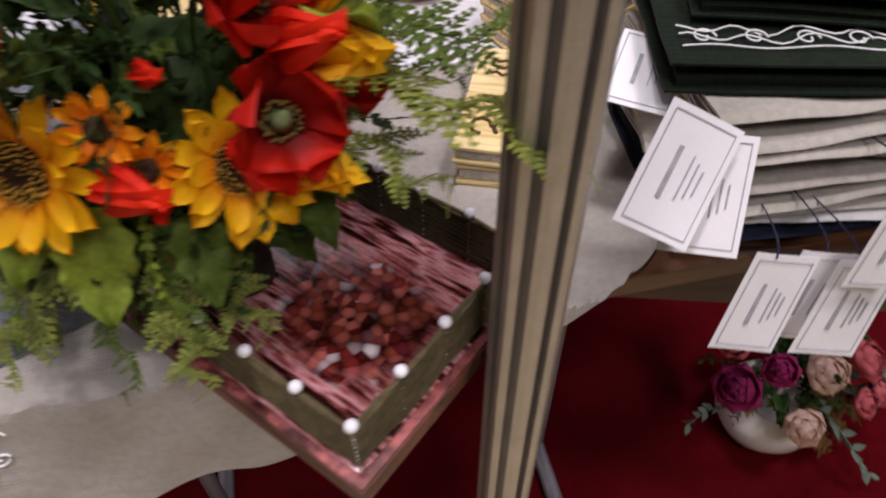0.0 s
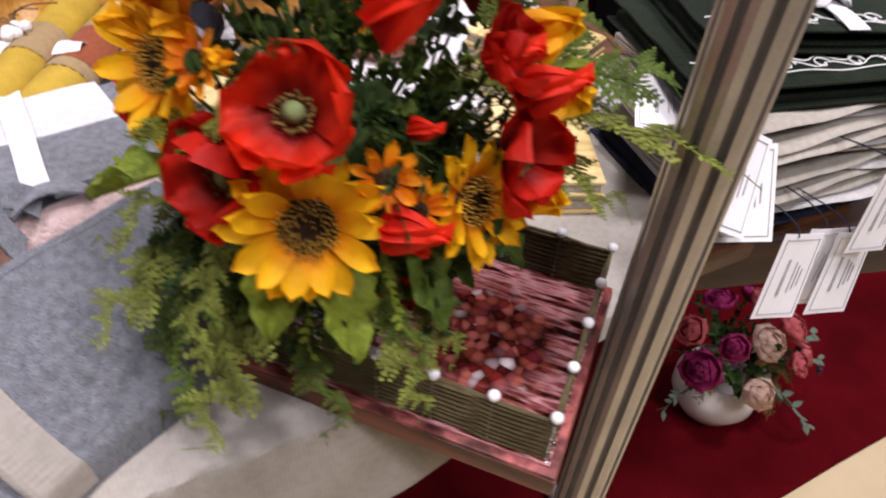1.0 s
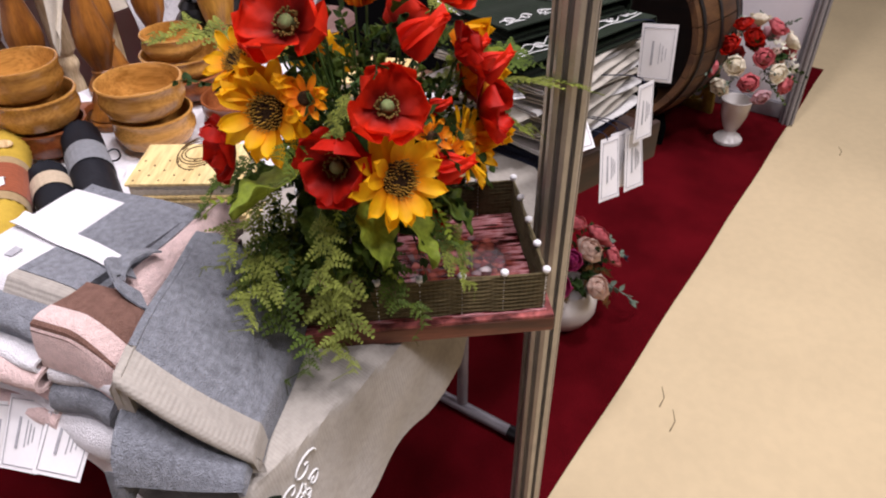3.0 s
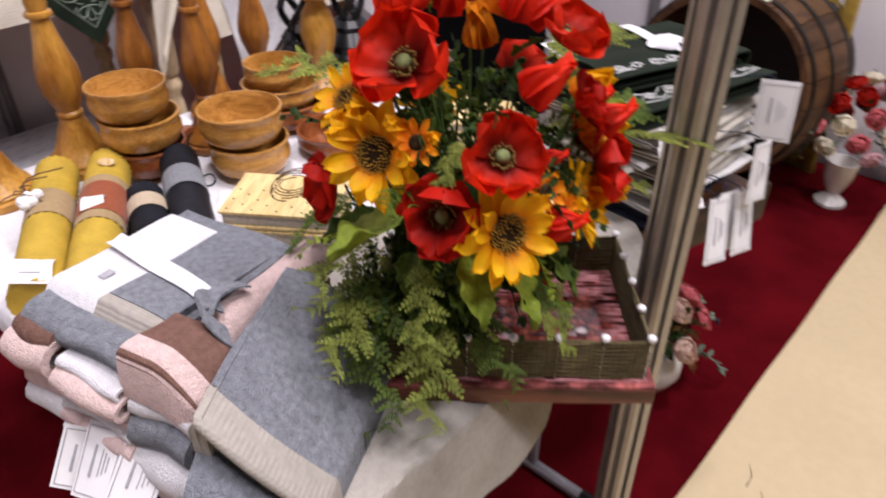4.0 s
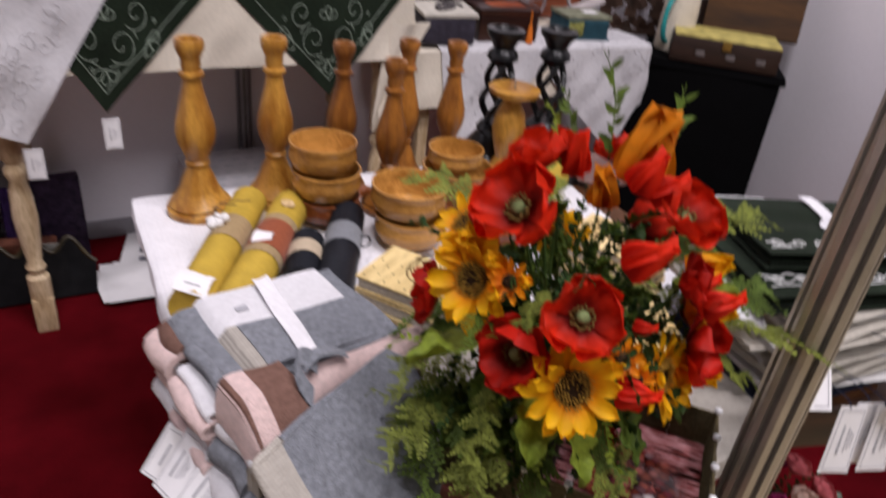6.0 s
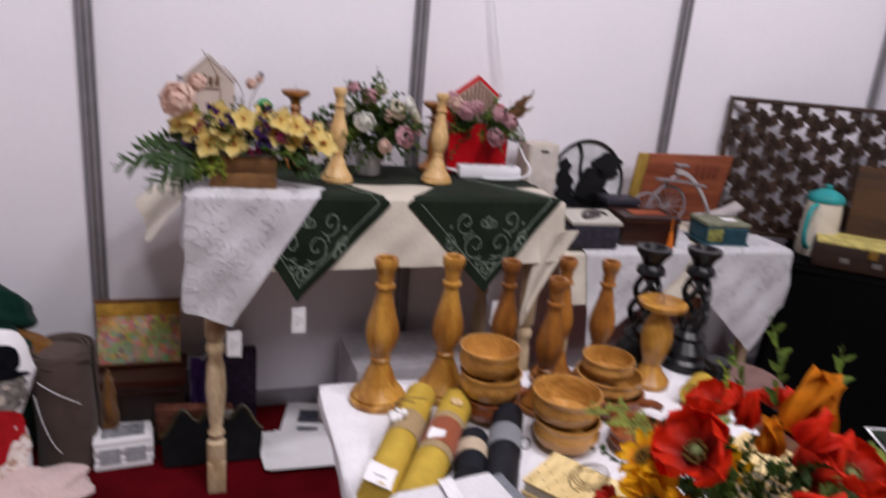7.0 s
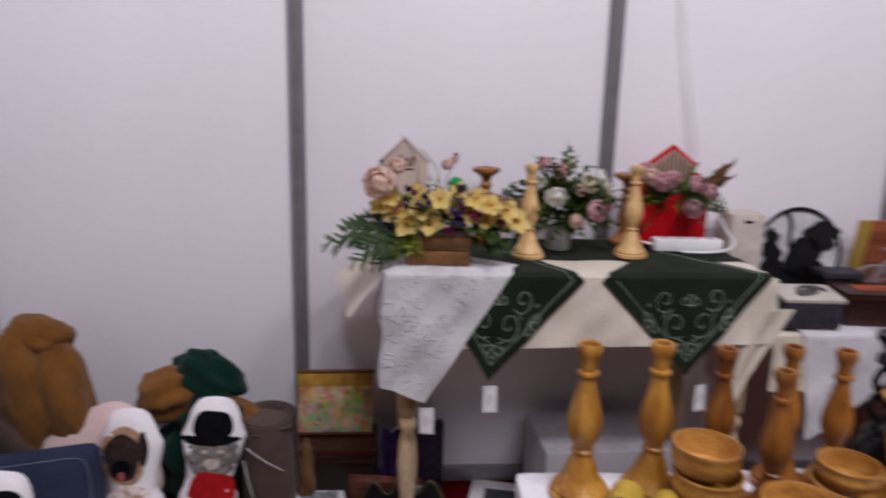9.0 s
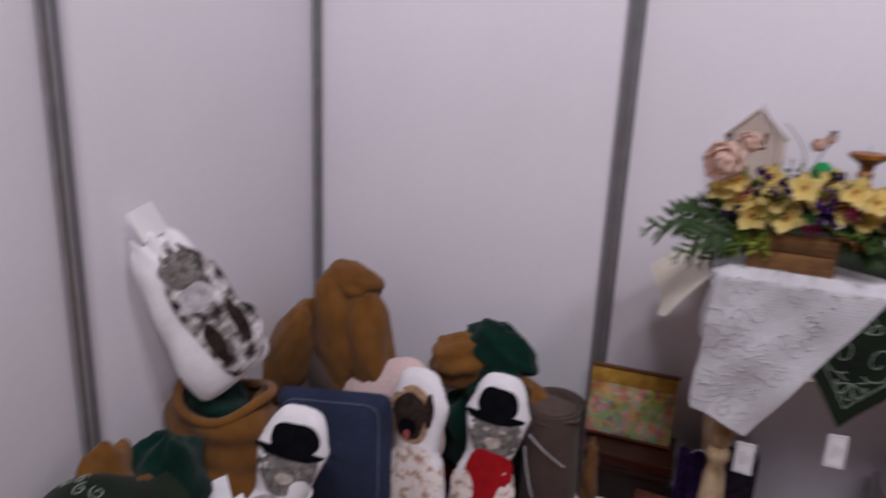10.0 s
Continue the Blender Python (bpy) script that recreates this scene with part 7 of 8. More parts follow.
part("frame", sheet(lambda u, v: (-0.02 + 0.17 * u, -0.01, 0.205 - 0.16 * u * u + 0.018 * v), 14, 2, 0.012), mottled("pale_mauve_board", (0.42, 0.38, 0.38, 1), 0.55), t)
part("handlebar", sheet(lambda u, v: (-0.09 + 0.2 * u, -0.015 + 0.03 * v, 0.185 - 0.02 * u + 0.006 * math.sin(3 * u)), 10, 3, 0.008), METAL_MAUVE, t)
part("saddle", box((0.05, 0.03, 0.01), (0.0, 0, 0.235), 0.004), METAL_MAUVE, t)
part("seat_post", tube([(0.0, 0, 0.235), (-0.01, 0, 0.19)], 0.004, 6), METAL_MAUVE, t)
part("bow_board", sheet(lambda u, v: (0.10 + 0.17 * u, -0.03 + 0.05 * v, 0.045 + 0.05 * u * u + 0.01 * v), 12, 4, 0.012), mottled("pale_mauve_plank", (0.46, 0.42, 0.42, 1), 0.55), t)
part("bow_board", box((0.16, 0.045, 0.028), (0.17, -0.01, 0.022), 0.004), METAL_MAUVE, t)

TEAL = mottled("teal_painted_wood", (0.026, 0.075, 0.10, 1), 0.5, 0.2, 30, 200, 0.2)
t = thing("teal_box", "teal book-shaped box with ribbed side and cream lid", "box", (2.035, -0.335, ZT), -8)
part("body", box((0.155, 0.125, 0.06), (0, 0, 0.034), 0.003), TEAL, t)
part("lid", box((0.165, 0.13, 0.012), (0, 0, 0.072), 0.003), mottled("cream_green_lid", (0.22, 0.23, 0.16, 1), 0.5, 0.3, 30), t, "cream-green painted lid")
part("base", box((0.17, 0.135, 0.008), (0, 0, 0.004), 0.002), TEAL, t)
for k in range(4):
    part("rib", box((0.09, 0.005, 0.007), (0.03, -0.064, 0.018 + 0.012 * k), 0.002), TEAL, t)
part("front_picture", box((0.055, 0.003, 0.044), (-0.046, -0.0635, 0.036), 0.001), mottled("yellow_green_picture", (0.24, 0.24, 0.07, 1), 0.6, 0.6, 60), t)
part("label", box((0.05, 0.04, 0.001), (0.03, 0, 0.0787), 0), PAPER, t)

# lattice panel across the corner
LAT = wood("dark_lattice_wood", lin("3d281c"), lin("241509"), 0.5, "Z", 12)
lat = thing("lattice_panel", "dark wooden openwork panel with interlocking arrow pattern", "panel", (2.565, -0.190, 0.665), -22.5, "", -4)
LW, LH = 0.74, 0.53
for x in (-LW / 2 + 0.009, LW / 2 - 0.009):
    part("frame_side", box((0.018, 0.014, LH), (x, 0, LH / 2), 0.002), LAT, lat)
for z in (0.009, LH - 0.009):
    part("frame_rail", box((LW - 0.036, 0.014, 0.018), (0, 0, z), 0.002), LAT, lat)
cell = 0.098
n = 0
for r_ in range(8):
    for c_ in range(9):
        cx, cz = -LW / 2 + 0.045 + c_ * cell + (r_ % 2) * cell / 2, 0.05 + r_ * cell * 0.866
        if abs(cx) > LW / 2 - 0.03 or cz > LH - 0.03:
            continue
        for k in range(3):
            bm = bmesh.new()
            a = radians(90 + 120 * k)
            d, q = Vector((math.cos(a), 0, math.sin(a))), Vector((-math.sin(a), 0, math.cos(a)))
            rot = Matrix((d, Vector((0, 1, 0)), q)).transposed()
            c0 = Vector((cx, 0, cz))
            box((cell * 0.60, 0.006, 0.026), c0 + d * cell * 0.24, 0.0, rot, bm)
            box((cell * 0.38, 0.006, 0.023), c0 + d * cell * 0.30 + q * cell * 0.22, 0.0, rot, bm)
            box((0.023, 0.006, cell * 0.30), c0 + d * cell * 0.46 + q * cell * 0.11, 0.0, rot, bm)
            part("arrow_slat", bm, LAT, lat, "", False)
            n += 1

# black covered stand with case
t = thing("black_stand", "stand covered with a black cloth in the corner", "stand", (2.595, -0.435, 0), -43)
def drape_box(w, l, h):
    bm = bmesh.new()
    def fn(u, v):
        a = 2 * math.pi * u
        k = 1 / max(abs(math.cos(a)), abs(math.sin(a))) ** 0.85
        fl = 1 + 0.06 * (1 - v) + 0.025 * (1 - v) * math.sin(9 * a)
        return (w / 2 * k * math.cos(a) * fl * 0.95, l / 2 * k * math.sin(a) * fl * 0.95, h * v + 0.002)
    sheet(fn, 72, 12, 0.0, bm)
    box((w * 0.96, l * 0.96, 0.02), (0, 0, h - 0.008), 0.01, bm=bm)
    return bm
part("cover", drape_box(0.50, 0.40, 0.645), BLACK_CLOTH, t)
part("top_cloth", box((0.47, 0.375, 0.014), (0, 0, 0.652), 0.006), BLACK_CLOTH, t)
t = thing("suitcase", "open brown wooden case with a yellow paper edge", "case", (2.545, -0.515, 0.662), -43)
part("tray", box((0.36, 0.20, 0.085), (0, 0, 0.0425), 0.006), wood("dark_case_wood", lin("2e1c14"), lin("180d08"), 0.5, "X", 10), t)
part("lining", box((0.35, 0.19, 0.012), (0, 0, 0.086), 0.003), mottled("yellow_paper_lining", (0.52, 0.44, 0.14, 1), 0.6, 0.3, 30), t, "yellow paper lining")
part("lid", box((0.33, 0.024, 0.27), (0.085, 0.145, 0.205), 0.005, Matrix.Rotation(radians(-20), 3, "X")), wood("brown_case_lid", lin("4a2e0c"), lin("2c1906"), 0.85, "X", 8), t, "brown case lid")
part("clasp", box((0.03, 0.006, 0.03), (0, -0.102, 0.07), 0.002), mottled("brass_clasp", (0.35, 0.22, 0.06, 1), 0.35, metal=0.8), t)
for k in range(3):
    part("stud", box((0.03, 0.004, 0.018), (-0.08 + 0.10 * k, -0.1015, 0.035), 0.004), mottled("pewter_stud_%s" % "abc"[k], (0.2, 0.18, 0.18, 1), 0.4, metal=0.5), t)
THERM = mottled("cream_enamel", (0.62, 0.56, 0.46, 1), 0.35, 0.1, 30)
TURQ = mottled("turquoise_enamel", (0.03, 0.30, 0.30, 1), 0.35, 0.15, 30)
t = thing("enamel_jug", "cream enamel jug with turquoise lid and handle", "jug", (2.475, -0.345, 0.662), 20)
t.scale = (1.32, 1.32, 1.32)
part("body", lathe([(0, 0), (0.048, 0), (0.05, 0.004), (0.05, 0.02), (0.047, 0.12), (0.044, 0.15), (0.04, 0.16), (0, 0.16)], 32), THERM, t)
part("lid", lathe([(0.046, 0.152), (0.048, 0.158), (0.044, 0.17), (0.02, 0.184), (0.008, 0.187), (0.01, 0.197), (0, 0.2)], 32), TURQ, t)
part("handle", tube(bez((-0.046, 0, 0.145), (-0.1, 0, 0.15), (-0.095, 0, 0.03), (-0.048, 0, 0.025), 12), 0.007, 8), TURQ, t)
part("spout", tube(bez((0.045, 0, 0.10), (0.07, 0, 0.12), (0.075, 0, 0.15), (0.085, 0, 0.165), 8), 0.009, 8, None, 0.7), TURQ, t)

# ---- things on the floor ----
CERAMIC = mottled("white_glazed_ceramic", (0.72, 0.69, 0.66, 1), 0.25, 0.05, 30, spec=0.5)
t = thing("round_flower_pot", "white round pot of peach, pink and magenta roses on the carpet", "flower arrangement", (1.575, -1.765, 0.002))
part("pot", lathe([(0, 0), (0.035, 0), (0.055, 0.012), (0.075, 0.05), (0.075, 0.08), (0.062, 0.105), (0.058, 0.11), (0.053, 0.105), (0.06, 0.08), (0, 0.07)], 36), CERAMIC, t)
for k, (px, py, pz, col, s) in enumerate([(-0.085, -0.01, 0.165, "magenta", 1.25), (-0.02, -0.075, 0.145, "blush", 1.1), (0.02, -0.03, 0.20, "blush", 1.25), (0.09, -0.02, 0.19, "coral", 1.2), (-0.045, -0.02, 0.215, "magenta", 0.9), (0.05, 0.02, 0.235, "coral", 1.0), (0.11, -0.05, 0.15, "coral", 0.9), (-0.07, 0.04, 0.20, "coral", 1.0), (0.0, 0.06, 0.22, "magenta", 1.0), (0.08, 0.06, 0.2, "magenta", 0.9), (0.07, -0.07, 0.165, "coral", 0.8)]):
    put(ROSES[col], t, (px, py, pz), (px * 6 - 0.15, py * 6 - 0.25, 0.7), k, s)
rs = random.Random(77)
for d, s in (((0.5, -0.5, -0.25), 1.0), ((0.7, -0.2, -0.2), 1.0), ((0.8, -0.5, -0.1), 0.9), ((0.3, -0.75, -0.4), 0.9), ((-0.8, -0.2, 0.0), 0.6)):
    along(FERN_B, t, (0.04 * d[0], 0.04 * d[1], 0.14), d, s, 0.3)
for d, s in (((0.45, -0.65, -0.35), 1.35), ((0.9, -0.1, 0.1), 1.4), ((-0.9, -0.1, -0.1), 1.0), ((0.9, -0.35, 0.05), 1.2)):
    along(EUC, t, (0.05 * d[0], 0.05 * d[1], 0.13), d, s, 0.3)
for k in range(6):
    put(BERRY, t, (rs.uniform(0.03, 0.13), rs.uniform(-0.1, 0), rs.uniform(0.12, 0.18)), (0.5, -0.4, 0.4), k, 1.0)
fill_leaves(t, (0, 0, 0.13), (0.11, 0.10, 0.08), 40, [SPRIG[2], DARKLEAF[0], DARKLEAF[1]], 78, (0.6, 1.0), -0.2)

t = thing("pedestal_vase", "white pedestal vase of red, pink and cream roses on the carpet", "flower arrangement", (2.685, -1.822, 0.002))
part("vase", lathe([(0, 0), (0.046, 0), (0.047, 0.010), (0.038, 0.020), (0.022, 0.030), (0.019, 0.040), (0.028, 0.055), (0.042, 0.095), (0.047, 0.140), (0.050, 0.150), (0.044, 0.150), (0.036, 0.10), (0, 0.09)], 36), CERAMIC, t)
cols = ["cream", "red", "coral", "pink", "red", "coral", "blush", "cream", "coral", "red"]
for k in range(34):
    u, a = (k + 0.5) / 34, k * 2.39996
    ct = 1 - 1.35 * u
    st = math.sqrt(max(0, 1 - ct * ct))
    n_ = Vector((st * math.cos(a), st * math.sin(a), ct))
    put(ROSES[cols[k % 10]] if k % 4 != 3 else WHITE_F, t, (0.128 * n_.x, 0.128 * n_.y, 0.268 + 0.128 * n_.z), n_, k, (1.15 if k % 4 != 3 else 1.8))
fill_leaves(t, (0, 0, 0.27), (0.15, 0.15, 0.15), 60, [SPRIG[0], DARKLEAF[0], SPRIG[2], EUC], 79, (0.6, 0.95), -0.5, 0.6)

# barrel with an open end
STAVE = wood("old_oak_stave", lin("5e4024"), lin("382110"), 0.6, "Z", 12)
HOOP = mottled("dark_hoop_iron", (0.03, 0.028, 0.026, 1), 0.5, 0.3, 40, 200, 0.2, metal=0.7)
br = thing("barrel", "open-ended old oak barrel lying on its side", "barrel", (2.64, -1.46, 0.345), 0)
br.matrix_basis = Matrix.Translation((2.64, -1.46, 0.345)) @ Vector((-0.95, 0.02, 0.10)).to_track_quat("Z", "Y").to_matrix().to_4x4()
BR, BH = 0.30, 0.42
for k in range(22):
    a0, a1 = 2 * math.pi * k / 22 + 0.006, 2 * math.pi * (k + 1) / 22 - 0.006
    def fn(u, v, a0=a0, a1=a1):
        a = a0 + (a1 - a0) * u
        r = BR * (1 - 0.10 * (2 * v - 1) ** 2)
        return (r * math.cos(a), r * math.sin(a), BH * (v - 0.5))
    part("stave", sheet(fn, 4, 10, 0.02), STAVE, br)
for z in (-0.18, -0.08, 0.08, 0.18):
    r = BR * (1 - 0.10 * (2 * z / BH) ** 2) + 0.002
    part("hoop", lathe([(r, z - 0.012), (r + 0.002, z - 0.011), (r + 0.002, z + 0.011), (r, z + 0.012)], 44), HOOP, br)
# near-black head colour stands in for the unlit inside of the barrel
part("barrel_head", lathe([(0, -0.20), (BR * 0.88, -0.20), (BR * 0.88, -0.18), (0, -0.18)], 44), wood("shade_darkened_barrel_head", lin("24160d"), lin("120a06"), 0.7, "X"), br)
t = thing("plinth", "low black plinth under the barrel", "plinth", (2.62, -1.45, 0.002), 24)
part("body", box((0.34, 0.30, 0.075), (0, 0, 0.0375), 0.01), BLACK_CLOTH, t)
GOLD = mottled("gold_frame_paint", (0.36, 0.24, 0.05, 1), 0.45, 0.25, 30, 200, 0.3)
t = thing("gold_screen", "gold openwork frame leaning behind the barrel", "screen", (2.90, -1.46, 0.0), 80, "", -7)
for x in (-0.24, 0.24):
    part("upright", box((0.04, 0.02, 0.78), (x, 0, 0.39), 0.004), GOLD, t)
for z in (0.02, 0.76):
    part("crossbar", box((0.44, 0.02, 0.04), (0, 0, z), 0.004), GOLD, t)
for i in range(6):
    for j in range(10):
        q = part("rosette", tube([(-0.185 + 0.074 * i + 0.03 * math.cos(a), 0, 0.075 + 0.068 * j + 0.03 * math.sin(a)) for a in [k * 0.6283 for k in range(10)]], 0.006, 5, None, 1, True), GOLD, t)
t = thing("white_blossom_bundle", "bundle of white blossoms and leaves on top of the barrel", "flower arrangement", (2.55, -1.46, 0.60))
for k in range(26):
    put(WHITE_F, t, (rs.uniform(-0.12, 0.12), rs.uniform(-0.1, 0.1), rs.uniform(0.03, 0.14)), (rs.uniform(-0.7, 0.2), rs.uniform(-0.8, 0.2), 0.6), k, rs.uniform(1.4, 2.2))
fill_leaves(t, (0, 0, 0.05), (0.14, 0.12, 0.08), 36, [SPRIG[0], SPRIG[1], EUC], 80, (0.6, 1.0), 0.0)

# under the back table
t = thing("printed_canvas", "colourful printed canvas picture in a brown frame", "picture", (0.118, -0.115, 0.252), 0, "", -6)
CANV, cn, cl, cb = base_mat("painted_garden_print", 0.6)
tc, n1, n2 = cn.new("ShaderNodeTexCoord"), cn.new("ShaderNodeTexNoise"), cn.new("ShaderNodeTexVoronoi")
n1.inputs["Scale"].default_value, n1.inputs["Detail"].default_value, n2.inputs["Scale"].default_value = 9, 6, 55
cl.new(tc.outputs["Object"], n1.inputs["Vector"])
cl.new(tc.outputs["Object"], n2.inputs["Vector"])
rr = cn.new("ShaderNodeValToRGB")
for pos, col in ((0.0, lin("8a6a2a")), (0.35, lin("b59a62")), (0.45, lin("c4a793")), (0.55, lin("a9975e")), (0.65, lin("8c4a30")), (1.0, lin("6b6a3a"))):
    e = rr.color_ramp.elements.new(pos)
    e.color = col
cl.new(n1.outputs["Fac"], rr.inputs[0])
mxc = cn.new("ShaderNodeMixRGB")
mxc.blend_type, mxc.inputs[0].default_value = "OVERLAY", 0.5
cl.new(rr.outputs[0], mxc.inputs[1])
cl.new(n2.outputs["Color"], mxc.inputs[2])
cl.new(mxc.outputs[0], cb.inputs["Base Color"])
part("canvas", box((0.24, 0.016, 0.155), (0, 0, 0.0775), 0.002), CANV, t)
part("yellow_sky", box((0.24, 0.016, 0.042), (0, 0, 0.177), 0.002), mottled("yellow_orange_paint", (0.48, 0.27, 0.045, 1), 0.6, 0.35, 25), t)
for s in (-1, 1):
    part("frame_strip", box((0.25, 0.02, 0.007), (0, 0, 0.0995 + s * 0.1035), 0.001), BOARD, t)
t = thing("dark_cabinet", "dark brown wooden cabinet box under the picture", "cabinet", (0.125, -0.125, 0.002), 0)
part("body", box((0.25, 0.17, 0.205), (0, 0, 0.1025), 0.004), wood("near_black_wood", lin("2a1a14"), lin("140c08"), 0.5, "X"), t)
part("top", box((0.262, 0.18, 0.03), (0, 0, 0.222), 0.005), CHERRY, t)
part("shelf_edge", box((0.22, 0.008, 0.008), (0, -0.088, 0.19), 0.001), CHERRY, t)
t = thing("purple_bag", "purple organza gift bag hanging beside the cabinet", "bag", (0.30, -0.11, 0.05))
part("bag", sheet(lambda u, v: (0.075 * (u - 0.5) * (1 - 0.25 * v) + 0.006 * math.sin(14 * u), -0.006 * math.sin(11 * u + 3 * v), 0.2 * v), 20, 12, 0.012), mottled("purple_organza", (0.05, 0.025, 0.10, 1), 0.4, 0.4, 40), t)
part("ribbon", tube(bez((0, -0.01, 0.2), (0.03, -0.03, 0.25), (0.06, -0.03, 0.2), (0.05, -0.02, 0.16), 10), 0.002, 5), WHITE_CLOTH, t)
t = thing("dark_box", "black-violet patterned box standing under the table", "box", (0.41, -0.09, 0.002), 4)
part("body", box((0.13, 0.05, 0.265), (0, 0, 0.1325), 0.004), mottled("dark_violet_card", (0.035, 0.022, 0.045, 1), 0.5, 0.6, 40), t)
t = thing("red_print_box", "red-brown printed flat box leaning under the table", "box", (0.285, -0.205, 0.002), -8, "", 14)
part("body", box((0.23, 0.03, 0.155), (0, 0, 0.0775), 0.003), mottled("red_brown_print", (0.15, 0.055, 0.035, 1), 0.5, 0.6, 22), t)
part("corner_paper", box((0.075, 0.003, 0.075), (0.10, -0.0165, 0.115), 0.001), mottled("pale_print", (0.4, 0.38, 0.34, 1), 0.6, 0.3, 40), t)
t = thing("white_print_box", "stack of white printed cards with grey pictures", "box", (0.075, -0.255, 0.002), 5)
for k in range(5):
    part("card", box((0.16, 0.12, 0.018), (0.004 * (k % 2), 0.003 * (k % 3), 0.009 + 0.0185 * k), 0.002), PAPER, t)
for k in range(2):
    part("picture", box((0.055, 0.002, 0.05), (-0.035 + 0.07 * k, -0.0605, 0.045), 0), PRINT, t)
part("picture", box((0.12, 0.07, 0.001), (0, 0, 0.0935), 0), mottled("grey_photo", (0.25, 0.25, 0.27, 1), 0.5, 0.5, 40), t)
t = thing("carved_tray", "black lacquer tray with a wavy carved rim", "tray", (0.335, -0.325, 0.002), 0, "", 68)
bm = bmesh.new()
top = [(0.15 * (2 * k / 30 - 1), 0.150 + 0.02 * math.cos(10.5 * (2 * k / 30 - 1)) - 0.05 * (2 * k / 30 - 1) ** 6) for k in range(31)]
vs = [bm.verts.new((x, y, 0)) for x, y in top] + [bm.verts.new((0.14, 0, 0)), bm.verts.new((-0.14, 0, 0))]
f = bm.faces.new(vs)
ex = bmesh.ops.extrude_face_region(bm, geom=[f])
for v in [g for g in ex["geom"] if isinstance(g, bmesh.types.BMVert)]:
    v.co.z += 0.02
bmesh.ops.recalc_face_normals(bm, faces=bm.faces[:])
part("body", bm, BLACK_PLASTIC, t, "", False)
part("rim", tube([(x, y, 0.02) for x, y in top], 0.006, 6), wood("olive_rim", lin("4a4022"), lin("241c0c"), 0.4, "X"), t)
for k, (x, y, rz, z) in enumerate(((0.70, -0.13, -14, 0.0), (0.63, -0.235, -4, 0.0), (0.655, -0.255, -12, 0.006), (0.62, -0.27, 6, 0.012), (0.645, -0.30, -2, 0.018))):
    t = thing("leaflet", "white printed leaflet lying on the carpet under the table", "leaflet", (x - 0.02, y - 0.05, 0.006 + z), rz, "leaflets on the carpet")
    part("sheet", sheet(lambda u, v, k=k: (0.25 * (u - 0.5), 0.31 * (v - 0.5) * (0.55 if k else 0.95), 0.003 * math.sin(4 * u + k) * math.sin(3 * v)), 8, 8, 0.0035), PAPER, t)
    if k < 2:
        part("picture", box((0.15, 0.08, 0.001), (0, 0.05 if k == 0 else 0.0, 0.0042), 0), mottled("dark_photo_%s" % "ab"[k], (0.06, 0.06, 0.08, 1), 0.5, 0.5, 30), t)
        part("picture", box((0.07, 0.045, 0.001), (-0.035, -0.04, 0.0042), 0), mottled("grey_photo_%s" % "ab"[k], (0.2, 0.2, 0.24, 1), 0.5, 0.4, 30), t)
        part("picture", box((0.05, 0.045, 0.001), (0.045, -0.04, 0.0042), 0), mottled("mauve_photo_%s" % "ab"[k], (0.2, 0.14, 0.2, 1), 0.5, 0.4, 30), t)
t = thing("carton", "white cardboard carton with small repeated print", "carton", (0.975, -0.195, 0.002), 2)
part("body", box((0.42, 0.28, 0.285), (0, 0, 0.1425), 0.004), mottled("printed_carton", (0.46, 0.44, 0.46, 1), 0.7, 0.1, 12), t)
for i in range(9):
    for j in range(6):
        part("print", box((0.026, 0.008, 0.0006), (-0.18 + 0.045 * i + 0.012 * (j % 2), -0.115 + 0.045 * j, 0.2855), 0, Matrix.Rotation(0.25, 3, "Z")), PRINT, t)

# ---- soft goods heaped in the corner ----
FLEECE = mottled("ochre_brown_fleece", (0.185, 0.078, 0.017, 1), 0.95, 0.25, 12, 380, 0.8, spec=0.05, dist=0.004, sheen=0.15)
FLEECE_GREEN = mottled("bottle_green_fleece", (0.003, 0.024, 0.016, 1), 0.95, 0.25, 12, 380, 0.8, spec=0.05, dist=0.004, sheen=0.1)
TAUPE = mottled("taupe_microfibre", (0.088, 0.062, 0.052, 1), 0.9, 0.2, 10, 380, 0.4, spec=0.05, dist=0.003, sheen=0.1)
DENIM = woven("blue_denim", (0.026, 0.034, 0.066, 1), threads=1400, var=0.2)
PILLOW_W = mottled("white_plush_print", (0.80, 0.78, 0.80, 1), 0.9, 0.12, 14, 300, 0.4)


def soft_heap(center, radii, folds, seed, m=None, bm=None, rough=0.06):
    """A slumped bundle of thick cloth with deep folds."""
    own = bmesh.new()
    bmesh.ops.create_icosphere(own, subdivisions=5, radius=1)
    for v in own.verts:
        d = v.co.normalized()
        a = math.atan2(d.y, d.x)
        f = 1 + 0.10 * math.sin(folds * a + seed + 3 * d.z) * (1 - abs(d.z) ** 3) + rough * math.sin(4.5 * d.z * 2 + 2 * a + seed * 2) + 0.10 * noise.noise(d * 2.2 + Vector((seed, 0, 0))) + 0.035 * noise.noise(d * 6 + Vector((0, seed, 0)))
        p = d * f
        p = Vector((p.x * radii[0], p.y * radii[1], p.z * radii[2]))
        v.co = Vector(center) + ((m.to_3x3() @ p) if m else p)
    return merge(bm, own)


t = thing("fleece_blanket", "ochre-brown fleece blanket bundled upright in the corner", "blanket", (-0.785, -0.2, 0.002), 0, "bundled fleece blankets")
part("lower_fold", soft_heap((-0.03, 0, 0.25), (0.15, 0.10, 0.26), 5, 1.0), TAUPE, t, "taupe lining")
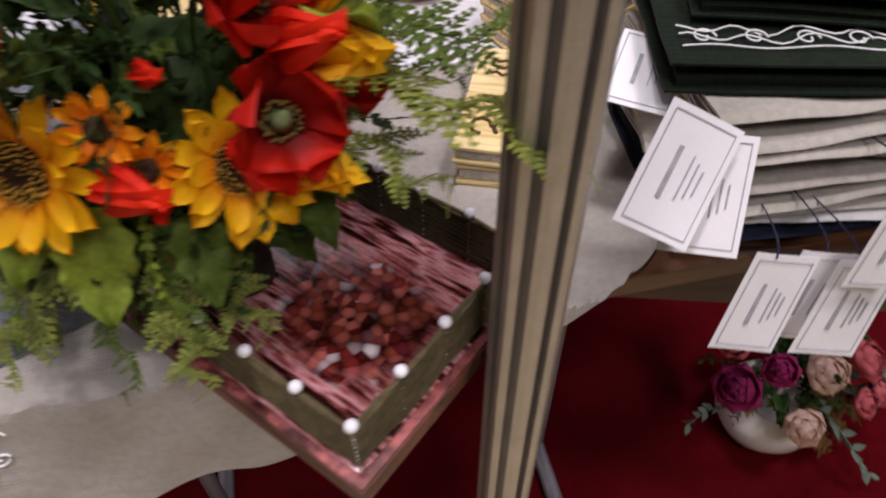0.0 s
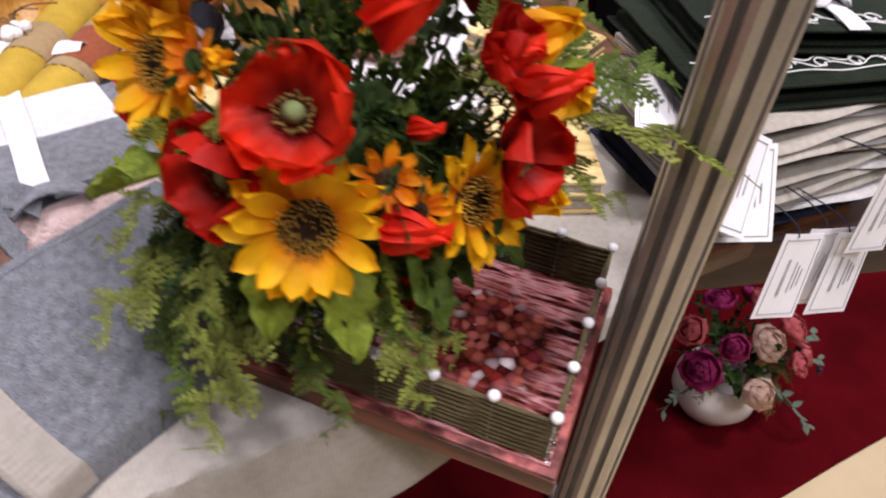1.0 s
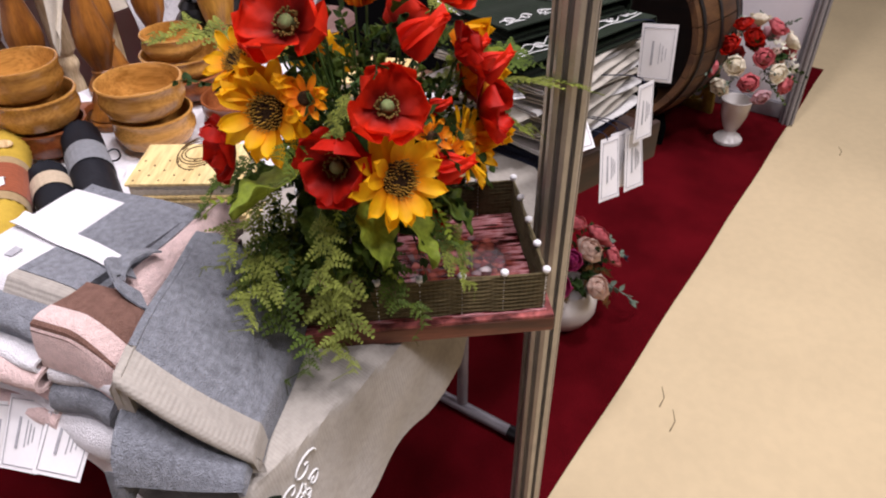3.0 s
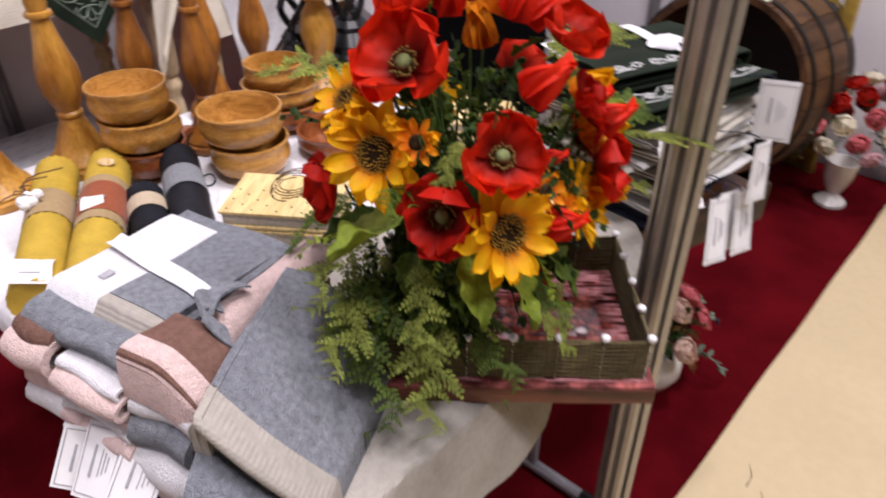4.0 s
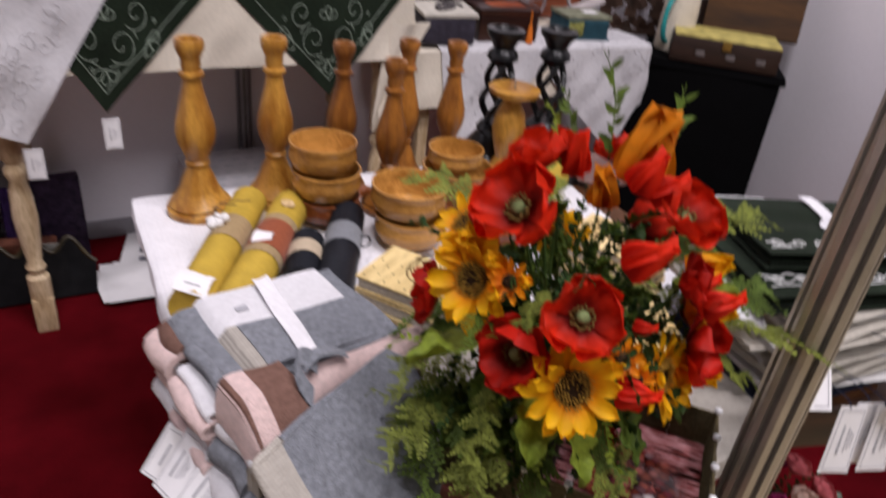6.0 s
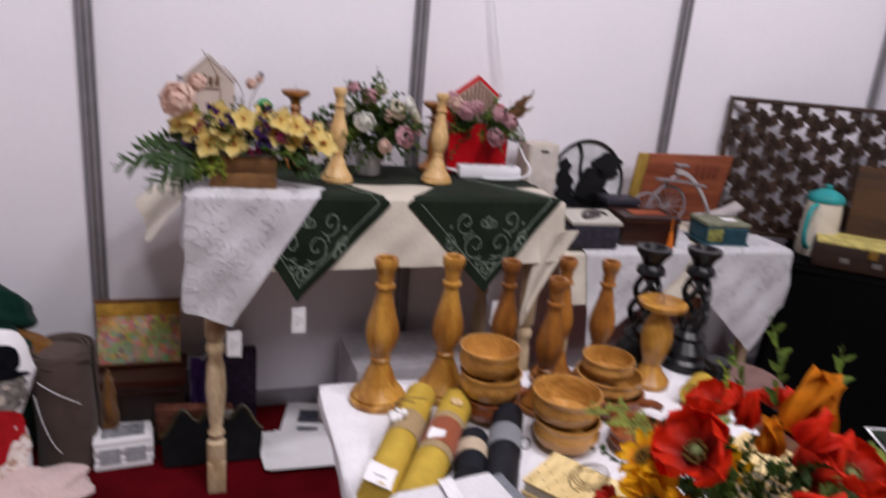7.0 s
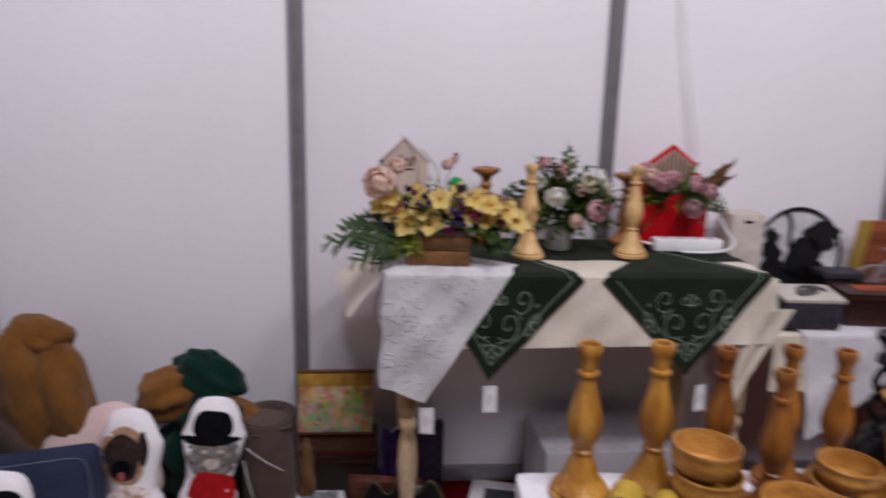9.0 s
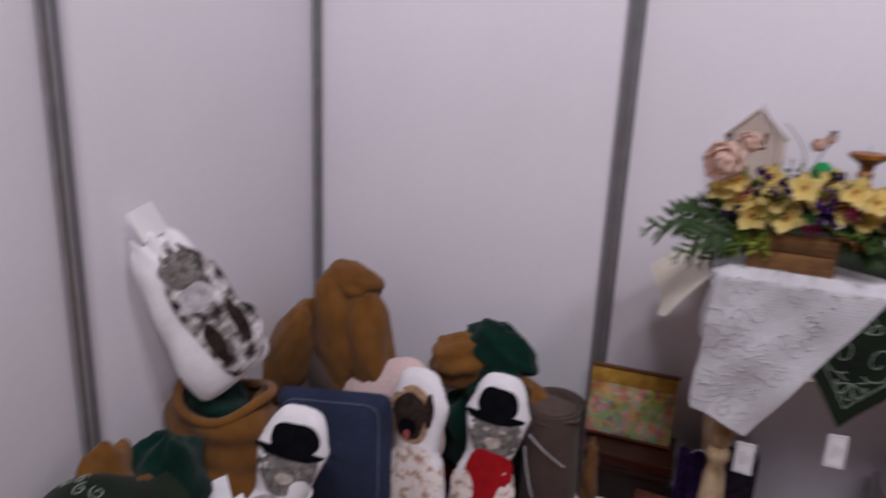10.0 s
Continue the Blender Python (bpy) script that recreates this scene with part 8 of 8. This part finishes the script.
part("left_fold", soft_heap((-0.150, -0.06, 0.36), (0.080, 0.085, 0.20), 2, 2.0, Matrix.Rotation(0.38, 3, "Y"), None, 0.02), FLEECE, t)
part("middle_fold", soft_heap((0.020, -0.045, 0.44), (0.082, 0.08, 0.225), 2, 3.0, Matrix.Rotation(-0.10, 3, "Y"), None, 0.02), FLEECE, t)
part("right_fold", soft_heap((0.125, -0.03, 0.41), (0.074, 0.08, 0.20), 2, 4.0, Matrix.Rotation(-0.16, 3, "Y"), None, 0.02), FLEECE, t)
part("top_fold", soft_heap((0.050, 0.0, 0.615), (0.095, 0.065, 0.055), 2, 5.0, Matrix.Rotation(0.35, 3, "Y"), None, 0.02), FLEECE, t)

t = thing("fleece_sack", "ochre-brown fleece sack with soft horizontal folds", "blanket", (-0.855, -0.690, 0.002), 0, "bundled fleece blankets")
def sack(u, v):
    a = 2 * math.pi * u
    z = 0.44 * v
    r = 0.80 * (0.165 + 0.012 * math.sin(17 * v + 1.3 * math.sin(a)) + 0.012 * math.sin(3 * a + 4 * v) + 0.008 * math.sin(31 * v + 2 * a)) * (0.86 + 0.3 * math.sin(math.pi * min(1, v * 0.85 + 0.12)))
    return (r * math.cos(a), r * 0.9 * math.sin(a), z + 0.02 * math.sin(2 * a + 1) * v)
bm = sheet(sack, 72, 44, 0.0)
part("body", bm, FLEECE, t)
part("rolled_rim", tube([((0.122 + 0.01 * math.sin(3 * a)) * math.cos(a), 0.11 * math.sin(a), 0.43 + 0.02 * math.sin(2 * a + 1)) for a in [k * 0.2618 for k in range(24)]], 0.013, 10, None, 1, True), FLEECE, t)
part("dark_lining", soft_heap((-0.03, 0.0, 0.40), (0.09, 0.09, 0.05), 3, 9.0), FLEECE_GREEN, t)

t = thing("fleece_blanket", "ochre and bottle-green fleece blanket bundled against the wall", "blanket", (-0.29, -0.165, 0.002), 0, "bundled fleece blankets")
part("lower_fold", soft_heap((0, 0, 0.17), (0.16, 0.10, 0.17), 5, 11.0), FLEECE_GREEN, t, "bottle-green side")
part("ochre_lobe", soft_heap((-0.09, -0.03, 0.42), (0.10, 0.07, 0.085), 3, 12.0, Matrix.Rotation(-0.5, 3, "Y")), FLEECE, t)
part("green_lobe", soft_heap((0.02, 0.0, 0.46), (0.115, 0.07, 0.085), 3, 13.0, Matrix.Rotation(0.45, 3, "Y")), FLEECE_GREEN, t, "bottle-green side")
part("ochre_strap", soft_heap((0.145, -0.04, 0.35), (0.105, 0.04, 0.04), 2, 14.0, Matrix.Rotation(0.5, 3, "Y")), FLEECE, t)
part("green_fold", soft_heap((0.04, -0.05, 0.34), (0.10, 0.05, 0.11), 3, 15.0), FLEECE_GREEN, t, "bottle-green side")

t = thing("rolled_blanket", "taupe blanket rolled upright and tied with white cord", "blanket", (-0.075, -0.245, 0.002), 0)
def roll_(u, v):
    a = 2 * math.pi * u * 2.2
    r = 0.092 - 0.014 * u * 2.2 + 0.004 * math.sin(5 * v + a)
    return (r * math.cos(a), r * math.sin(a), 0.375 * v + 0.006 * math.sin(a) * v)
part("roll", sheet(roll_, 110, 16, 0.006), TAUPE, t)
part("roll_top", soft_heap((0, 0, 0.35), (0.075, 0.075, 0.025), 4, 16.0), TAUPE, t)
for k, (a, b, c, d) in enumerate((((-0.05, -0.085, 0.31), (0.0, -0.11, 0.28), (0.03, -0.1, 0.26), (0.055, -0.085, 0.235)), ((-0.06, -0.085, 0.27), (-0.04, -0.11, 0.18), (-0.02, -0.11, 0.12), (0.0, -0.1, 0.09)))):
    part("cord", tube(bez(a, b, c, d, 12), 0.0013, 6), WHITE_CLOTH, t, "white cord")
t = thing("fleece_strip", "ochre fleece strip standing beside the rolled blanket", "blanket", (0.035, -0.2, 0.002))
part("strip", soft_heap((0, 0, 0.13), (0.03, 0.05, 0.13), 3, 17.0), FLEECE, t)

t = thing("fleece_heap", "ochre and green fleece pieces heaped on the floor", "blanket", (-0.875, -0.93, 0.002))
part("green_base", soft_heap((0.02, -0.03, 0.15), (0.12, 0.17, 0.16), 5, 22.0), FLEECE_GREEN, t)
part("ochre_piece", soft_heap((-0.04, -0.09, 0.28), (0.06, 0.09, 0.17), 4, 18.0), FLEECE, t)
part("green_piece", soft_heap((0.02, 0.03, 0.28), (0.085, 0.10, 0.15), 5, 19.0), FLEECE_GREEN, t)
part("ochre_tip", soft_heap((0.05, -0.08, 0.30), (0.035, 0.04, 0.09), 3, 20.0), FLEECE, t)


def print_mat(name, scale, stops):
    """Cloth printed with a blotchy photograph."""
    m, nt, lk, b = base_mat(name, 0.88, spec=0.1)
    tc, n1 = nt.new("ShaderNodeTexCoord"), nt.new("ShaderNodeTexNoise")
    n1.inputs["Scale"].default_value, n1.inputs["Detail"].default_value = scale, 7
    lk.new(tc.outputs["Object"], n1.inputs["Vector"])
    r = nt.new("ShaderNodeValToRGB")
    for pos, col in stops:
        e = r.color_ramp.elements.new(pos)
        e.color = lin(col)
    lk.new(n1.outputs["Fac"], r.inputs[0])
    lk.new(r.outputs[0], b.inputs["Base Color"])
    return m


def shaped_pillow(name, label, at, rz, rx, ry, outline, T, patches, edge=None):
    """A flat stuffed pillow cut to an outline, white border, with plain printed fields on its front."""
    t = thing(name, label, "pillow", at, rz, "", rx, ry)
    N, M = 96, 12
    rim = [outline(6.2831853 * k / N) for k in range(N)]
    angs = np.array([math.atan2(z, x) for x, z in rim])
    rads = np.array([math.hypot(x, z) for x, z in rim])
    def hgt(f):
        return T * max(0.0, 1 - f ** 3.0) ** 0.55
    bm = bmesh.new()
    for side in (-1, 1):
        sheet(lambda u, v, s=side: (rim[round(u * N) % N][0] * v, s * hgt(v) * (1 + 0.05 * math.sin(19 * u + 3 * v)), rim[round(u * N) % N][1] * v), N, M, 0.0, bm)
    bmesh.ops.remove_doubles(bm, verts=bm.verts[:], dist=0.0004)
    bmesh.ops.recalc_face_normals(bm, faces=bm.faces[:])
    part("cushion", bm, PILLOW_W if edge is None else edge, t)
    def front(x, z):
        k = int(np.argmin(np.abs(np.angle(np.exp(1j * (angs - math.atan2(z, x)))))))
        return -hgt(min(0.97, math.hypot(x, z) / max(rads[k], 1e-4)))
    for nm, cx, cz, rx_, rz_, m, lv in patches:
        def pf(u, v):
            a = 6.28319 * u
            w = 1 + 0.05 * math.sin(3 * a + cx * 40) + 0.04 * math.sin(5 * a + cz * 60)
            x, z = cx + rx_ * v * w * math.cos(a), cz + rz_ * v * w * math.sin(a)
            return (x, front(x, z) * 1.04 - 0.0012 * lv, z)
        part(nm, sheet(pf, 28, 5, 0.0), m, t)
    return t


HAT = mottled("printed_black", (0.006, 0.006, 0.008, 1), 0.95, 0.3, 40, spec=0.02)
VEST = mottled("printed_red", (0.36, 0.008, 0.012, 1), 0.8, 0.15, 40)
FUR = mottled("printed_grey_tabby", (0.20, 0.185, 0.17, 1), 0.85, 0.5, 70, 200, 0.2)
FUR_W = mottled("printed_cream_fur", (0.50, 0.43, 0.37, 1), 0.85, 0.25, 50, 200, 0.2)
FUR_D = mottled("printed_dark_brown", (0.035, 0.022, 0.018, 1), 0.85, 0.5, 50, 200, 0.2)
FUR_T = mottled("printed_tan", (0.40, 0.25, 0.16, 1), 0.85, 0.3, 50)


def figure_outline(w, h, head, hx=0.0):
    """Head over a narrower neck over a broad body, as seen from the front."""
    def width(z):
        f = z / h
        if abs(f) >= 1:
            return 0.0
        prof = ((-1.0, 0.80), (-0.9, 0.95), (-0.5, 1.0), (-0.15, 0.84), (0.02, 0.68), (0.15, 0.76), (0.38, 0.88), (0.55, 0.96), (0.68, 0.86), (0.85, 0.74), (0.95, 0.60), (1.0, 0.42))
        for (f0, w0), (f1, w1) in zip(prof, prof[1:]):
            if f <= f1:
                return w * (w0 + (w1 - w0) * (f - f0) / (f1 - f0))
        return 0.0
    def o(a):
        c, s = math.cos(a), math.sin(a)
        r = 0.0
        while r < 2 * h and abs(r * c) <= width(r * s) and abs(r * s) < h:
            r += 0.002
        r *= 1 + 0.02 * math.sin(9 * a)
        return (r * c + hx * max(0, s), r * s)
    return o


FUR_CAT = print_mat("printed_tabby_photo", 26, ((0.0, "1d1a1c"), (0.38, "2e2a2b"), (0.47, "77706e"), (0.56, "b8b2b2"), (0.7, "e6e2e2")))
FUR_FLOWER = print_mat("printed_cream_flowers", 34, ((0.0, "8a6a58"), (0.40, "b89a86"), (0.47, "e2d5cc"), (0.60, "ece4de"), (0.68, "c9a79a")))


def wedge_outline(wb, wt, h):
    """A long cushion, wider at its foot, with two soft ear bumps at the head."""
    def o(a):
        c, s = math.cos(a), math.sin(a)
        k = (abs(c) ** 5 + abs(s) ** 5) ** -0.2
        z = h * k * s
        w = wb + (wt - wb) * (z / h + 1) / 2
        return (w * k * c * (1 + 0.025 * math.sin(11 * a)), z + (0.018 * math.cos(3 * math.pi * k * c) if s > 0.8 else 0))
    return o


VEST_CAT = [("fur_print", 0.0, -0.10, 0.088, 0.105, FUR_FLOWER, 1), ("vest", 0.012, -0.040, 0.066, 0.080, VEST, 2), ("sleeve", -0.050, -0.105, 0.032, 0.070, FUR_FLOWER, 3), ("sleeve", 0.060, -0.115, 0.024, 0.060, FUR_FLOWER, 3), ("face", 0.012, 0.072, 0.072, 0.066, FUR, 1), ("hat", 0.010, 0.152, 0.056, 0.048, HAT, 2), ("hat_brim", 0.004, 0.118, 0.082, 0.014, HAT, 3), ("eye", -0.010, 0.088, 0.009, 0.006, FUR_W, 3), ("eye", 0.036, 0.088, 0.009, 0.006, FUR_W, 3), ("muzzle", 0.012, 0.055, 0.022, 0.016, FUR_W, 3)]
shaped_pillow("shaped_pillow", "white shaped pillow printed with black hat, grey face and red vest", (-0.225, -0.375, 0.240), 4, -10, 3, figure_outline(0.092, 0.237, 0.1, 0.012), 0.036, [(n_, x_, z_ * 1.06, a_, b_ * 1.02, m_, l_) for n_, x_, z_, a_, b_, m_, l_ in VEST_CAT])
shaped_pillow("shaped_pillow", "white shaped pillow printed with a dark brown face", (-0.428, -0.395, 0.228), -3, -10, -4, figure_outline(0.094, 0.226, 0.1, 0.0), 0.036, [("body_print", 0.0, -0.09, 0.086, 0.115, FUR_FLOWER, 1), ("fur_print", -0.010, 0.105, 0.068, 0.082, FUR_T, 1), ("face", -0.014, 0.10, 0.053, 0.066, FUR_D, 2), ("ear", 0.046, 0.120, 0.013, 0.048, FUR_D, 2), ("muzzle", -0.016, 0.068, 0.028, 0.026, HAT, 3), ("tongue", -0.016, 0.048, 0.010, 0.014, mottled("printed_pink", (0.4, 0.1, 0.1, 1), 0.8), 4)])
shaped_pillow("shaped_pillow", "white pillow printed with black hat and red vest, paper label", (-0.655, -0.735, 0.230), 22, -14, 14, figure_outline(0.094, 0.221, 0.1, 0.0), 0.036, [("fur_print", -0.03, -0.10, 0.075, 0.10, mottled("printed_grey_fur", (0.42, 0.4, 0.39, 1), 0.85, 0.25, 45), 1), ("vest", 0.045, -0.06, 0.040, 0.075, VEST, 2), ("face", 0.0, 0.072, 0.074, 0.064, FUR, 1), ("hat", 0.0, 0.145, 0.062, 0.044, HAT, 2), ("hat_brim", -0.006, 0.112, 0.086, 0.014, HAT, 3), ("paper_label", 0.045, 0.02, 0.030, 0.034, PAPER, 4), ("muzzle", 0.0, 0.050, 0.022, 0.014, FUR_W, 3)])
cat = shaped_pillow("shaped_pillow", "long white pillow with grey tabby print leaning on the wall", (-0.862, -0.765, 0.690), 66, -11, -24, wedge_outline(0.128, 0.066, 0.215), 0.036, [("tabby_print", 0.022, -0.005, 0.074, 0.190, FUR_CAT, 1), ("tabby_print", 0.040, -0.10, 0.080, 0.095, FUR_CAT, 2), ("face", 0.008, 0.115, 0.046, 0.045, FUR, 2), ("dark_mark", -0.010, -0.085, 0.020, 0.058, FUR_D, 3), ("dark_mark", 0.066, -0.070, 0.018, 0.060, FUR_D, 3), ("chest", 0.006, 0.040, 0.042, 0.036, mottled("printed_pale_grey", (0.50, 0.48, 0.50, 1), 0.85, 0.3, 40), 3)])
part("paper_label", sheet(lambda u, v: (-0.02 + 0.062 * u, -0.012 + 0.004 * math.sin(4 * u), 0.205 + 0.075 * v), 6, 6, 0.001), PAPER, cat, "white paper label at the head")
shaped_pillow("shaped_pillow", "grey-white printed pillow lying on the floor", (-0.79, -0.80, 0.115), 20, -60, 60, figure_outline(0.10, 0.23, 0.1, 0.0), 0.05, [("dark_print", 0.0, 0.02, 0.04, 0.09, NAVY, 1), ("grey_print", 0.04, -0.1, 0.05, 0.05, mottled("printed_light_grey", (0.42, 0.41, 0.42, 1), 0.85, 0.2, 45), 1)], mottled("grey_white_plush", (0.55, 0.54, 0.56, 1), 0.9, 0.15, 20))
shaped_pillow("cushion", "pale pink plush cushion behind the shaped pillows", (-0.560, -0.290, 0.245), 0, -14, -24, lambda a: tuple(0.165 * q / (abs(math.cos(a)) ** 4 + abs(math.sin(a)) ** 4) ** 0.25 for q in (math.cos(a), math.sin(a))), 0.05, [], TERRY_PINK)
dn = shaped_pillow("cushion", "square blue denim cushion with pale stitching", (-0.665, -0.455, 0.192), 8, -12, -4, lambda a: tuple(0.175 * q / (abs(math.cos(a)) ** 14 + abs(math.sin(a)) ** 14) ** (1 / 14) for q in (math.cos(a), math.sin(a))), 0.055, [], DENIM)
part("stitching", tube([(0.148 * math.cos(a) / (abs(math.cos(a)) ** 9 + abs(math.sin(a)) ** 9) ** (1 / 9), -0.0345, 0.148 * math.sin(a) / (abs(math.cos(a)) ** 9 + abs(math.sin(a)) ** 9) ** (1 / 9)) for a in [k * 0.0982 for k in range(64)]], 0.0010, 4, None, 1, True), mottled("pale_blue_thread", (0.22, 0.25, 0.33, 1), 0.7), dn)
t = thing("green_cloth", "dark green embroidered cloth spread over the floor heap", "cloth", (-0.83, -1.07, 0.345), -20)
part("cloth", sheet(lambda u, v: (0.28 * (u - 0.5), 0.24 * (v - 0.5), 0.06 * math.sin(3 * u) + 0.03 * math.sin(5 * v)), 24, 24, 0.003), GREEN_CLOTH, t)
bm = bmesh.new()
for k in range(5):
    tube([(0.28 * (u - 0.5), 0.24 * (v - 0.5), 0.06 * math.sin(3 * u) + 0.03 * math.sin(5 * v) + 0.002) for u, v in scroll(0.2 + 0.14 * k, 0.2 + 0.08 * (k % 2), 0.07, 1.2, k)], 0.0014, 4, bm)
part("embroidery", bm, THREAD_GREEN, t, "pale green scrolls")
t = thing("white_cloth", "white cloth folded on the floor in the corner", "cloth", (-0.755, -0.90, 0.20), -30)
part("cloth", sheet(lambda u, v: (0.15 * (u - 0.5), 0.17 * (v - 0.5), 0.02 + 0.03 * math.sin(9 * u + 2 * v) + 0.03 * v), 20, 20, 0.012), WHITE_CLOTH, t)
t = thing("pink_cushion", "pale pink plush piece on the floor", "cushion", (-0.12, -0.47, 0.002), 10)
part("body", soft_heap((0, 0, 0.055), (0.14, 0.09, 0.055), 4, 23.0), TERRY_PINK, t)
